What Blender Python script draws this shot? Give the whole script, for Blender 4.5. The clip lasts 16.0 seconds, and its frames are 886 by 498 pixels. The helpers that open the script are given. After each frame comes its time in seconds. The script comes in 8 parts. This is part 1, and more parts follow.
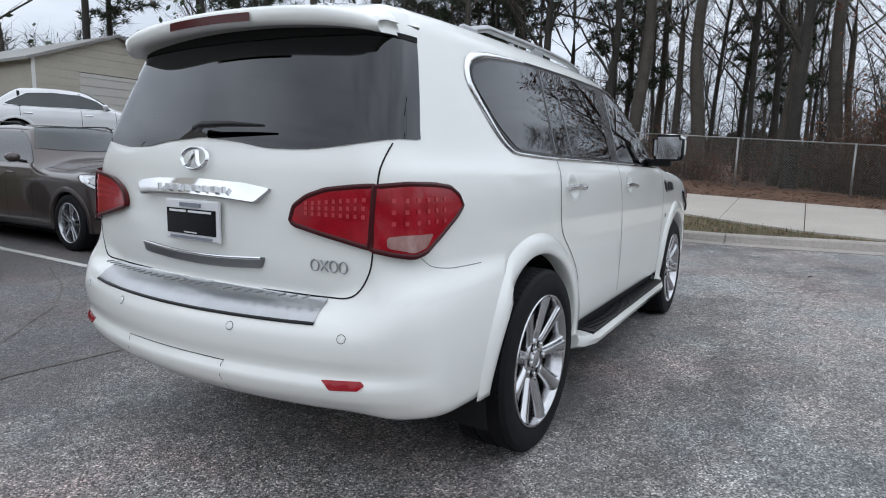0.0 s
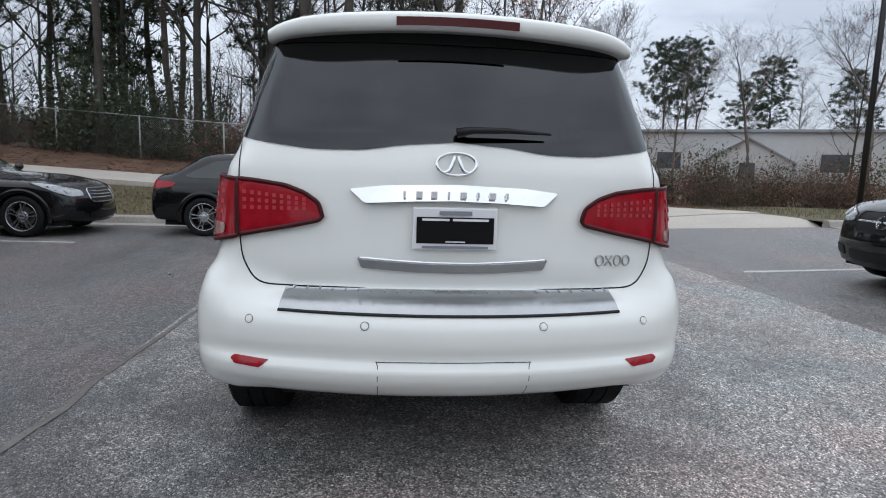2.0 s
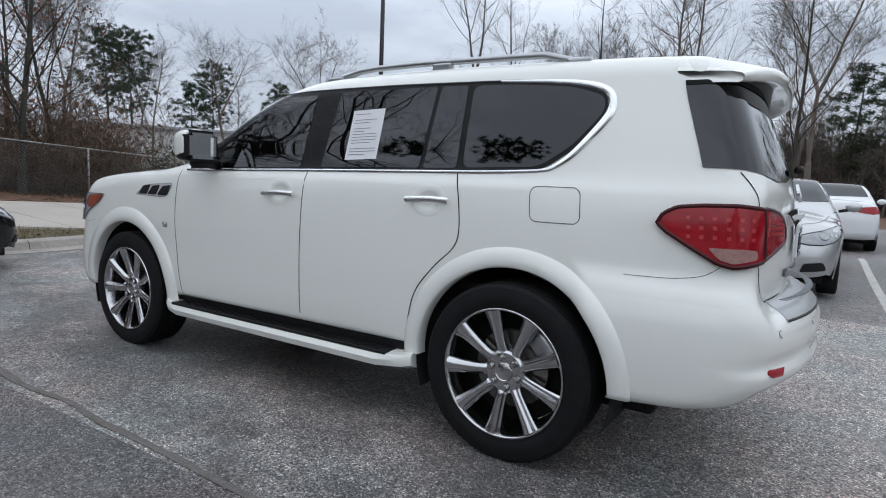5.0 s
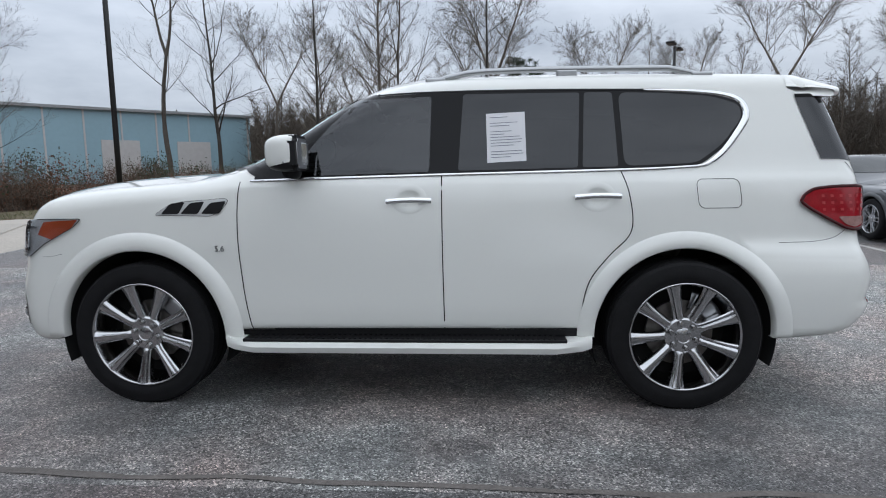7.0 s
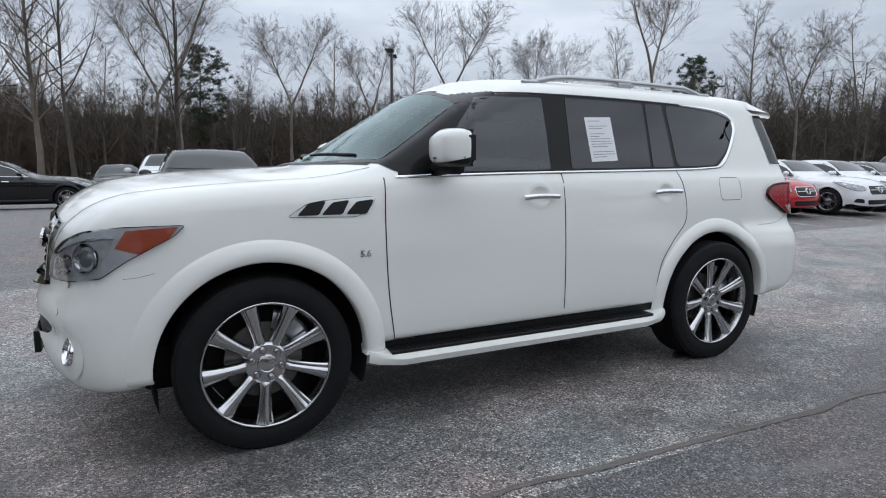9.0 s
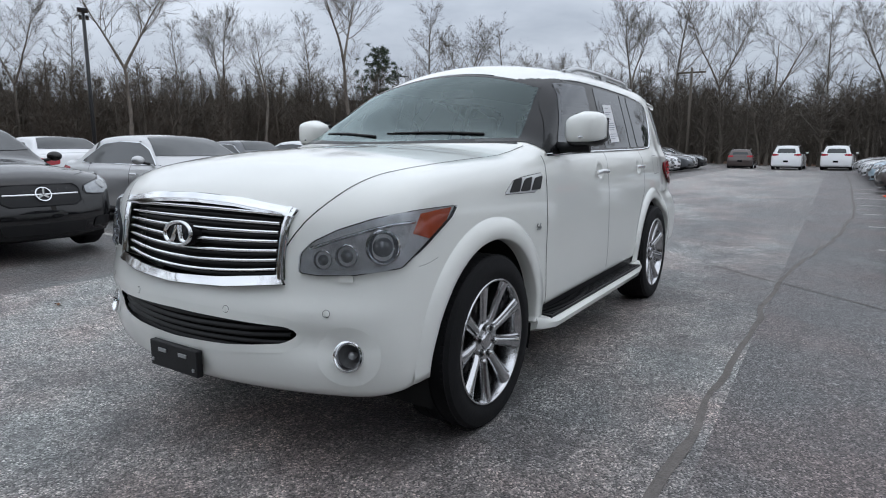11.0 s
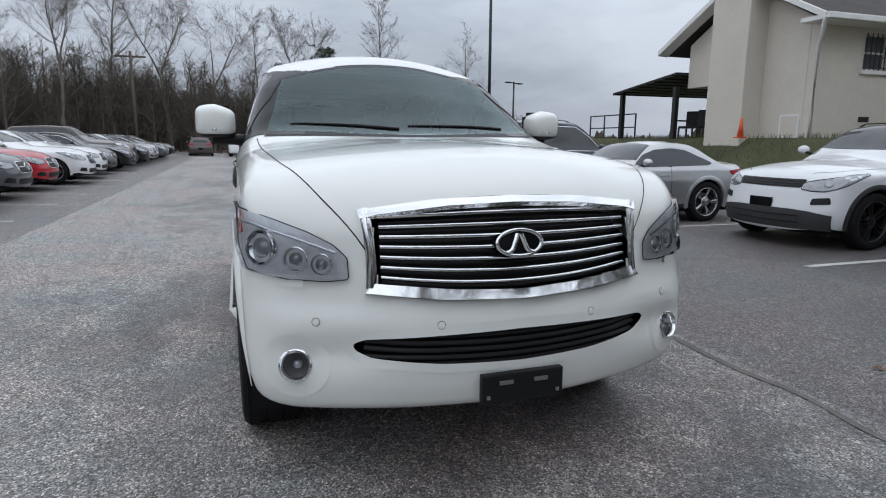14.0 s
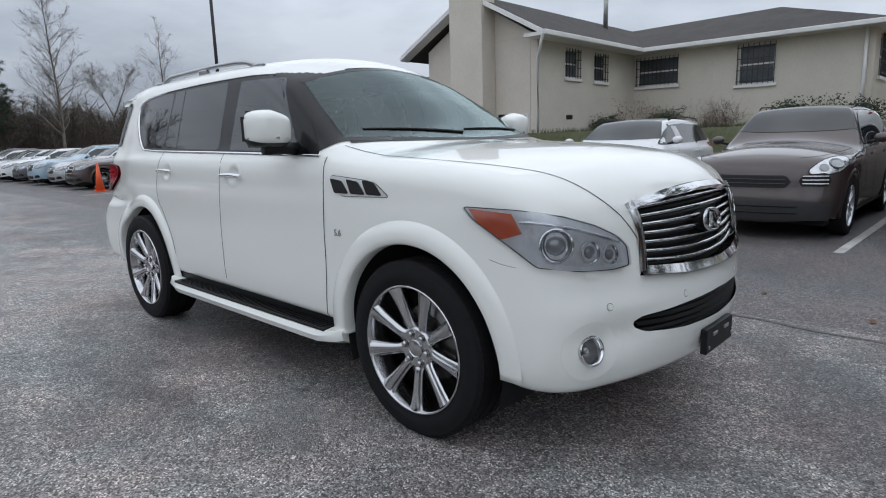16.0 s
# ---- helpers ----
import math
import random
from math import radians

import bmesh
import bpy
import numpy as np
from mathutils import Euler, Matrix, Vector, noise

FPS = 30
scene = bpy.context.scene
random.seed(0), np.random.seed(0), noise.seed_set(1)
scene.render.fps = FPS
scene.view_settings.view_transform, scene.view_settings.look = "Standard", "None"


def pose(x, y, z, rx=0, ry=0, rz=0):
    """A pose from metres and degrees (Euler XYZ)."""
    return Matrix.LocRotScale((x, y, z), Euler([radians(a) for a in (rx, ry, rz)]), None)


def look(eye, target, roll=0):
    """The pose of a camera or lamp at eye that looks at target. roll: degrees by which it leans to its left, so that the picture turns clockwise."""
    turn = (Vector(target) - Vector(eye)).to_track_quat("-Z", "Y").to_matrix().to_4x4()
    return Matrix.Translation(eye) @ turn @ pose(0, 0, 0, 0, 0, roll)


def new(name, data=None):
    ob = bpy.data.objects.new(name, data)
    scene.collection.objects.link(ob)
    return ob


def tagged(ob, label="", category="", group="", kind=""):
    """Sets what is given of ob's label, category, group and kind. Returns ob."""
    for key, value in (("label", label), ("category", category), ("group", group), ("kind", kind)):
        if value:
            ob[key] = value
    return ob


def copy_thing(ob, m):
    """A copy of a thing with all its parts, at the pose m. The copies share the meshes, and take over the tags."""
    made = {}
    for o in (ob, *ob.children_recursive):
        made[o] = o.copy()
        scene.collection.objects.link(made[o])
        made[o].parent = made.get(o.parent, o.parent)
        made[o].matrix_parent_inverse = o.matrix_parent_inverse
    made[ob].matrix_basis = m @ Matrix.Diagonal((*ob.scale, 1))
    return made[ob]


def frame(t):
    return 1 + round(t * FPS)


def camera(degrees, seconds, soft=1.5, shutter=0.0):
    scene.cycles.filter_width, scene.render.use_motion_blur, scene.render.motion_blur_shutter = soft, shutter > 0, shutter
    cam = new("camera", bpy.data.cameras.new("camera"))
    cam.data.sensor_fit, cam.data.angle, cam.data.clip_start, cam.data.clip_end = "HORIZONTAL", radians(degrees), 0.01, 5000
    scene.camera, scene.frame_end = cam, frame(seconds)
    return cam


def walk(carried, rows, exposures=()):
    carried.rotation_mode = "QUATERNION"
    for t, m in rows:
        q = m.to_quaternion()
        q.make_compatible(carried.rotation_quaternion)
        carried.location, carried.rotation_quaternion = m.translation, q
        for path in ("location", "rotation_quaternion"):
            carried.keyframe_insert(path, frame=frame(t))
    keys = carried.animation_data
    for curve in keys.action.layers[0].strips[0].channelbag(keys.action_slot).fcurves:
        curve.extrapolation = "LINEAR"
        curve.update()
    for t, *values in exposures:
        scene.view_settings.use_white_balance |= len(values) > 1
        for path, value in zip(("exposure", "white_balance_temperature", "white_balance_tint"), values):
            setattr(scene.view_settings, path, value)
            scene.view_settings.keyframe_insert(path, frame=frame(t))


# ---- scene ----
cam = camera(73.0, 16.0, soft=1.05)
PATH = [
    (0, (1.931, -2.495, 1.299), (0.917, -0.796, 1.008), 1.5),
    (0.5, (1.442, -2.816, 1.283), (0.685, -0.985, 1.006), 1.9),
    (1, (0.912, -3.031, 1.291), (0.446, -1.107, 1.007), 1.3),
    (1.5, (0.339, -3.166, 1.287), (0.184, -1.191, 1.011), 1.3),
    (2, (-0.246, -3.178, 1.275), (-0.054, -1.206, 1.004), 1.7),
    (2.5, (-0.826, -3.015, 1.265), (-0.298, -1.104, 0.999), 2.3),
    (3, (-1.38, -2.813, 1.271), (-0.573, -1.0, 1.022), 3.3),
    (3.5, (-1.893, -2.483, 1.271), (-0.827, -0.808, 1.03), 3.5),
    (4, (-2.417, -2.146, 1.276), (-1.119, -0.642, 1.047), 3.8),
    (4.5, (-2.902, -1.687, 1.26), (-1.404, -0.378, 1.048), 3.4),
    (5, (-3.376, -1.193, 1.264), (-1.702, -0.121, 1.047), 2.3),
    (5.2, (-3.521, -1.0, 1.255), (-1.79, -0.022, 1.037), 1.9),
    (7.3, (-4.256, 1.487, 1.329), (-2.274, 1.466, 1.062), -0.6),
    (7.5, (-4.227, 1.753, 1.307), (-2.251, 1.623, 1.033), -0.3),
    (8, (-4.144, 2.414, 1.321), (-2.202, 2.019, 1.048), 0.4),
    (8.5, (-4.018, 3.004, 1.331), (-2.144, 2.36, 1.061), 0.0),
    (9, (-3.779, 3.57, 1.34), (-2.012, 2.672, 1.068), 0.1),
    (9.5, (-3.521, 4.104, 1.35), (-1.894, 2.975, 1.068), 0.4),
    (9.7, (-3.361, 4.296, 1.321), (-1.794, 3.09, 1.02), 0.3),
    (11.8, (-1.473, 5.939, 1.298), (-0.81, 4.082, 0.968), -0.1),
    (12, (-1.242, 5.983, 1.283), (-0.693, 4.09, 0.94), -0.1),
    (12.5, (-0.671, 6.088, 1.287), (-0.417, 4.139, 0.915), 0.4),
    (13, (-0.124, 6.084, 1.287), (-0.173, 4.116, 0.93), 0.8),
    (13.5, (0.443, 6.028, 1.297), (0.084, 4.092, 0.949), 1.1),
    (14, (0.954, 5.967, 1.332), (0.32, 4.104, 0.975), 0.3),
    (14.5, (1.472, 5.764, 1.349), (0.594, 4.007, 0.969), -0.5),
    (15, (1.964, 5.581, 1.368), (0.879, 3.946, 0.984), -1.2),
    (15.5, (2.405, 5.269, 1.362), (1.137, 3.772, 0.972), -1.8),
    (16, (2.768, 4.977, 1.359), (1.338, 3.627, 0.996), -1.7),
]
# the clip's camera meters itself down as it turns from the woods to the bright side
walk(cam, [(t, look(eye, target, roll)) for t, eye, target, roll in PATH],
     [(0, 0.76), (4.2, 0.76), (5.2, 0.66), (9.7, 0.68), (11.8, 0.62), (14.0, 0.58), (16, 0.55)])

# ---- light: a bright overcast sky, with the sun spread wide behind the cloud ----
world = bpy.data.worlds.new("overcast")
scene.world = world
world.use_nodes = True
wn, wl = world.node_tree.nodes, world.node_tree.links
wn.clear()
w_out = wn.new("ShaderNodeOutputWorld")
w_bg = wn.new("ShaderNodeBackground")
sky = wn.new("ShaderNodeTexSky")
sky.sky_type, sky.sun_disc = "NISHITA", False
sky.sun_elevation, sky.sun_rotation = radians(80), radians(243)
sky.air_density, sky.dust_density, sky.ozone_density = 1.0, 3.0, 1.0
# cloud cover: the sky's blue is washed out to a cloudy grey with slow billows
w_co = wn.new("ShaderNodeTexCoord")
w_map = wn.new("ShaderNodeMapping")
w_map.inputs["Scale"].default_value = (1.0, 1.0, 3.2)
w_noise = wn.new("ShaderNodeTexNoise")
w_noise.inputs["Scale"].default_value, w_noise.inputs["Detail"].default_value = 2.2, 6.0
w_noise.inputs["Roughness"].default_value = 0.55
w_ramp = wn.new("ShaderNodeValToRGB")
w_ramp.color_ramp.elements[0].position, w_ramp.color_ramp.elements[0].color = 0.34, (4.4, 5.0, 5.95, 1)
w_ramp.color_ramp.elements[1].position, w_ramp.color_ramp.elements[1].color = 0.66, (7.45, 8.18, 9.3, 1)
w_mix = wn.new("ShaderNodeMix")
w_mix.data_type = "RGBA"
w_mix.inputs["Factor"].default_value = 0.93
wl.new(w_co.outputs["Generated"], w_map.inputs["Vector"])
wl.new(w_map.outputs["Vector"], w_noise.inputs["Vector"])
wl.new(w_noise.outputs["Fac"], w_ramp.inputs["Fac"])
wl.new(sky.outputs["Color"], w_mix.inputs["A"])
wl.new(w_ramp.outputs["Color"], w_mix.inputs["B"])
# an overcast sky is brighter overhead than at the horizon
w_sep = wn.new("ShaderNodeSeparateXYZ")
wl.new(w_co.outputs["Generated"], w_sep.inputs["Vector"])
w_up = wn.new("ShaderNodeMapRange")
w_up.inputs["From Min"].default_value, w_up.inputs["From Max"].default_value = 0.0, 0.55
w_up.inputs["To Min"].default_value, w_up.inputs["To Max"].default_value = 0.59, 1.04
w_up.interpolation_type = "SMOOTHSTEP"
wl.new(w_sep.outputs["Z"], w_up.inputs["Value"])
w_mul = wn.new("ShaderNodeVectorMath")
w_mul.operation = "SCALE"
wl.new(w_mix.outputs["Result"], w_mul.inputs["Vector"])
# the cloud is thinner, and so brighter, over the north
w_dot = wn.new("ShaderNodeVectorMath")
w_dot.operation = "DOT_PRODUCT"
w_dot.inputs[1].default_value = (0.0, 1.0, 0.0)
wl.new(w_co.outputs["Generated"], w_dot.inputs[0])
w_side = wn.new("ShaderNodeMapRange")
w_side.inputs["From Min"].default_value, w_side.inputs["From Max"].default_value = -1.0, 1.0
w_side.inputs["To Min"].default_value, w_side.inputs["To Max"].default_value = 0.94, 1.18
wl.new(w_dot.outputs["Value"], w_side.inputs["Value"])
w_all = wn.new("ShaderNodeMath")
w_all.operation = "MULTIPLY"
wl.new(w_up.outputs["Result"], w_all.inputs[0])
wl.new(w_side.outputs["Result"], w_all.inputs[1])
wl.new(w_all.outputs[0], w_mul.inputs["Scale"])
wl.new(w_mul.outputs["Vector"], w_bg.inputs["Color"])
wl.new(w_bg.outputs["Background"], w_out.inputs["Surface"])
w_bg.inputs["Strength"].default_value = 0.092
sun = new("sun", bpy.data.lights.new("sun", "SUN"))
sun.data.energy, sun.data.angle, sun.data.color = 0.5, radians(180), (1.0, 0.98, 0.94)
sun.matrix_world = look((0, 0, 0), (0.10, 0.05, -1.0))


# ---- materials ----
def material(name, color, rough=0.6, metal=0.0, vary=0.0, scale=6.0, bump=0.0, bump_scale=60.0, fine=None,
             coat=0.0, spec=0.5, flake=0.0):
    """A surface with two scales of variation in its colour and a fine relief."""
    m = bpy.data.materials.new(name)
    m.use_nodes = True
    n, l = m.node_tree.nodes, m.node_tree.links
    b = n["Principled BSDF"]
    b.inputs["Base Color"].default_value = (*color, 1)
    b.inputs["Roughness"].default_value = rough
    b.inputs["Metallic"].default_value = metal
    b.inputs["Coat Weight"].default_value = coat
    b.inputs["Coat Roughness"].default_value = 0.03
    b.inputs["Specular IOR Level"].default_value = spec
    tc = n.new("ShaderNodeTexCoord")
    if vary:
        n1 = n.new("ShaderNodeTexNoise")
        n1.inputs["Scale"].default_value, n1.inputs["Detail"].default_value = scale, 5.0
        n2 = n.new("ShaderNodeTexNoise")
        n2.inputs["Scale"].default_value, n2.inputs["Detail"].default_value = fine or scale * 9, 4.0
        add = n.new("ShaderNodeMath")
        add.operation = "MULTIPLY_ADD"
        add.inputs[1].default_value = 0.5
        half = n.new("ShaderNodeMath")
        half.operation = "MULTIPLY"
        half.inputs[1].default_value = 0.5
        ramp = n.new("ShaderNodeValToRGB")
        ramp.color_ramp.elements[0].position, ramp.color_ramp.elements[1].position = 0.3, 0.7
        ramp.color_ramp.elements[0].color = (*[max(0.0, c * (1 - vary)) for c in color], 1)
        ramp.color_ramp.elements[1].color = (*[min(1.0, c * (1 + vary)) for c in color], 1)
        l.new(tc.outputs["Object"], n1.inputs["Vector"])
        l.new(tc.outputs["Object"], n2.inputs["Vector"])
        l.new(n2.outputs["Fac"], half.inputs[0])
        l.new(n1.outputs["Fac"], add.inputs[0])
        l.new(half.outputs[0], add.inputs[2])
        l.new(add.outputs[0], ramp.inputs["Fac"])
        l.new(ramp.outputs["Color"], b.inputs["Base Color"])
    if bump:
        n3 = n.new("ShaderNodeTexNoise")
        n3.inputs["Scale"].default_value, n3.inputs["Detail"].default_value = bump_scale, 4.0
        bp = n.new("ShaderNodeBump")
        bp.inputs["Strength"].default_value = bump
        bp.inputs["Distance"].default_value = 0.02
        l.new(tc.outputs["Object"], n3.inputs["Vector"])
        l.new(n3.outputs["Fac"], bp.inputs["Height"])
        l.new(bp.outputs["Normal"], b.inputs["Normal"])
    return m


def glass_material(name, tint, rough=0.0, ior=1.55, sheen=(0.95, 0.97, 1.0)):
    """Tinted glass: what passes is dimmed by the tint, the face mirrors by Fresnel."""
    m = bpy.data.materials.new(name)
    m.use_nodes = True
    n, l = m.node_tree.nodes, m.node_tree.links
    n.clear()
    out, mix, fr = n.new("ShaderNodeOutputMaterial"), n.new("ShaderNodeMixShader"), n.new("ShaderNodeFresnel")
    tr, gl = n.new("ShaderNodeBsdfTransparent"), n.new("ShaderNodeBsdfGlossy")
    tr.inputs["Color"].default_value = (*tint, 1)
    gl.inputs["Roughness"].default_value = rough
    gl.inputs["Color"].default_value = (*sheen, 1)
    fr.inputs["IOR"].default_value = ior
    l.new(fr.outputs[0], mix.inputs[0])
    l.new(tr.outputs[0], mix.inputs[1])
    l.new(gl.outputs[0], mix.inputs[2])
    l.new(mix.outputs[0], out.inputs["Surface"])
    return m


M = {}
M["pearl"] = material("pearl_white_paint", (0.845, 0.855, 0.815), 0.3, spec=0.25, coat=1.0, vary=0.012, scale=1.5, fine=900)
M["chrome"] = material("chrome", (0.78, 0.79, 0.80), 0.06, 1.0)
M["bright"] = material("bright_trim", (0.85, 0.86, 0.86), 0.2, 0.45, vary=0.03, scale=10)
M["satin"] = material("brushed_steel", (0.42, 0.43, 0.44), 0.3, 1.0, vary=0.08, scale=20)
M["rim"] = material("hyper_silver_alloy", (0.56, 0.56, 0.57), 0.16, 1.0, vary=0.04, scale=8)
M["black"] = material("black_plastic", (0.010, 0.010, 0.011), 0.45, spec=0.3, vary=0.2, scale=30, bump=0.05, bump_scale=400)
M["gloss"] = material("gloss_black_trim", (0.006, 0.006, 0.007), 0.2, spec=0.2)
M["gap"] = material("panel_gap", (0.01, 0.01, 0.01), 0.9)
M["rubber"] = material("tyre_rubber", (0.010, 0.010, 0.011), 0.75, spec=0.2, vary=0.25, scale=14, bump=0.12, bump_scale=120)
# near-black for dark linings, and for shade painted into hollows
M["cavity"] = material("dark_lining_and_shade", (0.006, 0.006, 0.006), 0.95)
M["red_lens"] = material("red_lamp_lens", (0.31, 0.008, 0.016), 0.10, coat=0.18, spec=0.35, vary=0.3, scale=22)
M["red_dark"] = material("dark_red_lamp_edge", (0.05, 0.003, 0.005), 0.3, spec=0.3)
M["red_deep"] = material("red_lamp_cell", (0.47, 0.045, 0.055), 0.2)
M["brake_dark"] = material("unlit_brake_lens", (0.07, 0.006, 0.008), 0.15, spec=0.3)
M["lens_clear"] = material("clear_lamp_lens", (0.36, 0.20, 0.18), 0.12, coat=1.0, vary=0.3, scale=60)
M["amber"] = material("amber_lens", (0.66, 0.13, 0.05), 0.15, coat=1.0)
M["lamp_bowl"] = material("lamp_bowl", (0.60, 0.61, 0.62), 0.22, 0.8, vary=0.15, scale=20)
M["fog_bowl"] = material("fog_lamp_bowl", (0.22, 0.22, 0.225), 0.18, 0.5, vary=0.2, scale=20)
M["lamp_lens"] = material("projector_lens", (0.28, 0.29, 0.30), 0.05, 0.4, coat=1.0)
M["lamp_rim"] = material("lamp_rim", (0.80, 0.82, 0.83), 0.3, 0.2, vary=0.2, scale=25)
M["lamp_deep"] = material("lamp_recess", (0.72, 0.74, 0.75), 0.3, 0.1, vary=0.4, scale=25, coat=0.6)
M["lamp_dark"] = material("lamp_housing", (0.40, 0.41, 0.415), 0.3, vary=0.2, scale=25)
M["lug"] = material("chromed_nut", (0.6, 0.6, 0.6), 0.15, 1.0)
M["paper"] = material("white_paper", (0.78, 0.78, 0.80), 0.8)
M["ink"] = material("ink", (0.22, 0.23, 0.27), 0.8)
M["plate_white"] = material("plate_frame_white", (0.75, 0.75, 0.76), 0.4)
M["steel_dark"] = material("brake_steel", (0.16, 0.15, 0.14), 0.4, 0.9, vary=0.3, scale=20)
M["leather"] = material("grey_leather", (0.16, 0.155, 0.15), 0.6, vary=0.1, scale=20)
M["dash"] = material("dashboard_vinyl", (0.11, 0.105, 0.10), 0.6, vary=0.1, scale=30)
M["cloth"] = material("headlining", (0.35, 0.34, 0.32), 0.9)
G_TINT = glass_material("privacy_glass", (0.006, 0.0065, 0.007), ior=1.62)
G_FRONT = glass_material("front_door_glass", (0.09, 0.10, 0.10), ior=1.72)
G_WIND = glass_material("windscreen_glass", (0.52, 0.61, 0.60), ior=1.58, sheen=(0.78, 0.93, 0.93))
G_LENS = glass_material("headlamp_cover", (0.85, 0.86, 0.88))
G_PARK = glass_material("car_glass", (0.16, 0.175, 0.18))


# ---- helpers for meshes ----
def ob_from(name, verts, faces, mat, parent=None, label="", smooth=True, normals=None, uv=None):
    me = bpy.data.meshes.new(name)
    me.from_pydata([tuple(v) for v in verts], [], [tuple(int(i) for i in f) for f in faces])
    if smooth and len(me.polygons):
        me.polygons.foreach_set("use_smooth", [True] * len(me.polygons))
    me.materials.append(mat)
    if normals is not None:
        me.normals_split_custom_set_from_vertices([tuple(v) for v in normals])
    me.update()
    ob = new(name, me)
    if parent is not None:
        ob.parent = parent
    if label:
        tagged(ob, label)
    return ob


def part(name, bm, mat, parent=None, label="", smooth=False, angle=None):
    """Links a bmesh as one mesh object under a thing or under a part."""
    me = bpy.data.meshes.new(name)
    bmesh.ops.recalc_face_normals(bm, faces=bm.faces[:])
    bm.to_mesh(me)
    bm.free()
    if smooth or angle:
        me.polygons.foreach_set("use_smooth", [True] * len(me.polygons))
        if angle:
            me.set_sharp_from_angle(angle=radians(angle))
    me.materials.append(mat)
    ob = new(name, me)
    if parent is not None:
        ob.parent = parent
    if label:
        tagged(ob, label)
    return ob


def thing(name, label, category, group="", kind="", at=None):
    e = new(name)
    e.empty_display_size = 0.2
    if at is not None:
        e.matrix_basis = at
    return tagged(e, label, category, group, kind)


def add_box(bm, x0, x1, y0, y1, z0, z1, bevel=0.0, m=None):
    g = bmesh.ops.create_cube(bm, size=1.0, matrix=Matrix.LocRotScale(((x0 + x1) / 2, (y0 + y1) / 2, (z0 + z1) / 2), None, (abs(x1 - x0), abs(y1 - y0), abs(z1 - z0))))
    if bevel:
        es = list({e for v in g["verts"] for e in v.link_edges})
        r = bmesh.ops.bevel(bm, geom=es, offset=bevel, segments=2, affect="EDGES", profile=0.5)
        vs = list({v for f in r["faces"] for v in f.verts} | {v for v in g["verts"] if v.is_valid})
    else:
        vs = g["verts"]
    if m is not None:
        bmesh.ops.transform(bm, matrix=m, verts=vs)
    return vs


def box(name, x0, x1, y0, y1, z0, z1, mat, parent=None, bevel=0.0, label="", m=None):
    bm = bmesh.new()
    add_box(bm, x0, x1, y0, y1, z0, z1, bevel, m)
    return part(name, bm, mat, parent, label)


def tube(points, radii, sides=8, caps=True):
    """Vertices and faces of a round bar along a path."""
    pts = [Vector(p) for p in points]
    verts, faces = [], []
    for i, p in enumerate(pts):
        d = (pts[min(i + 1, len(pts) - 1)] - pts[max(i - 1, 0)]).normalized()
        a = d.cross((0, 0, 1))
        a = a.normalized() if a.length > 0.05 else d.cross((1, 0, 0)).normalized()
        b = d.cross(a)
        r = radii[i] if hasattr(radii, "__len__") else radii
        for k in range(sides):
            t = 2 * math.pi * k / sides
            verts.append(p + (a * math.cos(t) + b * math.sin(t)) * r)
    for i in range(len(pts) - 1):
        for k in range(sides):
            k2 = (k + 1) % sides
            faces.append((i * sides + k, i * sides + k2, (i + 1) * sides + k2, (i + 1) * sides + k))
    if caps:
        faces.append(tuple(range(sides))[::-1])
        faces.append(tuple((len(pts) - 1) * sides + k for k in range(sides)))
    return verts, faces


def tube_ob(name, points, radii, mat, parent=None, sides=8, label=""):
    v, f = tube(points, radii, sides)
    return ob_from(name, v, f, mat, parent, label)


def curve(*pts):
    """A smooth function through (a, value) points, flat outside them."""
    a = np.array(pts, float)
    x, y = a[:, 0], a[:, 1]
    h, d = np.diff(x), np.diff(y) / np.diff(x)
    s = np.zeros(len(x))
    for i in range(1, len(x) - 1):
        if d[i - 1] * d[i] > 0:
            w1, w2 = 2 * h[i] + h[i - 1], h[i] + 2 * h[i - 1]
            s[i] = (w1 + w2) / (w1 / d[i - 1] + w2 / d[i])
    s[0], s[-1] = d[0], d[-1]

    gx = np.linspace(x[0], x[-1], 1500)
    i = np.clip(np.searchsorted(x, gx) - 1, 0, len(x) - 2)
    t = (gx - x[i]) / h[i]
    gy = ((1 + 2 * t) * (1 - t) ** 2 * y[i] + t * (1 - t) ** 2 * h[i] * s[i]
          + t * t * (3 - 2 * t) * y[i + 1] + t * t * (t - 1) * h[i] * s[i + 1])

    def f(q):
        return np.interp(q, gx, gy)
    return f


def smax(a, b, k):
    h = np.maximum(k - np.abs(a - b), 0) / k
    return np.maximum(a, b) + h * h * k * 0.25


def rounded(pts, n=6, closed=True):
    """A Catmull-Rom line through the points."""
    p = [np.array(q, float) for q in pts]
    m, out = len(p), []
    for i in range(m if closed else m - 1):
        p0, p1, p2, p3 = (p[(i + j - 1) % m] if closed else p[min(max(i + j - 1, 0), m - 1)] for j in range(4))
        for k in range(n):
            t = k / n
            out.append(0.5 * (2 * p1 + (p2 - p0) * t + (2 * p0 - 5 * p1 + 4 * p2 - p3) * t * t + (3 * p1 - p0 - 3 * p2 + p3) * t ** 3))
    if not closed:
        out.append(p[-1])
    return out


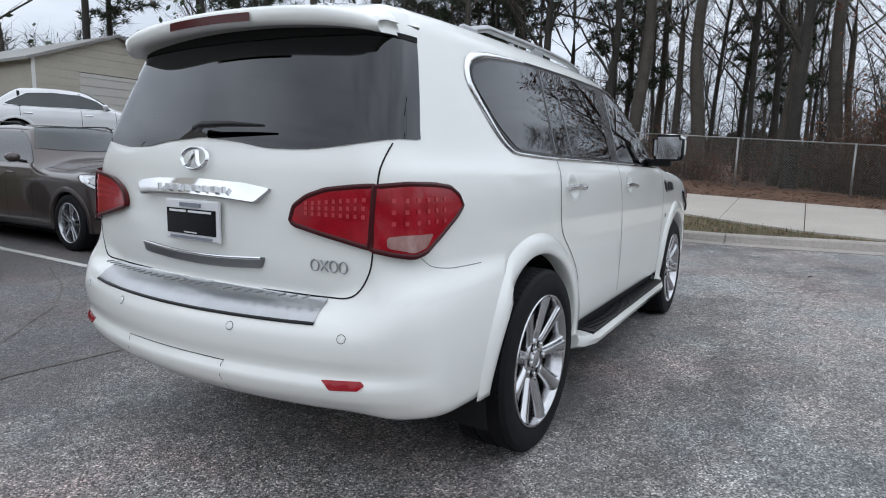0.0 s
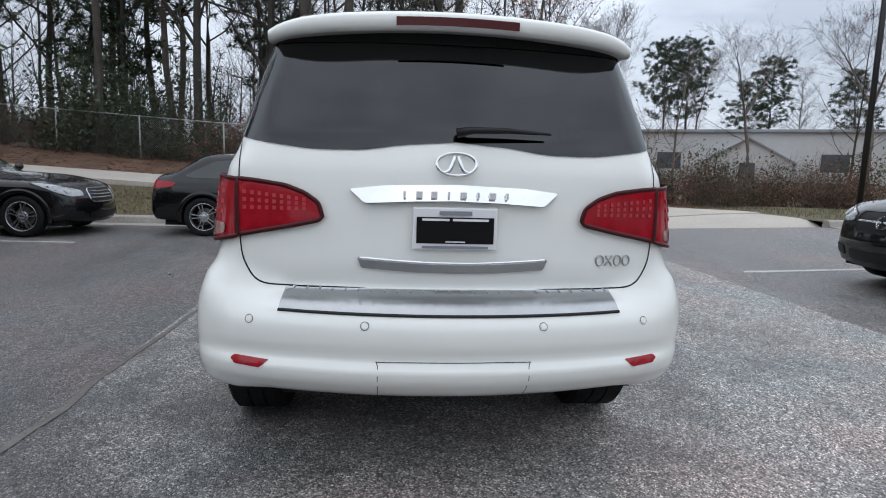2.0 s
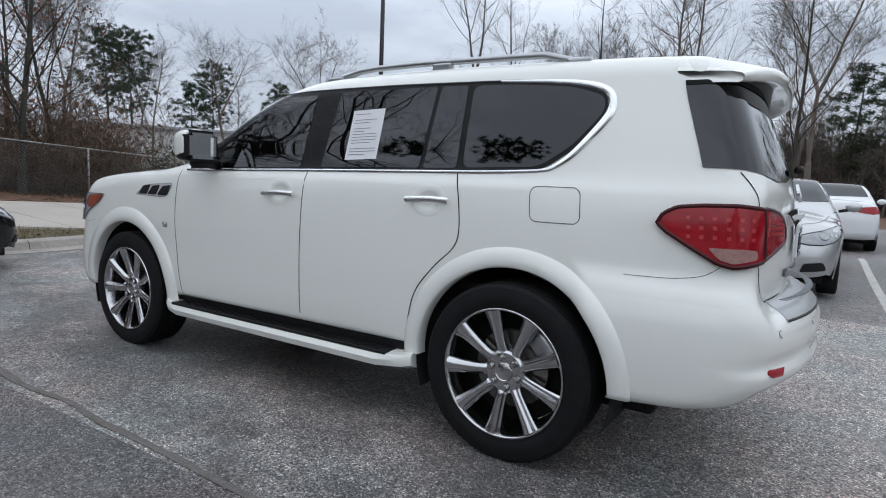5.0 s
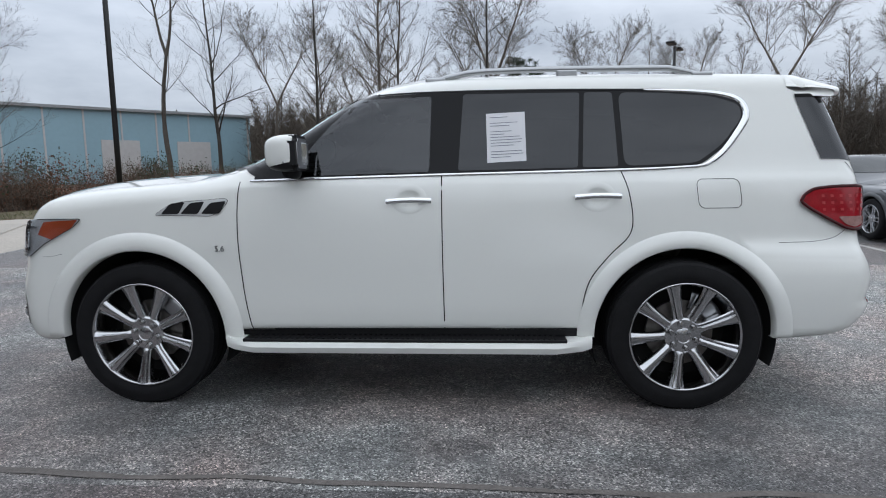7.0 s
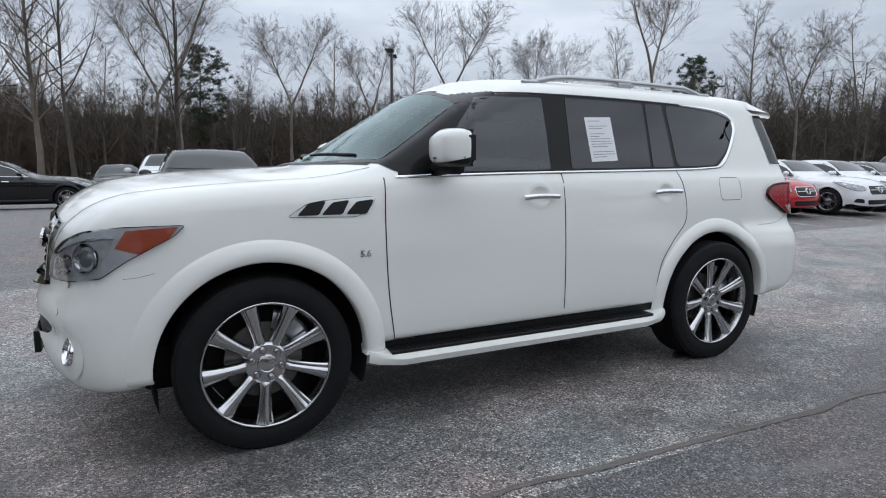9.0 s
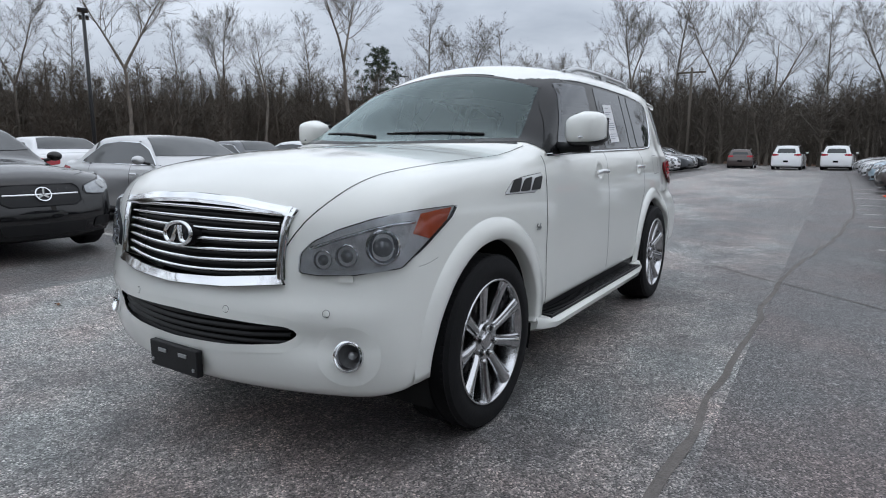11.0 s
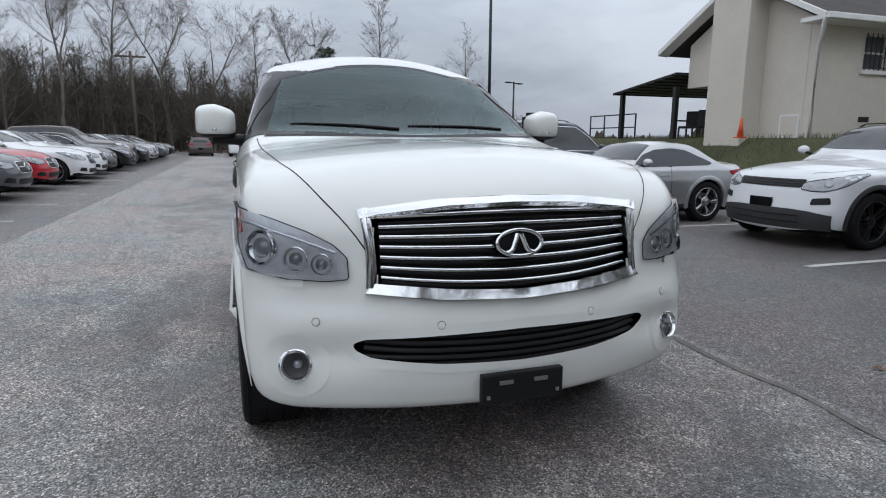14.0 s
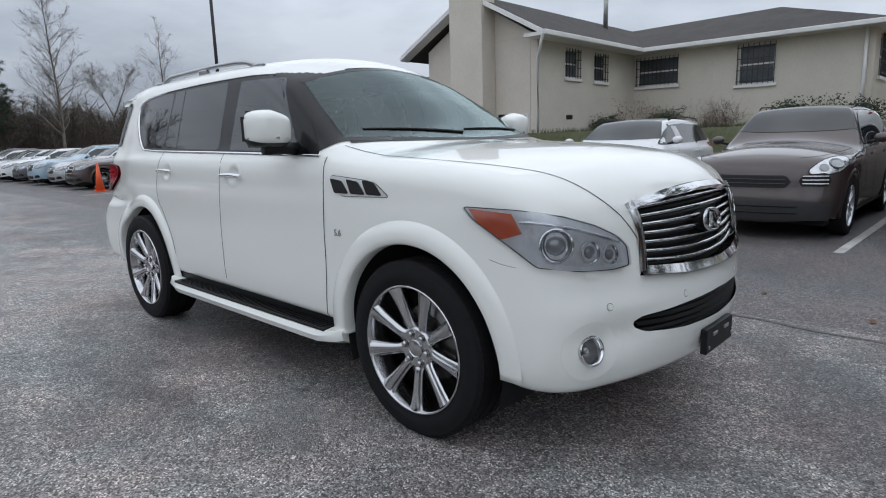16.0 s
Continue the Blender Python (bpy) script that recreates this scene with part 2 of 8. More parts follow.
def cut(pts, r, n=4):
    """A closed outline with its corners rounded by r."""
    p = [np.array(q, float) for q in pts]
    out = []
    for i, b in enumerate(p):
        a, c = p[i - 1], p[(i + 1) % len(p)]
        ra = min(r, 0.45 * np.linalg.norm(a - b)) / np.linalg.norm(a - b)
        rc = min(r, 0.45 * np.linalg.norm(c - b)) / np.linalg.norm(c - b)
        s, e = b + (a - b) * ra, b + (c - b) * rc
        for k in range(n + 1):
            t = k / n
            out.append((1 - t) ** 2 * s + 2 * t * (1 - t) * b + t * t * e)
    return out


def inside(poly, q):
    """Which of the points q (n, 2) lie inside the outline."""
    p = np.array(poly)
    a, b = p, np.roll(p, -1, 0)
    c = (a[:, 1][None] > q[:, 1][:, None]) != (b[:, 1][None] > q[:, 1][:, None])
    xs = a[:, 0] + (q[:, 1][:, None] - a[:, 1]) * (b[:, 0] - a[:, 0]) / (b[:, 1] - a[:, 1] + 1e-12)
    return (np.sum(c & (q[:, 0][:, None] < xs), 1) % 2) == 1


class Shape:
    """A car's skin as the space inside its side, top, rear and front surfaces, blended where they meet; y runs
    forwards from the rear axle."""

    def __init__(self, width, plan, mid, top, crown, rear, front, bow_r, bow_f, floor, k=(0.10, 0.14, 0.16), power=2.0, dent=None):
        self.width, self.plan, self.mid, self.top, self.crown = width, plan, mid, top, crown
        self.rear, self.front, self.bow_r, self.bow_f, self.floor, self.k, self.power, self.dent = rear, front, bow_r, bow_f, floor, k, power, dent

    def value(self, p):
        x, y, z = np.abs(p[:, 0]), p[:, 1], p[:, 2]
        side = x - (self.width(z) + self.plan(y) * self.mid(z))
        top = z - (self.top(y) - self.crown(y) * x ** self.power)
        rear = self.rear(z) + self.bow_r * x * x - y
        front = y - (self.front(z) - self.bow_f * x * x)
        if self.dent is not None:
            front = front + self.dent(x, z)
        f = smax(side, top * 0.93, self.k[0])
        f = smax(f, rear, self.k[1])
        f = smax(f, front, self.k[2])
        return smax(f, self.floor(y) - z, 0.05)

    def normal(self, p, e=2e-3):
        g = np.stack([self.value(p + np.eye(3)[i] * e) - self.value(p - np.eye(3)[i] * e) for i in range(3)], 1)
        return g / (np.linalg.norm(g, axis=1, keepdims=True) + 1e-9)

    def meet(self, inner, outer, first=False):
        """Where the lines from outer points to inner ones pass the skin."""
        n = len(inner)
        lo, hi = np.zeros(n), np.ones(n)
        if first:
            best, done = np.zeros(n), np.zeros(n, bool)
            steps = np.linspace(1, 0, 56)
            for a, b in zip(steps[:-1], steps[1:]):
                v = self.value(outer * b + inner * (1 - b))
                hit = (~done) & (v <= 0)
                lo[hit], hi[hit] = b, a
                done |= hit
            lo[~done], hi[~done] = 0.5, 0.5
        for _ in range(17):
            t = (lo + hi) / 2
            v = self.value(outer * t[:, None] + inner * (1 - t[:, None]))
            out = v > 0
            hi, lo = np.where(out, t, hi), np.where(out, lo, t)
        t = (lo + hi)[:, None] / 2
        return outer * t + inner * (1 - t)

    def skin(self, lo, hi, ilo, ihi, res, base=False):
        """A mesh of the skin: lattice points on a box about it, drawn in towards a smaller box."""
        n = [max(4, int(round((hi[i] - lo[i]) / res))) for i in range(3)]
        ids, coords, faces = {}, [], []

        def vid(i, j, k):
            if (i, j, k) not in ids:
                ids[(i, j, k)] = len(coords)
                coords.append((i / n[0], j / n[1], k / n[2]))
            return ids[(i, j, k)]
        for j in range(n[1]):
            for k in range(n[2]):
                faces.append((vid(0, j, k), vid(0, j, k + 1), vid(0, j + 1, k + 1), vid(0, j + 1, k)))
                faces.append((vid(n[0], j, k), vid(n[0], j + 1, k), vid(n[0], j + 1, k + 1), vid(n[0], j, k + 1)))
        for i in range(n[0]):
            for k in range(n[2]):
                faces.append((vid(i, 0, k), vid(i + 1, 0, k), vid(i + 1, 0, k + 1), vid(i, 0, k + 1)))
                faces.append((vid(i, n[1], k), vid(i, n[1], k + 1), vid(i + 1, n[1], k + 1), vid(i + 1, n[1], k)))
            for j in range(n[1]):
                faces.append((vid(i, j, n[2]), vid(i + 1, j, n[2]), vid(i + 1, j + 1, n[2]), vid(i, j + 1, n[2])))
                if base:
                    faces.append((vid(i, j, 0), vid(i, j + 1, 0), vid(i + 1, j + 1, 0), vid(i + 1, j, 0)))
        c = np.array(coords)
        lo, hi, ilo, ihi = (np.array(v, float) for v in (lo, hi, ilo, ihi))
        v = self.meet(ilo + c * (ihi - ilo), lo + c * (hi - lo))
        return v, np.array(faces), self.normal(v)

    def drop(self, pts, way, lift=0.0, reach=6.0, depth=2.0):
        """Points laid on the skin along -way, then lifted off it."""
        p, w = np.array(pts, float), np.array(way, float)
        w = w / np.linalg.norm(w)
        s = self.meet(p - w * depth, p + w * reach * 0.5, first=True)
        return s + self.normal(s) * lift if lift else s

    def patch(self, name, outline, way, mat, parent, lift=0.004, step=0.04, skirt=0.006, label="", tilt=0.0):
        """A panel with the given outline, laid on the skin, with a thin edge."""
        w = Vector(way).normalized()
        u = Vector((0, 0, 1)).cross(w)
        u = u.normalized() if u.length > 0.1 else Vector((1, 0, 0))
        v = w.cross(u)
        U, V, W = np.array(u), np.array(v), np.array(w)
        o = np.array([np.array(q, float) for q in outline])
        q = np.stack([o @ U, o @ V], 1)
        base = float(np.mean(o @ W))
        # outline cut finely, grid points inside it
        fine = []
        for a, b in zip(q, np.roll(q, -1, 0)):
            m = max(1, int(np.linalg.norm(b - a) / step))
            fine += [a + (b - a) * i / m for i in range(m)]
        fine = np.array(fine)
        lo, hi = fine.min(0), fine.max(0)
        gx, gy = np.meshgrid(np.arange(lo[0] + step / 2, hi[0], step), np.arange(lo[1] + step / 2, hi[1], step))
        g = np.stack([gx.ravel(), gy.ravel()], 1)
        if len(g):
            g = g[inside(fine, g)]
            far = np.array([np.min(np.linalg.norm(fine - p, axis=1)) > step * 0.45 for p in g], bool)
            g = g[far] if len(g) else g
        from_2d = [Vector(p) for p in np.concatenate([fine, g])] if len(g) else [Vector(p) for p in fine]
        nf = len(fine)
        from mathutils import geometry
        cv, _, cf, *_ = geometry.delaunay_2d_cdt(from_2d, [(i, (i + 1) % nf) for i in range(nf)], [], 1, 1e-6)
        c2 = np.array([tuple(p) for p in cv])
        p3 = c2[:, :1] * U + c2[:, 1:] * V + base * W
        s = self.drop(p3, W)
        nn = self.normal(s)
        z0, z1 = o[:, 2].min(), o[:, 2].max()
        lean = (np.clip((z1 - s[:, 2]) / (z1 - z0 + 1e-9), 0, 1) * tilt)[:, None] * W
        if tilt:
            nn = nn + np.array((0, 0, tilt / (z1 - z0)))
            nn /= np.linalg.norm(nn, axis=1, keepdims=True)
        verts, faces = s + nn * lift + lean, [tuple(f) for f in cf]
        # the thin edge
        ring = self.drop(fine[:, :1] * U + fine[:, 1:] * V + base * W, W)
        rn = self.normal(ring)
        k = len(verts)
        ring = ring + (np.clip((z1 - ring[:, 2]) / (z1 - z0 + 1e-9), 0, 1) * tilt)[:, None] * W
        skirt = skirt + tilt
        verts = np.concatenate([verts, ring + rn * lift, ring + rn * (lift - skirt)])
        normals = np.concatenate([nn, rn, rn])
        for i in range(nf):
            j = (i + 1) % nf
            faces.append((k + i, k + j, k + nf + j, k + nf + i))
        # turn faces outwards
        fixed = []
        for f in faces[:len(cf)]:
            a, b, c = verts[f[0]], verts[f[1]], verts[f[2]]
            fixed.append(f if np.dot(np.cross(b - a, c - a), nn[f[0]]) > 0 else f[::-1])
        return ob_from(name, verts, fixed + faces[len(cf):], mat, parent, label, normals=normals)

    def strip(self, name, path, way, width, mat, parent, lift=0.002, height=0.0, n=6, closed=False, label="", smooth_path=True, taper=False):
        """A line or bead of some width, laid on the skin along a path."""
        pts = rounded(path, n, closed) if smooth_path else [np.array(p, float) for p in path]
        s = self.drop(pts, way)
        nn = self.normal(s)
        m = len(s)
        verts, faces, nor = [], [], []
        across = (-0.5, -0.25, 0.25, 0.5) if height else (-0.5, 0.5)
        lifts = (0, 1, 1, 0) if height else (0, 0)
        for i in range(m):
            a, b = s[(i - 1) % m if closed else max(i - 1, 0)], s[(i + 1) % m if closed else min(i + 1, m - 1)]
            t = (b - a) / (np.linalg.norm(b - a) + 1e-9)
            sd = np.cross(nn[i], t)
            sd /= np.linalg.norm(sd) + 1e-9
            w = width * (1 if not taper else 0.25 + 0.75 * math.sin(math.pi * i / (m - 1)))
            for c, h in zip(across, lifts):
                verts.append(s[i] + sd * c * w + nn[i] * (lift + h * height))
                nor.append(nn[i] + sd * c * (1.6 if height else 0))
        k = len(across)
        for i in range(m if closed else m - 1):
            j = (i + 1) % m
            for q in range(k - 1):
                faces.append((i * k + q, i * k + q + 1, j * k + q + 1, j * k + q)[::-1])
        nor = np.array(nor) / np.linalg.norm(nor, axis=1, keepdims=True)
        return ob_from(name, verts, faces, mat, parent, label, normals=nor)


class Blend(Shape):
    """Two skins grown together with a soft fillet where they meet."""

    def __init__(self, a, b, k):
        self.a, self.b, self.k = a, b, k

    def value(self, p):
        return -smax(-self.a.value(p), -self.b.value(p), 0.035 + self.k * np.clip((np.abs(p[:, 0]) - 0.58) / 0.22, 0, 1))


# ---- the white SUV ----
def lathe(profile, n=48, a0=0.0, a1=2 * math.pi, axis_y=0.0, axis_z=0.0):
    """Profile points (along x, radius) turned about the x axis."""
    full = abs(a1 - a0 - 2 * math.pi) < 1e-6
    m = n if full else n + 1
    verts, faces = [], []
    for i in range(m):
        a = a0 + (a1 - a0) * i / n
        for x, r in profile:
            verts.append((x, axis_y + r * math.cos(a), axis_z + r * math.sin(a)))
    k = len(profile)
    for i in range(n):
        j = (i + 1) % m
        for q in range(k - 1):
            faces.append((i * k + q, j * k + q, j * k + q + 1, i * k + q + 1))
    return verts, faces


def ring_mesh(profile, n=48):
    v, f = lathe(profile, n)
    bm = bmesh.new()
    bv = [bm.verts.new(p) for p in v]
    for q in f:
        bm.faces.new([bv[i] for i in q])
    return bm


def make_wheel(parent, radius, rim, width, spokes, spoke_mat, at, twin=False, tread=True, turn=0.0, lugs=6, low=False):
    """A wheel under a car; its axle lies along x and its face looks along +x."""
    n = 36 if low else 72
    hw = width / 2
    barrel = [(hw - 0.014, rim + 0.005), (hw - 0.004, rim + 0.004), (hw - 0.004, rim - 0.003), (hw - 0.012, rim - 0.007), (hw - 0.035, rim - 0.014), (hw - 0.10, rim - 0.030), (-hw + 0.03, rim - 0.034)]
    w = part("wheel", ring_mesh(barrel, n), spoke_mat, parent, smooth=True)
    w.matrix_basis = at @ pose(0, 0, 0, turn, 0, 0)
    sh = radius - rim
    tp = [(-hw * 0.9, rim - 0.01), (-hw, rim + sh * 0.45), (-hw * 0.93, rim + sh * 0.85), (-hw * 0.75, radius)]
    if tread and not low:
        for gx in (-0.5, -0.17, 0.17, 0.5):
            c = gx * hw * 1.5
            tp += [(c - 0.006, radius), (c - 0.005, radius - 0.008), (c + 0.005, radius - 0.008), (c + 0.006, radius)]
    tp += [(hw * 0.75, radius), (hw * 0.93, rim + sh * 0.85), (hw * 0.98, rim + sh * 0.62), (hw * 1.0, rim + sh * 0.45), (hw * 0.985, rim + sh * 0.2), (hw * 0.93, rim + 0.012), (hw * 0.9, rim - 0.005)]
    tyre = part("tyre", ring_mesh(tp, n), M["rubber"], w, smooth=True, angle=40)
    if tread and not low:
        # shoulder blocks of the tread
        for s in (-1, 1):
            bm = bmesh.new()
            for i in range(72):
                a = 2 * math.pi * i / 72
                add_box(bm, s * hw * 0.71 - 0.013, s * hw * 0.71 + 0.013, -0.0125, 0.0125, radius - 0.017, radius + 0.0005, 0, pose(0, 0, 0, math.degrees(a), 0, 0))
            tagged(part("tread_shoulder", bm, M["rubber"], w), kind="stuff")
    # spokes: the large wheel has a rolled face with a groove along one edge
    face = hw - 0.03
    sm = None
    for i in range(spokes):
        a = 360.0 * i / spokes
        if sm is None:
            bm = bmesh.new()
            if low:
                rows = ((0.045, 0.019, -0.002), (0.085, 0.0195, -0.007), (rim * 0.42, 0.019, -0.004), (rim * 0.6, 0.0225, 0.004), (rim * 0.8, 0.029, 0.012), (rim - 0.008, 0.038, 0.016))
                if twin:
                    rows = ((0.045, 0.012, 0.004), (rim * 0.5, 0.011, 0.004), (rim - 0.018, 0.013, 0.008))
                prof = ((-0.8, -0.05), (-1, -0.012), (-0.55, 0), (0, 0.001), (0.55, 0), (1, -0.012), (0.8, -0.05))
            else:
                rows = ((0.084, 0.031, -0.030), (0.096, 0.033, -0.021), (0.108, 0.030, -0.017), (0.125, 0.0285, -0.014), (0.16, 0.030, -0.008), (0.20, 0.033, -0.001), (0.24, 0.037, 0.006), (0.272, 0.042, 0.012), (rim - 0.008, 0.047, 0.017))
                prof = ((-0.86, -0.056), (-0.98, -0.020), (-0.92, -0.006), (-0.74, 0.0), (-0.64, -0.009), (-0.52, -0.009), (-0.40, 0.004), (-0.1, 0.010), (0.25, 0.010), (0.6, 0.004), (0.88, -0.006), (0.98, -0.020), (0.86, -0.056))
            for off in ((-1, 1) if twin else (0,)):
                secs = []
                for r, h, dx in rows:
                    cy = off * (0.012 + 0.10 * r)
                    secs.append([bm.verts.new((face + dx + d_, cy + h * u_, r)) for u_, d_ in prof])
                for s0, s1 in zip(secs[:-1], secs[1:]):
                    for q in range(len(prof) - 1):
                        bm.faces.new((s0[q], s0[q + 1], s1[q + 1], s1[q]))
            sp = part("spoke", bm, spoke_mat, w, smooth=True, angle=34)
            sm = sp.data
        else:
            sp = new("spoke", sm)
            sp.parent = w
        sp.matrix_basis = pose(0, 0, 0, a, 0, 0)
    cap = [(face - 0.05, 0.088), (face - 0.010, 0.084), (face - 0.001, 0.074), (face + 0.001, 0.043), (face + 0.010, 0.041), (face + 0.013, 0.036), (face + 0.014, 0.0)]
    if not low:
        cap = [(face - 0.06, 0.104), (face - 0.022, 0.100), (face - 0.014, 0.090), (face - 0.014, 0.046), (face - 0.006, 0.043), (face - 0.004, 0.040), (face - 0.007, 0.037), (face - 0.003, 0.024), (face - 0.001, 0.0)]
    part("hub_cap", ring_mesh(cap, 24), spoke_mat, w, smooth=True, angle=35)
    if not low:
        lug = None
        for i in range(lugs):
            a = 2 * math.pi * (i + 0.5) / lugs
            if lug is None:
                lo = part("lug_nut", ring_mesh([(0, 0.0135), (0.014, 0.0135), (0.019, 0.010), (0.020, 0)], 6), M["lug"], w)
                # near-black ring paints the shade round each nut
                well = part("lug_well_shade", ring_mesh([(-0.006, 0.0185), (0.0008, 0.0185), (0.0008, 0.0165), (-0.004, 0.016), (-0.004, 0.0)], 16), M["cavity"], w, smooth=True, angle=40)
                wells = well.data
                lug = lo.data
            else:
                lo = new("lug_nut", lug)
                lo.parent = w
                well = new("lug_well_shade", wells)
                well.parent = w
            lo.matrix_basis = pose(face - 0.014, 0.070 * math.cos(a), 0.070 * math.sin(a))
            well.matrix_basis = pose(face - 0.0125, 0.070 * math.cos(a), 0.070 * math.sin(a))
    part("brake_disc", ring_mesh([(face - 0.10, 0.05), (face - 0.085, 0.07), (face - 0.09, rim * 0.62), (face - 0.115, rim * 0.62)], 32), M["steel_dark"], w, smooth=True, angle=30)
    if not low:
        cv_, cf_ = lathe([(face - 0.12, rim * 0.50), (face - 0.075, rim * 0.50), (face - 0.07, rim * 0.56), (face - 0.07, rim * 0.78), (face - 0.078, rim * 0.84), (face - 0.12, rim * 0.84)], 8, 0.2, 1.1)
        ob_from("brake_caliper", cv_, cf_, M["satin"], w)
    # added near-black disc: the shade behind the spokes put in as colour
    part("wheel_shade_backing", ring_mesh([(face - 0.13, 0.02), (face - 0.13, rim - 0.05)] if low else [(face - 0.15, 0.02), (face - 0.15, rim - 0.033)], 32), M["cavity"], w)
    return w


SUV = thing("suv", "pearl white full-size SUV with chrome grille and privacy glass", "car")
S = Shape(
    width=curve((0.36, 0.93), (0.46, 0.955), (0.60, 0.966), (0.80, 0.968), (1.0, 0.962), (1.15, 0.95), (1.25, 0.932), (1.31, 0.902), (1.34, 0.889), (1.5, 0.842), (1.64, 0.799), (1.75, 0.765), (1.82, 0.745), (1.9, 0.72)),
    plan=curve((-1.25, -0.125), (-0.9, -0.102), (-0.65, -0.087), (-0.35, -0.052), (0.0, -0.034), (0.5, -0.02), (1.4, 0.0), (2.0, 0.012), (2.5, 0.024), (3.0, 0.014), (3.4, 0.004), (3.8, -0.014), (4.1, -0.045)),
    mid=curve((0.4, 0.45), (0.75, 0.55), (0.95, 0.95), (1.2, 1.0), (1.7, 1.0)),
    top=curve((-1.3, 1.81), (-1.0, 1.858), (-0.6, 1.892), (0.0, 1.918), (0.6, 1.936), (1.1, 1.940), (1.45, 1.930), (1.66, 1.902), (1.85, 1.832), (2.2, 1.63), (2.55, 1.42), (2.70, 1.362), (2.80, 1.345), (3.0, 1.335), (3.4, 1.312), (3.7, 1.27), (3.88, 1.21), (3.97, 1.16), (4.03, 1.10)),
    crown=curve((-1.2, 0.09), (-0.6, 0.11), (0.5, 0.16), (1.4, 0.195), (1.75, 0.23), (2.3, 0.20), (2.75, 0.085), (3.3, 0.10), (4.0, 0.13)),
    rear=curve((0.45, -0.98), (0.8, -1.035), (0.95, -1.058), (1.1, -1.056), (1.25, -1.048), (1.33, -1.030), (1.5, -0.965), (1.72, -0.875), (1.9, -0.80)),
    front=curve((0.34, 4.005), (0.40, 4.045), (0.48, 4.066), (0.56, 4.074), (0.68, 4.07), (0.78, 4.045), (0.9, 4.025), (1.05, 4.0), (1.15, 3.965), (1.25, 3.88), (1.4, 3.6)),
    bow_r=0.13, bow_f=0.28, floor=curve((-1.2, 0.52), (-0.4, 0.44), (0.6, 0.43), (2.4, 0.43), (3.4, 0.375), (3.8, 0.348), (4.1, 0.345)), k=(0.085, 0.12, 0.15), power=2.0, dent=lambda x, z: 0.026 * np.exp(-((z - 0.585 + 0.05 * (x - 0.6)) / 0.062) ** 2) * np.clip((x - 0.42) / 0.24, 0, 1) * np.clip((0.93 - x) / 0.14, 0, 1))
B = Shape(
    width=lambda z: S.width(z) + 0.004, plan=curve((-1.25, -0.055), (-0.7, -0.037), (-0.2, -0.032)), mid=curve((0.3, 1.0), (0.62, 1.0), (0.74, 1.3), (0.84, 2.1)), top=curve((-1.3, 0.820), (-1.0, 0.825), (-0.4, 0.828)), crown=curve((-1.3, 0.0), (0, 0.0)),
    rear=curve((0.42, -1.06), (0.48, -1.145), (0.53, -1.193), (0.565, -1.203), (0.605, -1.186), (0.66, -1.201), (0.74, -1.213), (0.80, -1.212), (0.84, -1.205)),
    front=curve((0.4, -0.40), (0.85, -0.40)), bow_r=0.235, bow_f=0.0, floor=curve((-1.3, 0.425), (-0.7, 0.415), (-0.3, 0.39)), k=(0.05, 0.17, 0.02))
C = Blend(S, B, 0.11)

HUB, WB, ARCH = 0.412, 3.075, (0.0, 3.07)
# outlines of the glass, as (y, z) of the flank
PANES = {
    "front": [(2.20, 1.308), (1.395, 1.324), (1.385, 1.748), (1.81, 1.735), (1.965, 1.585)],
    "rear": [(1.235, 1.328), (0.575, 1.337), (0.555, 1.756), (1.205, 1.758)],
    "light": [(0.55, 1.337), (0.355, 1.34), (0.375, 1.754), (0.53, 1.756)],
    "quarter": [(0.322, 1.342), (-0.07, 1.354), (-0.213, 1.455), (-0.33, 1.60), (-0.322, 1.675), (-0.17, 1.722), (0.10, 1.745), (0.342, 1.753)]}
PANES = {k: [tuple(p) for p in cut(v, 0.05 if k == "quarter" else 0.018)] for k, v in PANES.items()}
DLO = cut([(2.40, 1.29), (1.32, 1.312), (0.32, 1.326), (-0.09, 1.342), (-0.25, 1.46), (-0.355, 1.62), (-0.33, 1.69), (-0.17, 1.742), (0.2, 1.762), (0.8, 1.772), (1.4, 1.77), (1.85, 1.748), (2.1, 1.57)], 0.05)
WIND = [(x, 2.70 - 0.42 * x * x) for x in np.linspace(-0.79, 0.79, 13)] + [(x, 1.87 + 0.10 * x * x) for x in np.linspace(0.665, -0.665, 11)]
back_low = curve((0.0, 1.362), (0.18, 1.348), (0.36, 1.326), (0.48, 1.325), (0.62, 1.338), (0.72, 1.352), (0.80, 1.372))
back_top = curve((0.0, 1.73), (0.48, 1.73), (0.56, 1.73), (0.62, 1.73), (0.66, 1.73), (0.70, 1.73), (0.80, 1.73))
back_edge = curve((1.3, 1.195), (1.37, 1.205), (1.54, 1.25), (1.72, 1.30), (1.8, 1.31))
GRILLE = cut([(-0.50, 0.835), (-0.25, 0.812), (0.0, 0.803), (0.25, 0.812), (0.50, 0.835), (0.505, 1.075), (0.25, 1.10), (0.0, 1.108), (-0.25, 1.10), (-0.505, 1.075)], 0.03)
MOUTH = cut([(-0.624, 0.634), (-0.612, 0.588), (-0.55, 0.555), (-0.3, 0.53), (0.0, 0.522), (0.3, 0.53), (0.55, 0.555), (0.612, 0.588), (0.624, 0.634), (0.575, 0.660), (0.25, 0.672), (0.0, 0.678), (-0.25, 0.672), (-0.575, 0.660)], 0.022)

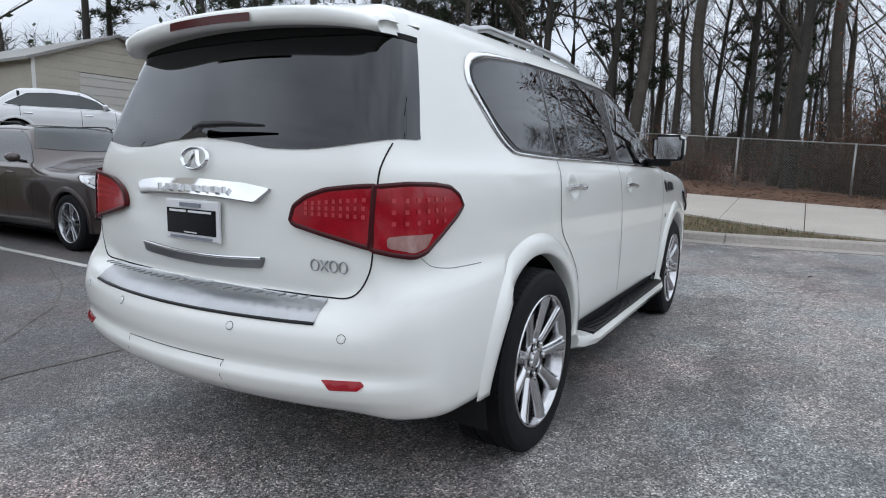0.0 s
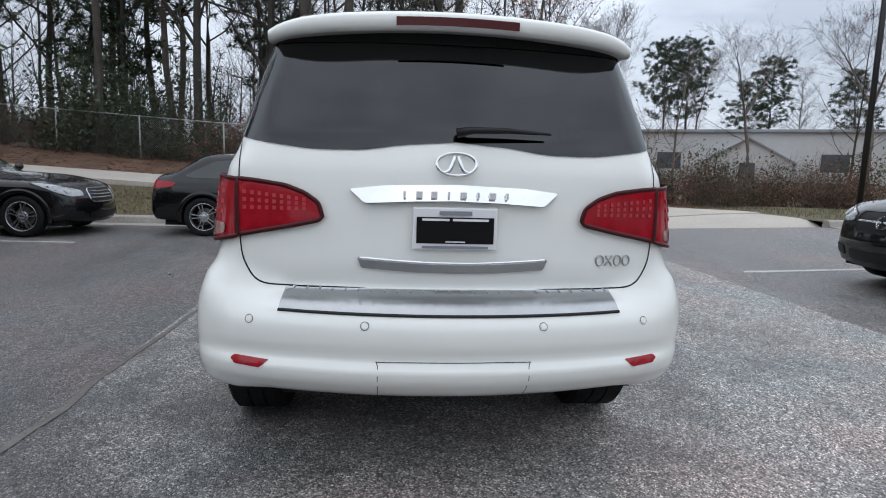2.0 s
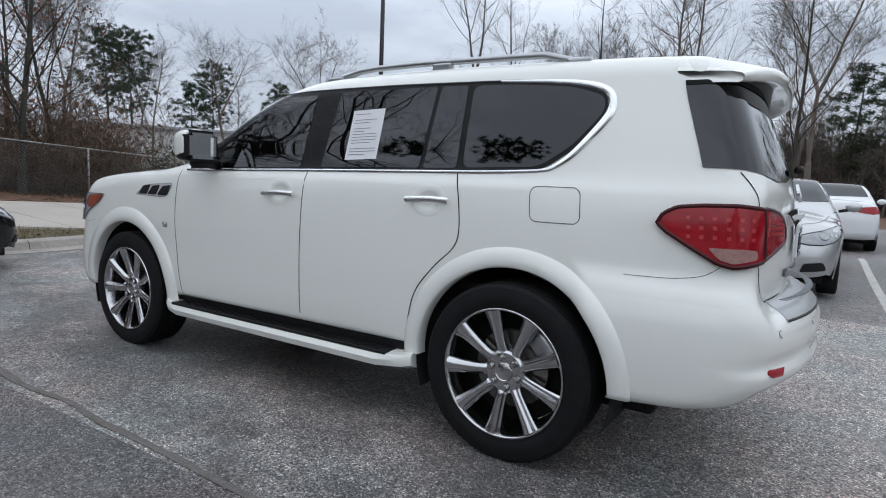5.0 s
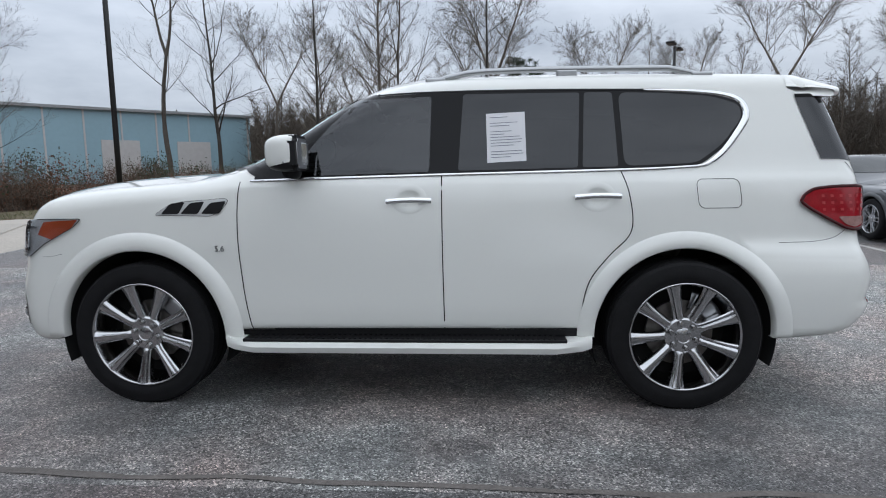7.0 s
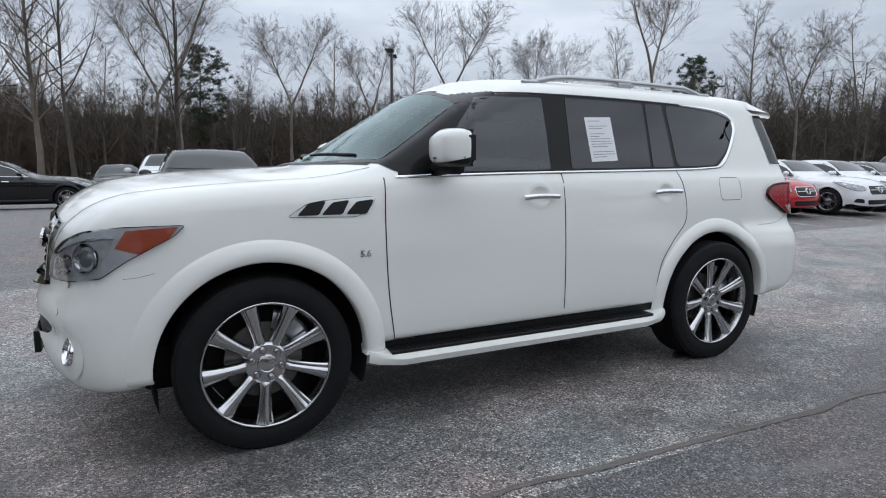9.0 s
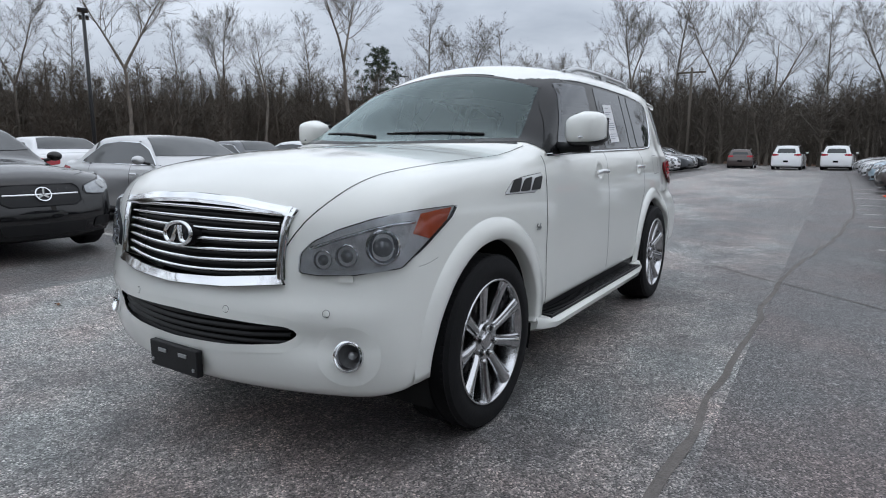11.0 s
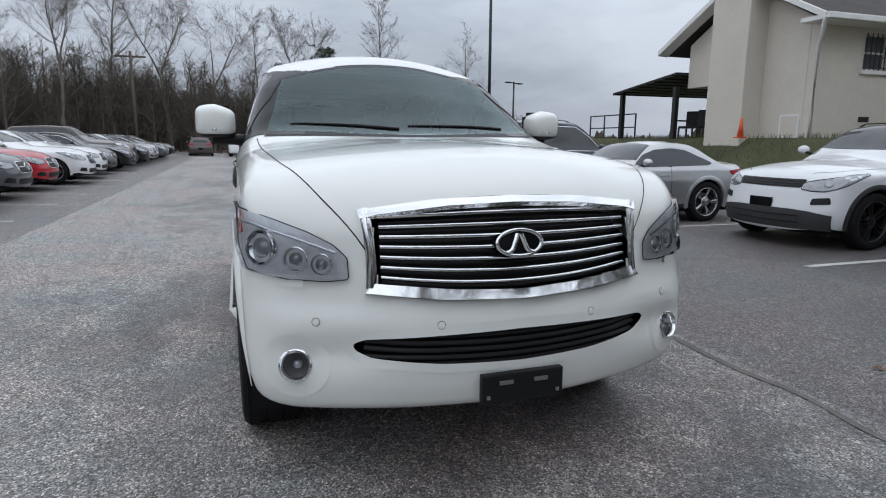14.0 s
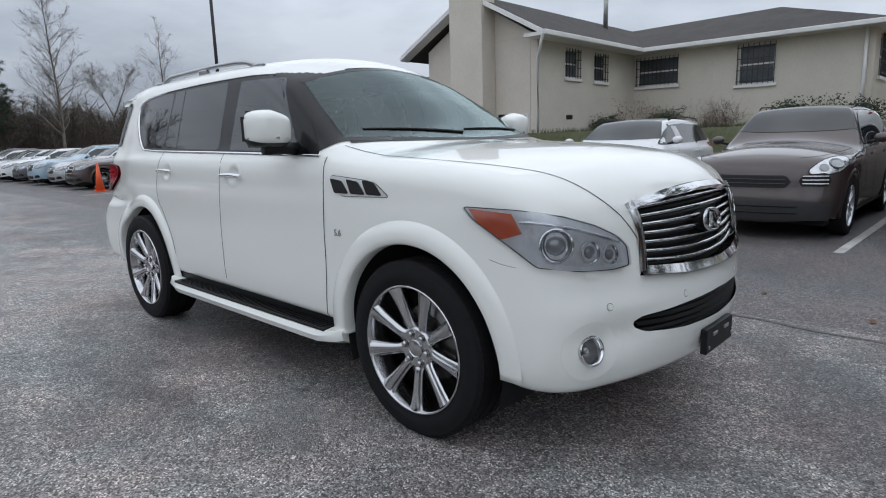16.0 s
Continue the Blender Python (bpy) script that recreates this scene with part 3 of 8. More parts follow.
v, f, nrm = C.skin((-1.15, -1.42, 0.22), (1.15, 4.2, 2.05), (-0.5, -0.60, 0.47), (0.5, 3.45, 0.94), 0.024)
cen = v[f].mean(1)
fn = nrm[f].mean(1)
keep = np.ones(len(f), bool)
for ay in ARCH:
    keep &= ~((np.abs(cen[:, 0]) > 0.5) & (np.hypot(cen[:, 1] - ay, cen[:, 2] - HUB) < 0.535))


def all_in(poly, axes, shrink=1.0):
    q = v[:, axes]
    p = np.array(poly)
    c = p.mean(0)
    return inside(c + (p - c) * shrink, q)[f].all(1)


side_face, up_face = np.abs(fn[:, 0]) > 0.6, fn[:, 2] > 0.25
for pane in PANES.values():
    keep &= ~(all_in(pane, [1, 2]) & side_face)
keep &= ~(all_in(DLO, [1, 2]) & side_face)
for s_ in (-1, 1):
    hub_ = S.drop([(s_ * 0.808, 3.9, 0.54)], (s_ * 0.55, 1, 0))[0]
    keep &= ~(np.linalg.norm(v - hub_, axis=1) < 0.056)[f].any(1)
keep &= ~(all_in(WIND, [0, 1]) & up_face & (cen[:, 1] > 1.7))
turn_ = np.arctan2(np.abs(v[:, 0]), -v[:, 1] - 0.45)
in_back = (turn_ < back_edge(v[:, 2]) - 0.02) & (v[:, 2] > back_low(np.abs(v[:, 0])) + 0.008) & (v[:, 2] < back_top(np.abs(v[:, 0])) - 0.006) & (v[:, 1] < -0.5)
keep &= ~in_back[f].all(1)
keep &= ~(inside([(p[0] * 1.035, 0.955 + (p[1] - 0.955) * 1.13) for p in GRILLE], cen[:, [0, 2]]) & (fn[:, 1] > 0.3))
keep &= ~(inside(MOUTH, cen[:, [0, 2]]) & (fn[:, 1] > 0.4))
for s_ in (-1, 1):
    for hy in (1.505, 0.475):
        in_cup = ((v[:, 1] - hy) / 0.088) ** 2 + ((v[:, 2] - 1.180) / 0.070) ** 2 < 1
        keep &= ~((in_cup & (v[:, 0] * s_ > 0.6))[f].all(1))
ay, az, ax = cen[:, 1], cen[:, 2], np.abs(cen[:, 0])
region = np.full(len(f), "body_shell", dtype=object)
region[(az > 1.775) & (ay < 1.85 + 0.10 * ax ** 2)] = "roof"
over_ = ay < 2.73 - 0.42 * ax ** 2
region[(ay > 2.45) & (az > 1.08) & (ax < 0.80) & (ay < 3.96) & ~over_] = "bonnet"
region[(ay < -0.80) & (ax < 0.765) & (az > 0.84) & (az < 1.78)] = "tailgate"
region[(ay > 3.35) & (az < 0.84)] = "front_bumper"
region[(ay < -0.45) & (az < 0.845 + 0.08 * np.clip((ax - 0.75) / 0.15, 0, 1))] = "rear_bumper"
for s_, nm in ((-1, "left"), (1, "right")):
    on = (cen[:, 0] * s_ > 0.6) & (az > 0.44) & (az < 1.775)
    region[on & (ay > 1.32) & (ay < 2.45 - 0.05 * np.clip(1.0 - az, 0, 1))] = "front_door " + nm
    region[on & (ay <= 1.32) & (ay > 0.30 + np.clip(0.95 - az, 0, 1) * 0.8)] = "rear_door " + nm
region[(ay >= np.where(az > 1.775, 1.85 + 0.10 * ax ** 2, 1.68)) & over_ & (az > 1.325) & (ax > 0.45)] = "windscreen_pillar"
shell_ = region == "body_shell"
region[shell_ & (ay > 2.3)] = "front_wing"
region[shell_ & (ay < 0.9)] = "rear_quarter"
region[shell_ & (ay <= 2.3) & (ay >= 0.9)] = "sill_panel"
for nm_ in ("front_wing", "rear_quarter", "sill_panel", "windscreen_pillar"):
    for s_, sn_ in ((-1, " left"), (1, " right")):
        region[(region == nm_) & (cen[:, 0] * s_ > 0)] = nm_ + sn_
SHELL = {}
for name in sorted(set(region)):
    if name.startswith("sill_panel"):
        continue
    fs = f[keep & (region == name)]
    used, inv = np.unique(fs, return_inverse=True)
    SHELL[name] = ob_from(name.split()[0], v[used], inv.reshape(fs.shape), M["gloss"] if name.startswith("windscreen_pillar") else M["pearl"], SUV, normals=nrm[used])


def flank(pts, s):
    return [(s * 1.0, p[0], p[1]) for p in pts]


def behind(pts):
    return [(p[0], -1.1, p[1]) for p in pts]


def ahead(pts):
    return [(p[0], 4.0, p[1]) for p in pts]


# side glass, pillars, chrome surrounds
for s_ in (-1, 1):
    W = (s_, 0, 0)
    S.patch("window_surround", flank(DLO, s_), W, M["gloss"], SUV, 0.004, 0.03, label="gloss black window surround and pillars")
    # the openings in that surround
    sur = bpy.data.objects[[o.name for o in SUV.children if o.name.startswith("window_surround")][-1]]
    bm = bmesh.new()
    bm.from_mesh(sur.data)
    dead = [fc for fc in bm.faces if any(inside(np.array(p), np.array([(q.co.y, q.co.z) for q in fc.verts])).all() for p in PANES.values())]
    bmesh.ops.delete(bm, geom=dead, context="FACES")
    bm.to_mesh(sur.data)
    bm.free()
    for k_, p_ in PANES.items():
        S.patch("window", flank(p_, s_), W, G_FRONT if k_ == "front" else G_TINT, SUV, 0.0065, 0.06, 0.003)
    S.strip("chrome_belt_trim", flank([(2.40, 1.288), (1.9, 1.299), (1.32, 1.309), (0.7, 1.318), (0.2, 1.326), (-0.08, 1.338)], s_), W, 0.016, M["chrome"], SUV, 0.003, 0.006)
    S.strip("chrome_quarter_trim", flank([(-0.06, 1.338), (-0.13, 1.352), (-0.22, 1.42), (-0.33, 1.56), (-0.358, 1.63), (-0.33, 1.695), (-0.24, 1.732), (-0.08, 1.752), (0.2, 1.766)], s_), W, 0.040, M["chrome"], SUV, 0.003, 0.006, taper=True)
    S.strip("roof_gutter_trim", flank([(0.1, 1.764), (0.8, 1.776), (1.4, 1.774), (1.70, 1.764)], s_), W, 0.012, M["black"], SUV, 0.004, 0.003)
    # door seams
    for path in ([(2.46, 1.285), (2.47, 1.1), (2.468, 0.9), (2.45, 0.65), (2.42, 0.445)], [(1.325, 1.305), (1.322, 0.9), (1.315, 0.45)],
                 [(0.345, 1.325), (0.305, 1.2), (0.285, 1.05), (0.31, 0.96), (0.41, 0.86), (0.515, 0.72), (0.555, 0.55), (0.55, 0.45)],
                 [(2.42, 0.447), (1.9, 0.448), (1.32, 0.449), (0.55, 0.45)]):
        S.strip("door_seam", flank(path, s_), W, 0.006, M["gap"], SUV, 0.0012)
    # door handles in their cups
    for hy in (1.505, 0.475):
        S.strip("door_handle", flank([(hy + 0.125, 1.165 + (0.012 if hy < 1 else 0)), (hy, 1.172 + (0.012 if hy < 1 else 0)), (hy - 0.125, 1.168 + (0.012 if hy < 1 else 0))], s_), W, 0.028, M["chrome"], SUV, 0.018, 0.014, label="chrome pull handle")
        P_, fc, nr = [], [], 26
        rings_ = ((0.100, 0.082, 0.0004), (0.094, 0.076, 0.0014), (0.070, 0.052, 0.0014), (0.062, 0.045, -0.002), (0.048, 0.034, -0.010), (0.028, 0.020, -0.015))
        for rx_, rz_, up__ in rings_:
            q = S.drop(flank([(hy + rx_ * math.cos(a), 1.180 + rz_ * math.sin(a)) for a in np.linspace(0, 2 * math.pi, nr, endpoint=False)], s_), W)
            P_ += list(q + S.normal(q) * up__)
        P_.append(np.mean(P_[-nr:], axis=0))
        for i in range(len(rings_) - 1):
            for q in range(nr):
                fc.append((i * nr + q, i * nr + (q + 1) % nr, (i + 1) * nr + (q + 1) % nr, (i + 1) * nr + q))
        for q in range(nr):
            fc.append(((len(rings_) - 1) * nr + q, (len(rings_) - 1) * nr + (q + 1) % nr, len(P_) - 1))
        ob_from("handle_cup", P_, fc if s_ < 0 else [t_[::-1] for t_ in fc], M["pearl"], SUV)
    # vent in the front wing: chrome frame and three dark cells
    fr = [(2.955, 1.105), (2.86, 1.165), (2.78, 1.178), (2.535, 1.195), (2.52, 1.18), (2.56, 1.13), (2.62, 1.098)]
    S.patch("wing_vent", flank(cut(fr, 0.02), s_), W, M["bright"], SUV, 0.005, 0.05)
    S.strip("vent_edge", flank(cut(fr, 0.02), s_), W, 0.005, M["gap"], SUV, 0.0012, closed=True, smooth_path=False)
    for c0, c1 in ((2.90, 2.815), (2.785, 2.70), (2.665, 2.575)):
        S.patch("vent_cell", flank(cut([(c0 + 0.012, 1.110), (c0 - 0.045, 1.168 + 0.012 * (2.9 - c0)), (c1 - 0.045, 1.178 + 0.012 * (2.9 - c0)), (c1 - 0.006, 1.110)], 0.014), s_), W, M["black"], SUV, 0.009, 0.05)
    # engine size on the wing
    tc_ = bpy.data.curves.new("wing_badge", "FONT")
    tc_.body, tc_.size, tc_.extrude, tc_.align_x, tc_.offset = "5.6", 0.046, 0.002, "CENTER", 0.0006
    tc_.materials.append(M["satin"])
    tb_ = new("wing_badge", tc_)
    tb_.parent = SUV
    p_ = S.drop([(s_, 2.58, 0.912)], W, 0.002)[0]
    tb_.matrix_basis = pose(p_[0], 2.58, 0.898, 90, 0, 90 * s_)
# fuel flap, on the left
S.strip("fuel_flap_seam", flank(cut([(-0.055, 1.268), (-0.285, 1.268), (-0.30, 1.112), (-0.07, 1.112)], 0.04), -1), (-1, 0, 0), 0.0035, M["gap"], SUV, 0.0012, closed=True, n=2)

# wheel-arch flares, liners, wheels
for s_ in (-1, 1):
    for i_, ay_ in enumerate(ARCH):
        r0, r1 = (0.490, 0.590) if i_ else (0.484, 0.572)
        a0, a1 = (math.radians(-8), math.radians(188)) if i_ else (math.radians(-5), math.radians(192))
        n_ = 44
        rad = np.array([r1 + 0.006, r1 + 0.001, r1 - 0.014, r0 + 0.035, r0 + 0.008, r0, r0])
        lif = np.array([0.0005, 0.004, 0.018, 0.022, 0.021, 0.012, -0.05])
        ang = np.linspace(a0, a1, n_)
        foot = 0.39 if i_ else 0.405
        P_, k = [], len(rad)
        for a in ang:
            yy, zz = ay_ + rad * math.cos(a), np.maximum(HUB + rad * math.sin(a), foot)
            q = C.drop(np.stack([np.full(k, s_ * 1.0), yy, np.maximum(zz, 0.50)], 1), (s_, 0, 0))
            q[:, 2] = zz
            out_ = (a - a0) if i_ else (a1 - a)
            q[:, 0] += s_ * (np.where(lif > 0, lif * (0.2 + 0.8 * min(1.0, max(0.0, out_) / 0.8)), lif) - 0.10 * np.maximum(0.50 - zz, 0))
            P_ += list(q)
        fc = []
        for a in range(n_ - 1):
            for q in range(k - 1):
                t_ = (a * k + q, a * k + q + 1, (a + 1) * k + q + 1, (a + 1) * k + q)
                fc.append(t_ if s_ < 0 else t_[::-1])
        ob_from("arch_flare", P_, fc, M["pearl"], SUV)
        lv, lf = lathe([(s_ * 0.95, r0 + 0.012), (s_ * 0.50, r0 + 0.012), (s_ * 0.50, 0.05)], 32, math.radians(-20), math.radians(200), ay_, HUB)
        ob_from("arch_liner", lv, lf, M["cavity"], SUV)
        at = pose(s_ * 0.855, ay_, HUB) if s_ > 0 else pose(s_ * 0.855, ay_, HUB, 0, 0, 180)
        make_wheel(SUV, 0.416, 0.298, 0.275, 9, M["rim"], at, turn=(13, 31, 15, 22)[i_ * 2 + (s_ > 0)])

# underside
box("underbody", -0.70, 0.70, -0.62, 3.60, 0.27, 0.50, M["cavity"], SUV, 0.03)
box("underbody", -0.86, 0.86, 0.52, 2.52, 0.30, 0.44, M["cavity"], SUV, 0.02)
box("underbody", -0.72, 0.72, -0.98, -0.64, 0.455, 0.56, M["cavity"], SUV, 0.03)
box("underbody", -0.66, 0.66, 3.62, 3.86, 0.33, 0.46, M["cavity"], SUV, 0.03)
# side steps with ribbed treads
for s_ in (-1, 1):
    bm = bmesh.new()
    prof = [(0.84, 0.40), (0.90, 0.396), (0.975, 0.392), (1.03, 0.385), (1.045, 0.36), (1.03, 0.325), (0.97, 0.305), (0.86, 0.315)]
    ys = [2.57, 2.52, 2.40, 1.5, 0.70, 0.55, 0.50]
    sc = [0.2, 0.6, 1.0, 1.0, 1.0, 0.6, 0.2]
    rows = [[bm.verts.new((s_ * (0.90 + (p[0] - 0.90) * (0.55 + 0.45 * c)), y, p[1] + (1 - c) * 0.03)) for p in prof] for y, c in zip(ys, sc)]
    for r0_, r1_ in zip(rows[:-1], rows[1:]):
        for q in range(len(prof) - 1):
            bm.faces.new((r0_[q], r0_[q + 1], r1_[q + 1], r1_[q]))
    bm.faces.new(rows[0])
    bm.faces.new(rows[-1])
    step = part("side_step", bm, M["pearl"], SUV, smooth=True, angle=40)
    tr = box("step_tread", s_ * 0.86, s_ * 1.026, 0.64, 2.46, 0.386, 0.404, M["black"], step, 0.004, "black ribbed rubber tread")
    bm = bmesh.new()
    for i in range(58):
        add_box(bm, s_ * 0.93, s_ * 1.018, 0.70 + i * 0.03, 0.714 + i * 0.03, 0.403, 0.408)
    part("tread_ribs", bm, M["black"], step)
    # dark sill between the doors and the step
    box("sill", s_ * 0.85, s_ * 0.935, 0.55, 2.50, 0.40, 0.452, M["black"], SUV, 0.01)

# bonnet seam, front end
for s_ in (-1, 1):
    S.strip("bonnet_seam", [(s_ * 0.585, 3.97, 1.10), (s_ * 0.70, 3.80, 1.16), (s_ * 0.775, 3.5, 1.2), (s_ * 0.815, 3.1, 1.25), (s_ * 0.835, 2.7, 1.28), (s_ * 0.835, 2.5, 1.3)], (s_ * 0.35, 0.1, 1), 0.005, M["gap"], SUV, 0.0012)
S.strip("bonnet_front_seam", [(-0.56, 4, 1.113), (-0.3, 4, 1.142), (0, 4, 1.152), (0.3, 4, 1.142), (0.56, 4, 1.113)], (0, 1, 0.35), 0.007, M["gap"], SUV, 0.0012)
S.patch("grille_surround_top", ahead([(-0.562, 1.066), (-0.50, 1.080), (-0.25, 1.104), (0, 1.111), (0.25, 1.104), (0.50, 1.080), (0.562, 1.068), (0.57, 1.098), (0.3, 1.127), (0, 1.136), (-0.3, 1.127), (-0.57, 1.098)]), (0, 1, 0.1), M["chrome"], SUV, 0.008, 0.03, 0.02, "wide chrome bar over the grille", 0.012)
S.patch("grille_surround_base", ahead([(-0.555, 0.803), (-0.3, 0.778), (0, 0.768), (0.3, 0.778), (0.555, 0.803), (0.53, 0.835), (0.25, 0.810), (0, 0.800), (-0.25, 0.810), (-0.53, 0.835)]), (0, 1, 0), M["chrome"], SUV, 0.014, 0.03, 0.026, "", 0.02)
for s_ in (-1, 1):
    S.strip("grille_surround_side", ahead([(s_ * 0.545, 1.09), (s_ * 0.535, 1.0), (s_ * 0.530, 0.9), (s_ * 0.535, 0.82)]), (0, 1, 0), 0.036, M["chrome"], SUV, 0.006, 0.012)


def even(pts, n):
    """A closed outline cut into n equal steps."""
    p = np.array([tuple(q) for q in pts])
    p = np.vstack([p, p[:1]])
    d = np.r_[0, np.cumsum(np.linalg.norm(np.diff(p, axis=0), axis=1))]
    t = np.linspace(0, d[-1], n, endpoint=False)
    return list(zip(np.interp(t, d, p[:, 0]), np.interp(t, d, p[:, 1])))


def recessed(name, outline, lift, mat):
    return S.patch(name, ahead(outline), (0, 1, 0), mat, SUV, lift, 0.05, 0.0)


recessed("grille_backing", [(p[0] * 1.01, p[1]) for p in GRILLE], -0.07, M["cavity"])
recessed("intake_backing", [(p[0] * 1.01, p[1]) for p in MOUTH], -0.06, M["cavity"])
for i in range(7):
    z_ = 0.845 + 0.0355 * i
    sag = -0.026 + 0.0065 * i
    pth = [(x_, 4.0, z_ + 0.012 + sag * (1 - (x_ / 0.5) ** 2)) for x_ in np.linspace(-0.5, 0.5, 9)]
    S.strip("grille_bar", pth, (0, 1, 0), 0.0115, M["chrome"], SUV, -0.014, 0.010)
    S.strip("grille_bar_shade", [(p[0], p[1], p[2] - 0.016) for p in pth], (0, 1, 0), 0.012, M["black"], SUV, -0.045, 0.012)
for i in range(5):
    z_ = 0.545 + 0.027 * i
    hw_ = 0.57 if i else 0.52
    S.strip("intake_slat", [(x_, 4.05, z_ - 0.012 * (1 - (x_ / 0.55) ** 2)) for x_ in np.linspace(-hw_, hw_, 9)], (0, 1, 0), 0.016, M["black"], SUV, -0.03, 0.018)
S.strip("intake_rim", ahead(even(MOUTH, 90)), (0, 1, 0), 0.036, M["pearl"], SUV, 0.0012, 0.0, closed=True, smooth_path=False)


def oval(cx, cz, rx, rz, n=28):
    return [(cx + rx * math.cos(a), cz + rz * math.sin(a)) for a in np.linspace(0, 2 * math.pi, n, endpoint=False)]


def emblem(y0, z0, rx, rz, way, back):
    """An oval chrome ring with a peaked pair of bars, on a dark or white ground."""
    ya = 4.0 if way > 0 else -1.1
    if back:
        S.patch("emblem_ground", [(p[0], ya, p[1]) for p in oval(0, z0, rx, rz)], (0, way, 0), M["gloss"], SUV, 0.012, 0.03, 0.05)
    S.strip("emblem_ring", [(p[0], ya, p[1]) for p in oval(0, z0, rx * 0.93, rz * 0.9, 20)], (0, way, 0), rx * 0.13, M["chrome"], SUV, 0.014, 0.012, n=2, closed=True)
    for s_ in (-1, 1):
        S.strip("emblem_bar", [(s_ * rx * 0.07, ya, z0 + rz * 0.62), (s_ * rx * 0.18, ya, z0 + rz * 0.1), (s_ * rx * 0.33, ya, z0 - rz * 0.48), (s_ * rx * 0.56, ya, z0 - rz * 0.68)], (0, way, 0), rx * 0.17, M["chrome"], SUV, 0.014, 0.012)


emblem(4.0, 0.965, 0.094, 0.051, 1, True)
# front number-plate holder
pl = box("plate_holder", -0.165, 0.165, 4.063, 4.093, 0.385, 0.50, M["black"], SUV, 0.006, "empty black front plate holder")
for x_ in (-0.07, 0.07):
    box("holder_clip", x_ - 0.028, x_ + 0.028, 4.092, 4.098, 0.458, 0.474, M["satin"], pl, 0.002)
for x_ in (-0.14, 0.14):
    box("holder_bolt", x_ - 0.007, x_ + 0.007, 4.092, 4.099, 0.408, 0.422, M["satin"], pl, 0.002)


def disc_on(shape, name, p, way, prof, mat, parent=None, label="", n=24):
    """A turned part set on the skin, facing outwards."""
    q = shape.drop([p], way)
    nn = Vector(shape.normal(q)[0])
    rot = nn.to_track_quat("X", "Z").to_matrix().to_4x4()
    o = part(name, ring_mesh(prof, n), mat, parent or SUV, label, smooth=True, angle=40)
    o.matrix_basis = Matrix.Translation(Vector(q[0])) @ rot
    return o


SENSOR = [(0.001, 0.013), (0.002, 0.013), (0.002, 0.0105), (0.0008, 0.010), (0.003, 0.009), (0.0035, 0)]
for s_ in (-1, 1):
    for x_, z_ in ((0.762, 0.705), (0.295, 0.690)):
        disc_on(S, "parking_sensor", (s_ * x_, 4.0, z_), (s_ * x_ * 0.6, 1, 0), SENSOR, M["pearl"])
        disc_on(S, "sensor_gap", (s_ * x_, 4.0, z_), (s_ * x_ * 0.6, 1, 0), [(0.0007, 0.0153), (0.0010, 0.0151), (0.0010, 0.0136), (0.0007, 0.0134)], M["gap"])
    for x_, z_ in ((0.725, 0.73), (0.30, 0.73)):
        disc_on(C, "parking_sensor", (s_ * x_, -1.1, z_), (s_ * x_ * 0.5, -1, 0), SENSOR, M["pearl"])
        disc_on(C, "sensor_gap", (s_ * x_, -1.1, z_), (s_ * x_ * 0.5, -1, 0), [(0.0007, 0.0155), (0.0010, 0.0153), (0.0010, 0.0136), (0.0007, 0.0134)], M["gap"])
    fog = disc_on(S, "fog_lamp", (s_ * 0.808, 3.9, 0.54), (s_ * 0.55, 1, 0), [(0.0, 0.062), (0.012, 0.060), (0.014, 0.054), (0.006, 0.047), (-0.012, 0.045)], M["chrome"], label="round fog lamp with a chrome ring")
    g_ = part("fog_bowl", ring_mesh([(-0.008, 0.047), (-0.03, 0.040), (-0.05, 0.024), (-0.052, 0.0)], 24), M["fog_bowl"], fog, smooth=True)
    part("fog_bulb", ring_mesh([(-0.052, 0.016), (-0.026, 0.016), (-0.02, 0.010), (-0.018, 0.0)], 16), M["lamp_lens"], fog, smooth=True)
    S.strip("fog_bezel", [(s_ * (0.808 + 0.082 * math.cos(a) * 0.9), 3.9 - 0.05 * math.cos(a), 0.54 + 0.082 * math.sin(a)) for a in np.linspace(0, 2 * math.pi, 16, endpoint=False)], (s_ * 0.55, 1, 0), 0.075, M["pearl"], SUV, 0.0015, 0.0, n=3, closed=True)
    S.patch("headlamp_washer", [(s_ * (0.80 + a), 3.9, 0.832 + b) for a, b in cut([(-0.035, -0.012), (0.035, -0.008), (0.03, 0.018), (-0.03, 0.016)], 0.01)], (s_ * 0.5, 1, 0), M["pearl"], SUV, 0.010, 0.02, 0.014)

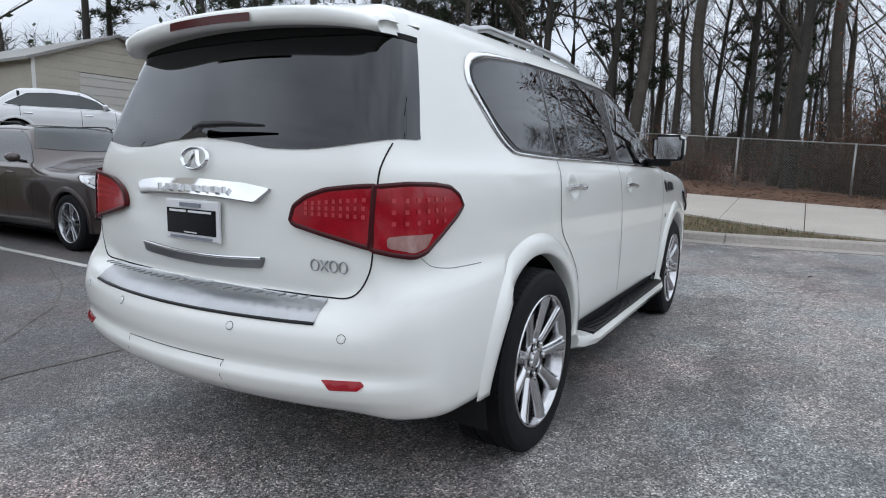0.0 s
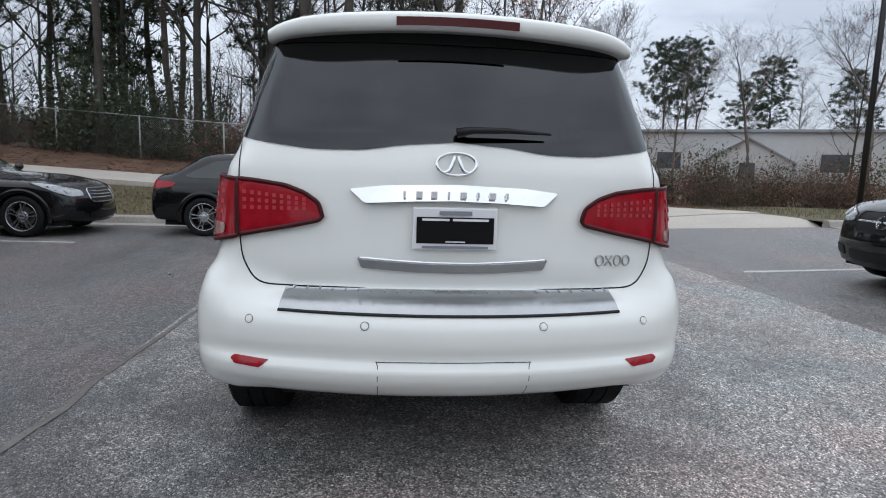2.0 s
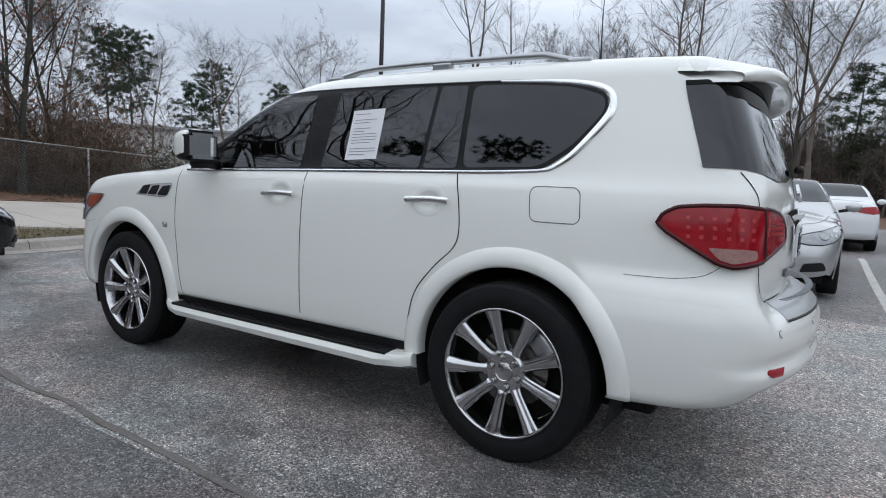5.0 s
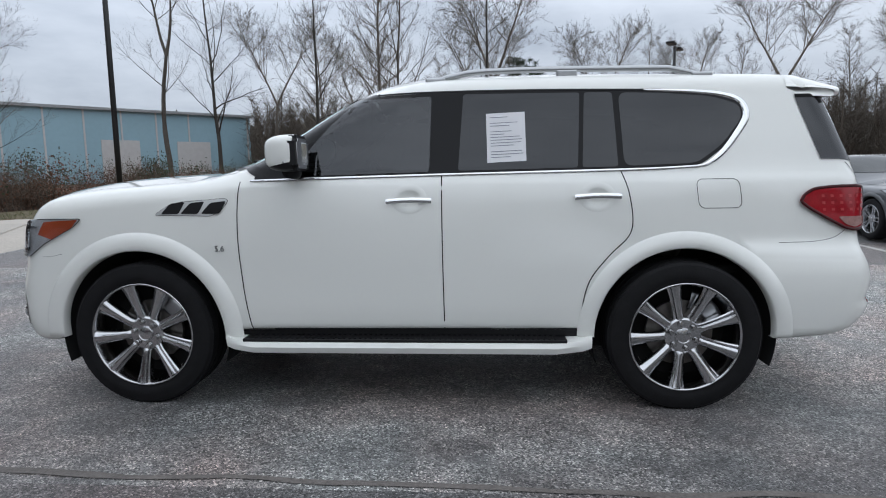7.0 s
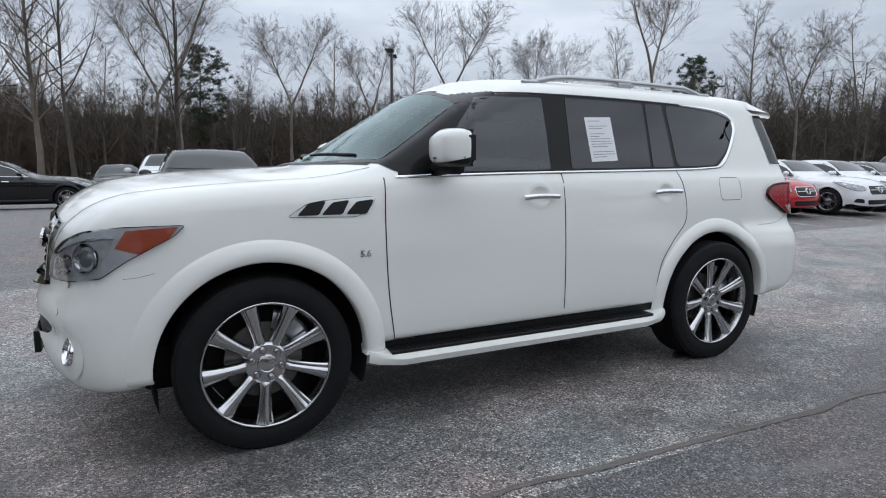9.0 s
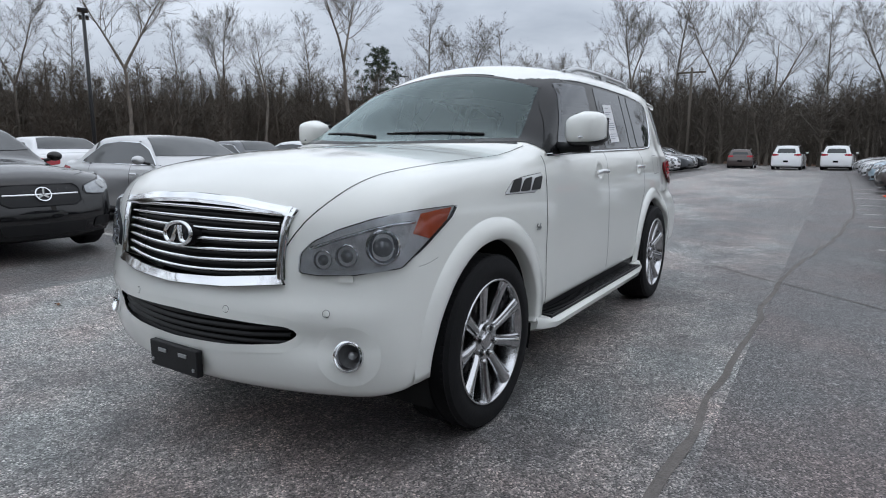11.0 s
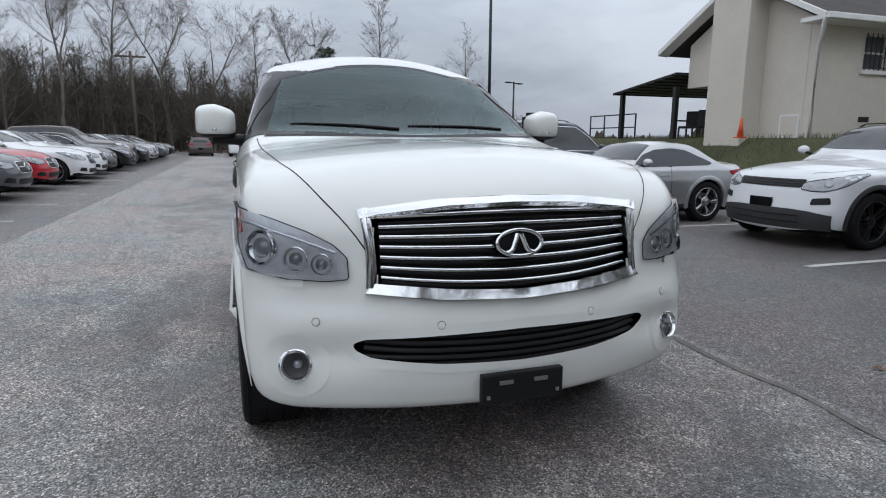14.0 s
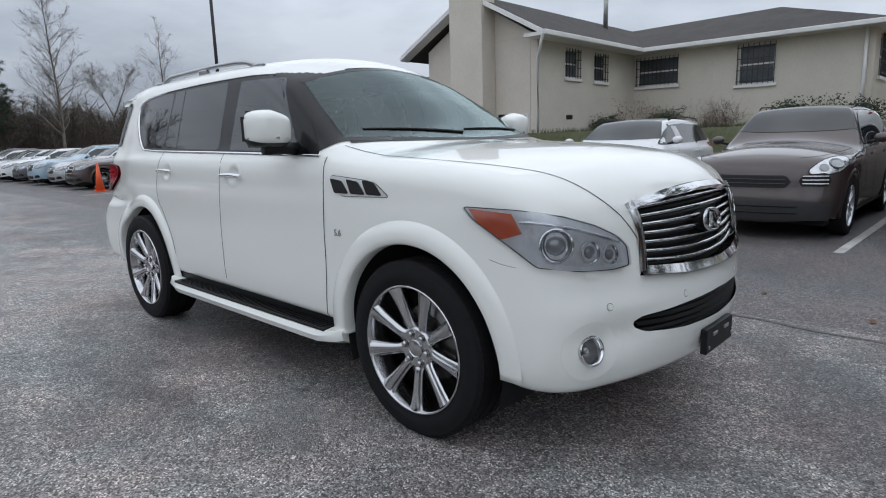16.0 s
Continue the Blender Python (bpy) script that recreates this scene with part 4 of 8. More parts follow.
# headlamps
for s_ in (-1, 1):
    way = (s_ * 0.62, 0.78, 0.12)
    outl = [tuple(q) for q in cut([(0.600, 3.92, 0.850), (0.603, 3.91, 0.925), (0.64, 3.88, 0.968), (0.71, 3.82, 1.010), (0.80, 3.72, 1.047), (0.89, 3.57, 1.074), (0.965, 3.40, 1.087), (0.960, 3.44, 1.04), (0.932, 3.58, 0.945), (0.905, 3.69, 0.866), (0.80, 3.84, 0.848), (0.68, 3.90, 0.843)], 0.014, 3)]
    outl = [(s_ * a, b, c) for a, b, c in outl]
    S.patch("headlamp_housing", outl, way, M["lamp_rim"], SUV, 0.002, 0.03, 0.004, "swept headlamp with three projector bowls")
    bezel = [(s_ * a, b, c) for a, b, c in ((0.625, 3.90, 0.864), (0.64, 3.88, 0.935), (0.74, 3.80, 0.990), (0.835, 3.685, 1.025), (0.885, 3.59, 1.035), (0.895, 3.65, 0.95), (0.885, 3.71, 0.882), (0.78, 3.83, 0.862))]
    S.patch("headlamp_bezel", bezel, way, M["lamp_deep"], SUV, 0.006, 0.03, 0.004)
    S.strip("headlamp_brow", [(s_ * a, b, c) for a, b, c in ((0.632, 3.885, 0.942), (0.74, 3.80, 0.985), (0.835, 3.685, 1.019), (0.888, 3.59, 1.030))], way, 0.012, M["chrome"], SUV, 0.012, 0.006)
    S.patch("turn_signal", [(s_ * a, b, c) for a, b, c in ((0.90, 3.56, 1.060), (0.956, 3.415, 1.080), (0.953, 3.45, 1.030), (0.935, 3.55, 0.965), (0.908, 3.62, 0.99))], way, M["amber"], SUV, 0.006, 0.03, 0.004, "amber turn signal")
    for (px, py, pz), r_ in (((0.842, 3.72, 0.945), 0.062), ((0.752, 3.82, 0.915), 0.042), ((0.678, 3.87, 0.900), 0.036)):
        o_ = disc_on(S, "projector", (s_ * px, py, pz), way, [(0.004, r_ * 1.1), (0.014, r_ * 1.06), (0.015, r_ * 0.98), (0.004, r_ * 0.80), (0.002, r_ * 0.62)], M["chrome"])
        part("projector_lens", ring_mesh([(0.004, r_ * 0.62), (0.011, r_ * 0.5), (0.016, r_ * 0.26), (0.017, 0)], 20), M["lamp_lens"], o_, smooth=True)
    S.patch("headlamp_cover", outl, way, G_LENS, SUV, 0.021, 0.04, 0.018).visible_shadow = False
    S.strip("headlamp_edge", outl, way, 0.0035, M["black"], SUV, 0.006, 0.003, n=1, closed=True)

# tail end
C.strip("tailgate_seam", behind([(-0.772, 1.352), (-0.770, 1.25), (-0.768, 1.12), (-0.765, 1.0), (-0.75, 0.92), (-0.70, 0.852), (-0.60, 0.836), (-0.4, 0.834), (0, 0.832), (0.4, 0.834), (0.60, 0.836), (0.70, 0.852), (0.75, 0.92), (0.765, 1.0), (0.768, 1.12), (0.770, 1.25), (0.772, 1.352)]), (0, -1, 0), 0.006, M["gap"], SUV, 0.0012)


def back_sheet(name, low, high, lift, mat, label, nu=48, nw=14):
    """A pane that wraps round the tail from one corner pillar to the other."""
    pts, faces = [], []
    for j in range(nw + 1):
        for i in range(nu + 1):
            u, z = -1 + 2 * i / nu, 1.5
            for _ in range(4):
                a = u * float(back_edge(np.array([z]))[0])
                p = S.meet(np.array([(0.0, -0.45, z)]), np.array([(1.5 * math.sin(a), -0.45 - 1.5 * math.cos(a), z)]))[0]
                lo = float(low(np.array([abs(p[0])]))[0])
                hi = max(lo + 0.004, min(high, float(back_top(np.array([abs(p[0])]))[0]) + (high - 1.73) * min(1.0, max(0.0, (0.62 - abs(p[0])) / 0.12))))
                z = lo + (hi - lo) * j / nw
            pts.append(p)
    for j in range(nw):
        for i in range(nu):
            k = j * (nu + 1) + i
            faces.append((k, k + 1, k + nu + 2, k + nu + 1))
    pts = np.array(pts)
    nn = S.normal(pts)
    return ob_from(name, pts + nn * lift, faces, mat, SUV, label, normals=nn)


back_sheet("rear_window", back_low, 1.73, 0.005, G_TINT, "dark rear window")
back_sheet("rear_header", curve((0.0, 1.722), (0.3, 1.720), (0.5, 1.715), (0.62, 1.712), (0.75, 1.71)), 1.765, 0.008, M["cavity"], "", 40, 4)
# roof spoiler: the roof runs on past the glass and thins out to the corners
sx = np.linspace(-0.685, 0.685, 41)


def tail_edge(x):
    e = abs(x) / 0.685
    return -0.985 + 0.035 * e * e + 0.09 * e ** 9, 1.824 - 0.045 * e * e - 0.022 * e ** 8, 1 - 0.35 * e ** 6


sv, sf = [], []
for x_ in sx:
    e, g = abs(x_) / 0.685, math.copysign(1, x_)
    yt_, zt_, th_ = tail_edge(x_)
    up_ = math.atan2(0.685 * e, zt_ - 1.58)
    r0_, r1_ = S.meet(np.array([(0, -0.60, 1.60), (0, -0.73, 1.60)]), np.array([(g * 2 * math.sin(up_), y_, 1.60 + 2 * math.cos(up_)) for y_ in (-0.60, -0.73)]))
    r0_, r1_ = (q + S.normal(q[None])[0] * 0.003 for q in (r0_, r1_))
    sv += [tuple(r0_), tuple(r1_), (x_, yt_ + 0.05, zt_ + 0.004), (x_, yt_ + 0.010, zt_ - 0.008 * th_), (x_, yt_, zt_ - 0.022 * th_), (x_, yt_ + 0.004, zt_ - 0.054 * th_),
           (x_, yt_ + 0.022, zt_ - 0.066 * th_), (x_, yt_ + 0.07, zt_ - 0.060 * th_), (x_ * 0.99, -0.80 + 0.17 * e ** 3, 1.772 - 0.048 * e * e)]
k = 9
for i in range(len(sx) - 1):
    for q in range(k - 1):
        sf.append((i * k + q, i * k + q + 1, (i + 1) * k + q + 1, (i + 1) * k + q))
for i0_, flip in ((0, 1), ((len(sx) - 1) * k, -1)):
    sf += [tuple(i0_ + q for q in f_)[::flip] for f_ in ((8, 0, 1, 7), (7, 1, 2, 6), (6, 2, 3, 5), (5, 3, 4))]
spoiler = ob_from("roof_spoiler", sv, [q[::-1] for q in sf], M["pearl"], SUV)
S.strip("tailgate_top_seam", [(x_, -0.605, 2.0) for x_ in np.linspace(-0.60, 0.60, 9)], (0, 0, 1), 0.005, M["gap"], SUV, 0.0045)
bm = bmesh.new()
bv0 = [[bm.verts.new((x_, tail_edge(x_)[0] - 0.003, tail_edge(x_)[1] - d_)) for d_ in (0.026, 0.056)] for x_ in np.linspace(-0.22, 0.22, 9)]
for a, b in zip(bv0[:-1], bv0[1:]):
    bm.faces.new((a[0], a[1], b[1], b[0]))
part("brake_light", bm, M["brake_dark"], spoiler, "dark red high brake light")
def even3(pts, n):
    """A closed outline in space cut into n equal steps."""
    p = np.array(pts + pts[:1], float)
    d = np.r_[0, np.cumsum(np.linalg.norm(np.diff(p, axis=0), axis=1))]
    t = np.linspace(0, d[-1], n, endpoint=False)
    return np.stack([np.interp(t, d, p[:, i]) for i in range(3)], 1)


# tail lamps
for s_ in (-1, 1):
    wayg, wayb = (0, -1, 0), (s_ * 0.75, -0.66, 0)
    inner = [(s_ * a, -1.05, c) for a, c in ((0.466, 1.092), (0.480, 1.138), (0.53, 1.172), (0.60, 1.196), (0.70, 1.209), (0.767, 1.214), (0.768, 1.016), (0.68, 1.034), (0.60, 1.050), (0.54, 1.063), (0.478, 1.077))]
    outer = [(s_ * a, b, c) for a, b, c in ((0.748, -0.955, 1.211), (0.815, -0.89, 1.219), (0.842, -0.78, 1.216), (0.850, -0.68, 1.206), (0.862, -0.632, 1.178), (0.868, -0.612, 1.14), (0.866, -0.65, 1.108), (0.862, -0.74, 1.054), (0.856, -0.84, 0.998), (0.846, -0.89, 0.986), (0.80, -0.93, 0.998), (0.748, -0.97, 1.013))]
    tl = S.patch("tail_lamp", cut(outer, 0.02), wayb, M["red_lens"], SUV, 0.022, 0.025, 0.03, "red tail lamp wrapping round the corner")
    S.patch("tailgate_lamp", cut(inner, 0.015), wayg, M["red_lens"], SUV, 0.020, 0.025, 0.026, "red lamp on the tailgate")
    S.patch("reversing_lens", [(s_ * a, b, c) for a, b, c in cut([(0.784, -0.94, 1.054), (0.82, -0.91, 1.058), (0.852, -0.80, 1.056), (0.852, -0.84, 1.014), (0.842, -0.885, 1.000), (0.784, -0.94, 1.020)], 0.012)], wayb, M["lens_clear"], SUV, 0.026, 0.03, 0.01, "clear reversing lens")
    S.strip("lamp_edge", even3(outer, 60), wayb, 0.016, M["red_dark"], SUV, 0.0225, 0.0025, closed=True, smooth_path=False)
    S.strip("lamp_edge", even3(inner, 60), wayg, 0.016, M["red_dark"], SUV, 0.0205, 0.0025, closed=True, smooth_path=False)
    for c_ in range(9):
        for r_ in (-1, 0, 1):
            z_ = 1.132 + 0.0012 * c_ + r_ * (0.016 + 0.0014 * c_)
            S.patch("lamp_cell", [(s_ * (0.524 + 0.0262 * c_ + a), -1.05, z_ + b) for a, b in ((0, -0.006), (0.011, -0.006), (0.011, 0.007), (0, 0.007))], wayg, M["red_deep"], SUV, 0.0225, 0.05, 0.004)
    for c_ in range(6):
        u = c_ / 5
        for r_ in range(3):
            S.patch("lamp_cell", [(s_ * (0.785 + 0.058 * u + a * 0.45), -0.925 + 0.20 * u + a * 0.9, 1.088 + 0.036 * r_ + b) for a, b in ((0, 0), (0.012, 0), (0.012, 0.014), (0, 0.014))], wayb, M["red_deep"], SUV, 0.0245, 0.05, 0.004)
# chrome bars of the tailgate
ch = S.patch("tailgate_handle", behind(cut([(-0.375, 1.188), (-0.25, 1.203), (0, 1.211), (0.25, 1.203), (0.375, 1.188), (0.32, 1.14), (0.15, 1.15), (0, 1.154), (-0.15, 1.15), (-0.32, 1.14)], 0.012)), (0, -1, 0), M["chrome"], SUV, 0.008, 0.03, 0.03, "chrome grab bar of the tailgate", 0.022)
for i in range(8):
    x_ = -0.182 + 0.052 * i
    box("bar_letter_block", x_ - (0.011 if i not in (0, 3, 5, 7) else 0.004), x_ + (0.011 if i not in (0, 3, 5, 7) else 0.004), -1.088, -1.072, 1.166, 1.190, M["bright"], SUV, 0.002)
# darker steel and a bright top edge paint in what this chrome mirrors
C.patch("tailgate_trim", behind(cut([(-0.345, 0.950), (-0.15, 0.938), (0, 0.935), (0.15, 0.938), (0.345, 0.950), (0.33, 0.912), (0.15, 0.900), (0, 0.897), (-0.15, 0.900), (-0.33, 0.912)], 0.008)), (0, -1, 0), M["satin"], SUV, 0.012, 0.03, 0.016, "chrome strip under the plate", 0.0)
C.strip("trim_edge_glint", behind([(-0.335, 0.947), (-0.15, 0.936), (0, 0.933), (0.15, 0.936), (0.335, 0.947)]), (0, -1, 0), 0.010, M["chrome"], SUV, 0.0135, 0.003)
emblem(-1.1, 1.282, 0.076, 0.042, -1, False)
for i, w_ in enumerate((0.014, 0.012, 0.013, 0.013)):
    S.strip("model_badge_block", behind([(p[0] * w_ * 1.1 + 0.555 + 0.036 * i, 0.945 + p[1] * 0.019) for p in (oval(0, 0, 1, 1, 10) if i != 1 else [(-1, -1), (0, 0), (1, 1), (0, 0), (-1, 1), (0, 0), (1, -1), (0, 0)])]), (0, -1, 0), 0.006, M["satin"], SUV, 0.003, 0.004, n=2, closed=True)
# dealer plate: white frame, black plate, the lettering as bars
dp = box("number_plate", -0.152, 0.152, -1.082, -1.068, 0.982, 1.134, M["plate_white"], SUV, 0.006, "black dealer plate in a white frame")
box("plate_face", -0.138, 0.138, -1.086, -1.080, 1.006, 1.100, M["gloss"], dp, 0.002)
for words, z0_, z1_, m_ in ((((-0.058, 0.058),), 1.108, 1.122, "ink"), (((-0.118, -0.022), (-0.010, 0.118)), 1.087, 1.095, "plate_white"), (((-0.118, 0.118),), 0.989, 0.998, "ink"), (((-0.035, 0.035),), 1.011, 1.015, "plate_white")):
    for x0_, x1_ in words:
        box("plate_lettering", x0_, x1_, -1.0885, -1.083, z0_, z1_, M[m_], dp)
# bumper step pad, reflectors, tow cover, wiper
sp_ = C.patch("bumper_step_pad", [(x_, -1.06 + 0.13 * x_ * x_, 0.85) for x_ in np.linspace(-0.60, 0.60, 13)] + [(x_, -1.205 + 0.235 * x_ * x_, 0.82) for x_ in np.linspace(0.615, -0.615, 13)], (0, -0.45, 1), M["satin"], SUV, 0.004, 0.03, 0.006, "brushed steel step pad")
stud = box("grip_stud", -0.003, 0.003, -0.016, 0.016, -0.004, 0.0015, M["satin"], sp_, 0.001)
for i in range(26):
    x_ = -0.56 + 0.0448 * i
    if i:
        st_ = new("grip_stud", stud.data)
        st_.parent = sp_
    else:
        st_ = stud
    st_.matrix_basis = pose(x_, -1.142 + 0.235 * x_ * x_, 0.845)
C.strip("pad_edge", [(x_, -1.205 + 0.235 * x_ * x_, 0.82) for x_ in np.linspace(-0.615, 0.615, 13)], (0, -0.45, 1), 0.012, M["black"], SUV, 0.003, 0.004)
for s_ in (-1, 1):
    C.patch("reflector", [(s_ * a, -1.1, c) for a, c in cut([(0.650, 0.586), (0.80, 0.592), (0.815, 0.580), (0.79, 0.564), (0.685, 0.558)], 0.006)], (s_ * 0.5, -1, 0), M["red_lens"], SUV, 0.004, 0.03, 0.006, "red rear reflector")
    C.strip("bumper_seam", [(s_ * 1.0, -0.86, 0.985), (s_ * 1.0, -0.80, 0.945), (s_ * 1.0, -0.70, 0.926), (s_ * 1.0, -0.60, 0.922), (s_ * 1.0, -0.50, 0.922)], (s_, 0, 0), 0.0025, M["gap"], SUV, 0.0008)
    S.strip("wing_seam", [(s_ * 1.0, 3.535, 0.885), (s_ * 1.0, 3.60, 0.872), (s_ * 1.0, 3.66, 0.868)], (s_, 0.3, 0), 0.0016, M["gap"], SUV, 0.0008)
C.strip("tow_cover_seam", [(-0.265, -1.2, 0.46), (-0.265, -1.2, 0.585), (-0.25, -1.2, 0.6), (0, -1.2, 0.602), (0.25, -1.2, 0.6), (0.265, -1.2, 0.585), (0.265, -1.2, 0.46)], (0, -1, 0), 0.0026, M["gap"], SUV, 0.0035, n=3)
wp = tube_ob("rear_wiper", [(0.0, -1.045, 1.395), (0.05, -1.06, 1.405), (0.18, -1.055, 1.408), (0.34, -1.035, 1.402)], [0.018, 0.013, 0.010, 0.004], M["black"], SUV)

# windscreen, pillars, wipers, interior
S.patch("windscreen", [(p[0], p[1], 1.6) for p in WIND], (0, 0, 1), G_WIND, SUV, 0.005, 0.04, 0.004).visible_shadow = False
for s_ in (-1, 1):
    S.strip("pillar_foot", [(s_ * 0.62, 2.585, 1.4), (s_ * 0.74, 2.505, 1.4), (s_ * 0.82, 2.45, 1.4), (s_ * 0.87, 2.41, 1.36), (s_ * 0.90, 2.36, 1.33), (s_ * 0.905, 2.30, 1.318)], (s_ * 0.7, 0.15, 0.9), 0.06, M["gloss"], SUV, 0.004)
S.strip("cowl", [(-0.80, 2.47, 1.3), (-0.5, 2.62, 1.35), (0, 2.74, 1.36), (0.5, 2.62, 1.35), (0.80, 2.47, 1.3)], (0, 0.2, 1), 0.06, M["black"], SUV, 0.003)
S.strip("screen_top_band", [(x_, 1.885 + 0.10 * x_ * x_, 1.8) for x_ in np.linspace(-0.68, 0.68, 9)], (0, 0.3, 1), 0.035, M["gloss"], SUV, 0.0055)
for x0_, x1_ in ((-0.60, 0.02), (0.08, 0.66)):
    pts_ = S.drop([(x0_ + (x1_ - x0_) * t_, 2.665 - 0.05 * t_ - 0.38 * (x0_ + (x1_ - x0_) * t_) ** 2 - 0.02 * math.sin(3.1 * t_), 1.5) for t_ in np.linspace(0, 1, 7)], (0, 0.35, 1), 0.008)
    tube_ob("wiper", pts_, [0.008, 0.009, 0.008, 0.008, 0.007, 0.006, 0.004], M["black"], SUV)
inn = box("dashboard", -0.74, 0.74, 1.85, 2.40, 0.95, 1.24, M["dash"], SUV, 0.08)
whl = part("steering_wheel", ring_mesh([(0.02 * math.cos(a), 0.18 + 0.02 * math.sin(a)) for a in np.linspace(0, 2 * math.pi, 9)], 28), M["leather"], SUV, smooth=True)
whl.matrix_basis = pose(-0.40, 1.72, 1.22, 0, 0, -90) @ pose(0, 0, 0, 0, -25, 0)
box("wheel_boss", -0.46, -0.34, 1.70, 1.85, 1.15, 1.25, M["leather"], SUV, 0.03)
for x_ in (-0.38, 0.38):
    for y_, z_ in ((0.95, 0.0), (0.0, 0.02)):
        box("seat_back", x_ - 0.26, x_ + 0.26, y_ - 0.08, y_ + 0.10, 0.80, 1.42 + z_, M["leather"], SUV, 0.06, m=pose(0, 0, 0) @ Matrix.Translation((0, y_, 0.8)) @ pose(0, 0, 0, 12, 0, 0) @ Matrix.Translation((0, -y_, -0.8)))
        box("head_rest", x_ - 0.13, x_ + 0.13, y_ - 0.26, y_ - 0.14, 1.43 + z_, 1.60 + z_, M["leather"], SUV, 0.04)
box("cabin_floor", -0.80, 0.80, -0.9, 2.4, 0.74, 0.78, M["cavity"], SUV)
box("headlining", -0.60, 0.60, -0.6, 1.55, 1.80, 1.815, M["cloth"], SUV)
mv = part("interior_mirror", ring_mesh([(-0.12, 0.0), (-0.115, 0.03), (0.115, 0.03), (0.12, 0)], 12), M["black"], SUV, smooth=True)
mv.matrix_basis = pose(0, 1.80, 1.70)

# door mirrors
for s_ in (-1, 1):
    bm = bmesh.new()
    bmesh.ops.create_uvsphere(bm, u_segments=24, v_segments=16, radius=1.0)
    for q in bm.verts:
        x_, y_, z_ = q.co
        sgn = lambda t, e: math.copysign(abs(t) ** e, t)
        x_, z_ = sgn(x_, 0.45), sgn(z_, 0.48)
        y_ = y_ if y_ > 0 else max(y_, -0.35)
        zh = 0.098 * (1 - 0.34 * max(0.0, -x_) * (z_ > 0)) * (1 - 0.10 * max(0.0, x_) * (z_ > 0))
        q.co = (s_ * (1.065 + 0.112 * x_), 2.125 + 0.12 * y_, 1.437 + zh * z_)
    low_ = bm.copy()
    mir = part("door_mirror", bm, M["pearl"], SUV, "white capped door mirror", smooth=True)
    for q in low_.verts:
        q.co = Vector((s_ * 1.065, 2.125, 1.437)) + (q.co - Vector((s_ * 1.065, 2.125, 1.437))) * 1.014
    bmesh.ops.bisect_plane(low_, geom=low_.verts[:] + low_.edges[:] + low_.faces[:], plane_co=(0, 2.05, 1.396), plane_no=(0, 0.2, 1), clear_outer=True)
    part("mirror_lower_cap", low_, M["black"], mir, smooth=True)
    bm = bmesh.new()
    bmesh.ops.create_cube(bm, size=1.0, matrix=Matrix.LocRotScale((s_ * 1.065, 2.072, 1.432), None, (0.186, 0.006, 0.156)))
    bmesh.ops.bevel(bm, geom=bm.edges[:], offset=0.02, segments=2, affect="EDGES")
    part("mirror_glass", bm, M["chrome"], mir)
    bm = bmesh.new()
    bmesh.ops.create_cube(bm, size=1.0, matrix=Matrix.LocRotScale((s_ * 1.065, 2.083, 1.434), None, (0.216, 0.020, 0.184)))
    bmesh.ops.bevel(bm, geom=bm.edges[:], offset=0.03, segments=3, affect="EDGES")
    part("mirror_rim", bm, M["black"], mir)
    v_, f_ = tube([(s_ * 0.88, 2.16, 1.325), (s_ * 0.96, 2.13, 1.33), (s_ * 1.08, 2.12, 1.348)], [0.04, 0.032, 0.05], 10)
    ob_from("mirror_arm", v_, f_, M["black"], mir)
    v_, f_ = tube([(s_ * 1.165, 2.12, 1.388), (s_ * 1.135, 2.205, 1.388), (s_ * 1.06, 2.240, 1.388)], [0.014, 0.015, 0.009], 8)
    ob_from("mirror_signal", v_, f_, M["lamp_bowl"], mir)

# roof rails
for s_ in (-1, 1):
    pts_ = [(s_ * (0.63 - 0.02 * abs(t_ - 0.45)), 1.42 - 1.62 * t_, 1.868 + 0.052 * min(1, 6 * t_, 7 * (1 - t_)) - 0.02 * abs(t_ - 0.4) - 0.012) for t_ in np.linspace(0, 1, 15)]
    rl_ = tube_ob("roof_rail", pts_, [0.012] + [0.017] * 13 + [0.010], M["satin"], SUV, 10, "satin silver roof rail")
    for t_ in (0.03, 0.5, 0.97):
        y_ = 1.42 - 1.62 * t_
        box("rail_foot", s_ * 0.63 - 0.018, s_ * 0.63 + 0.018, y_ - 0.06, y_ + 0.06, 1.83, 1.872 + 0.03 * (t_ == 0.5), M["satin"], rl_, 0.01)
# window sticker sheet
sh_ = S.drop([(-1, 1.078, 1.643), (-1, 0.862, 1.652), (-1, 0.856, 1.378), (-1, 1.072, 1.369)], (-1, 0, 0), 0.009)
bm = bmesh.new()
q_ = [bm.verts.new(p) for p in sh_]
bm.faces.new(q_)
doc = part("window_sheet", bm, M["paper"], SUV, "white printed sheet taped inside the window")
for i in range(15):
    t_ = 0.08 + i * 0.058
    wd = (0.45, 0.0, 0.7, 0.5, 0.0, 0.55, 0.35, 0.75, 0.8, 0.78, 0.6, 0.0, 0.8, 0.82, 0.5)[i]
    if wd:
        l0, l1 = sh_[0] + (sh_[3] - sh_[0]) * t_, sh_[1] + (sh_[2] - sh_[1]) * t_
        l2, l3 = sh_[0] + (sh_[3] - sh_[0]) * (t_ + 0.013), sh_[1] + (sh_[2] - sh_[1]) * (t_ + 0.013)
        bm = bmesh.new()
        o_ = np.array((-0.0012, 0, 0))
        a_, b_ = 0.1, 0.1 + wd
        bm.faces.new([bm.verts.new(p + o_) for p in (l0 + (l1 - l0) * a_, l0 + (l1 - l0) * b_, l2 + (l3 - l2) * b_, l2 + (l3 - l2) * a_)])
        part("print_line", bm, M["ink"], doc)


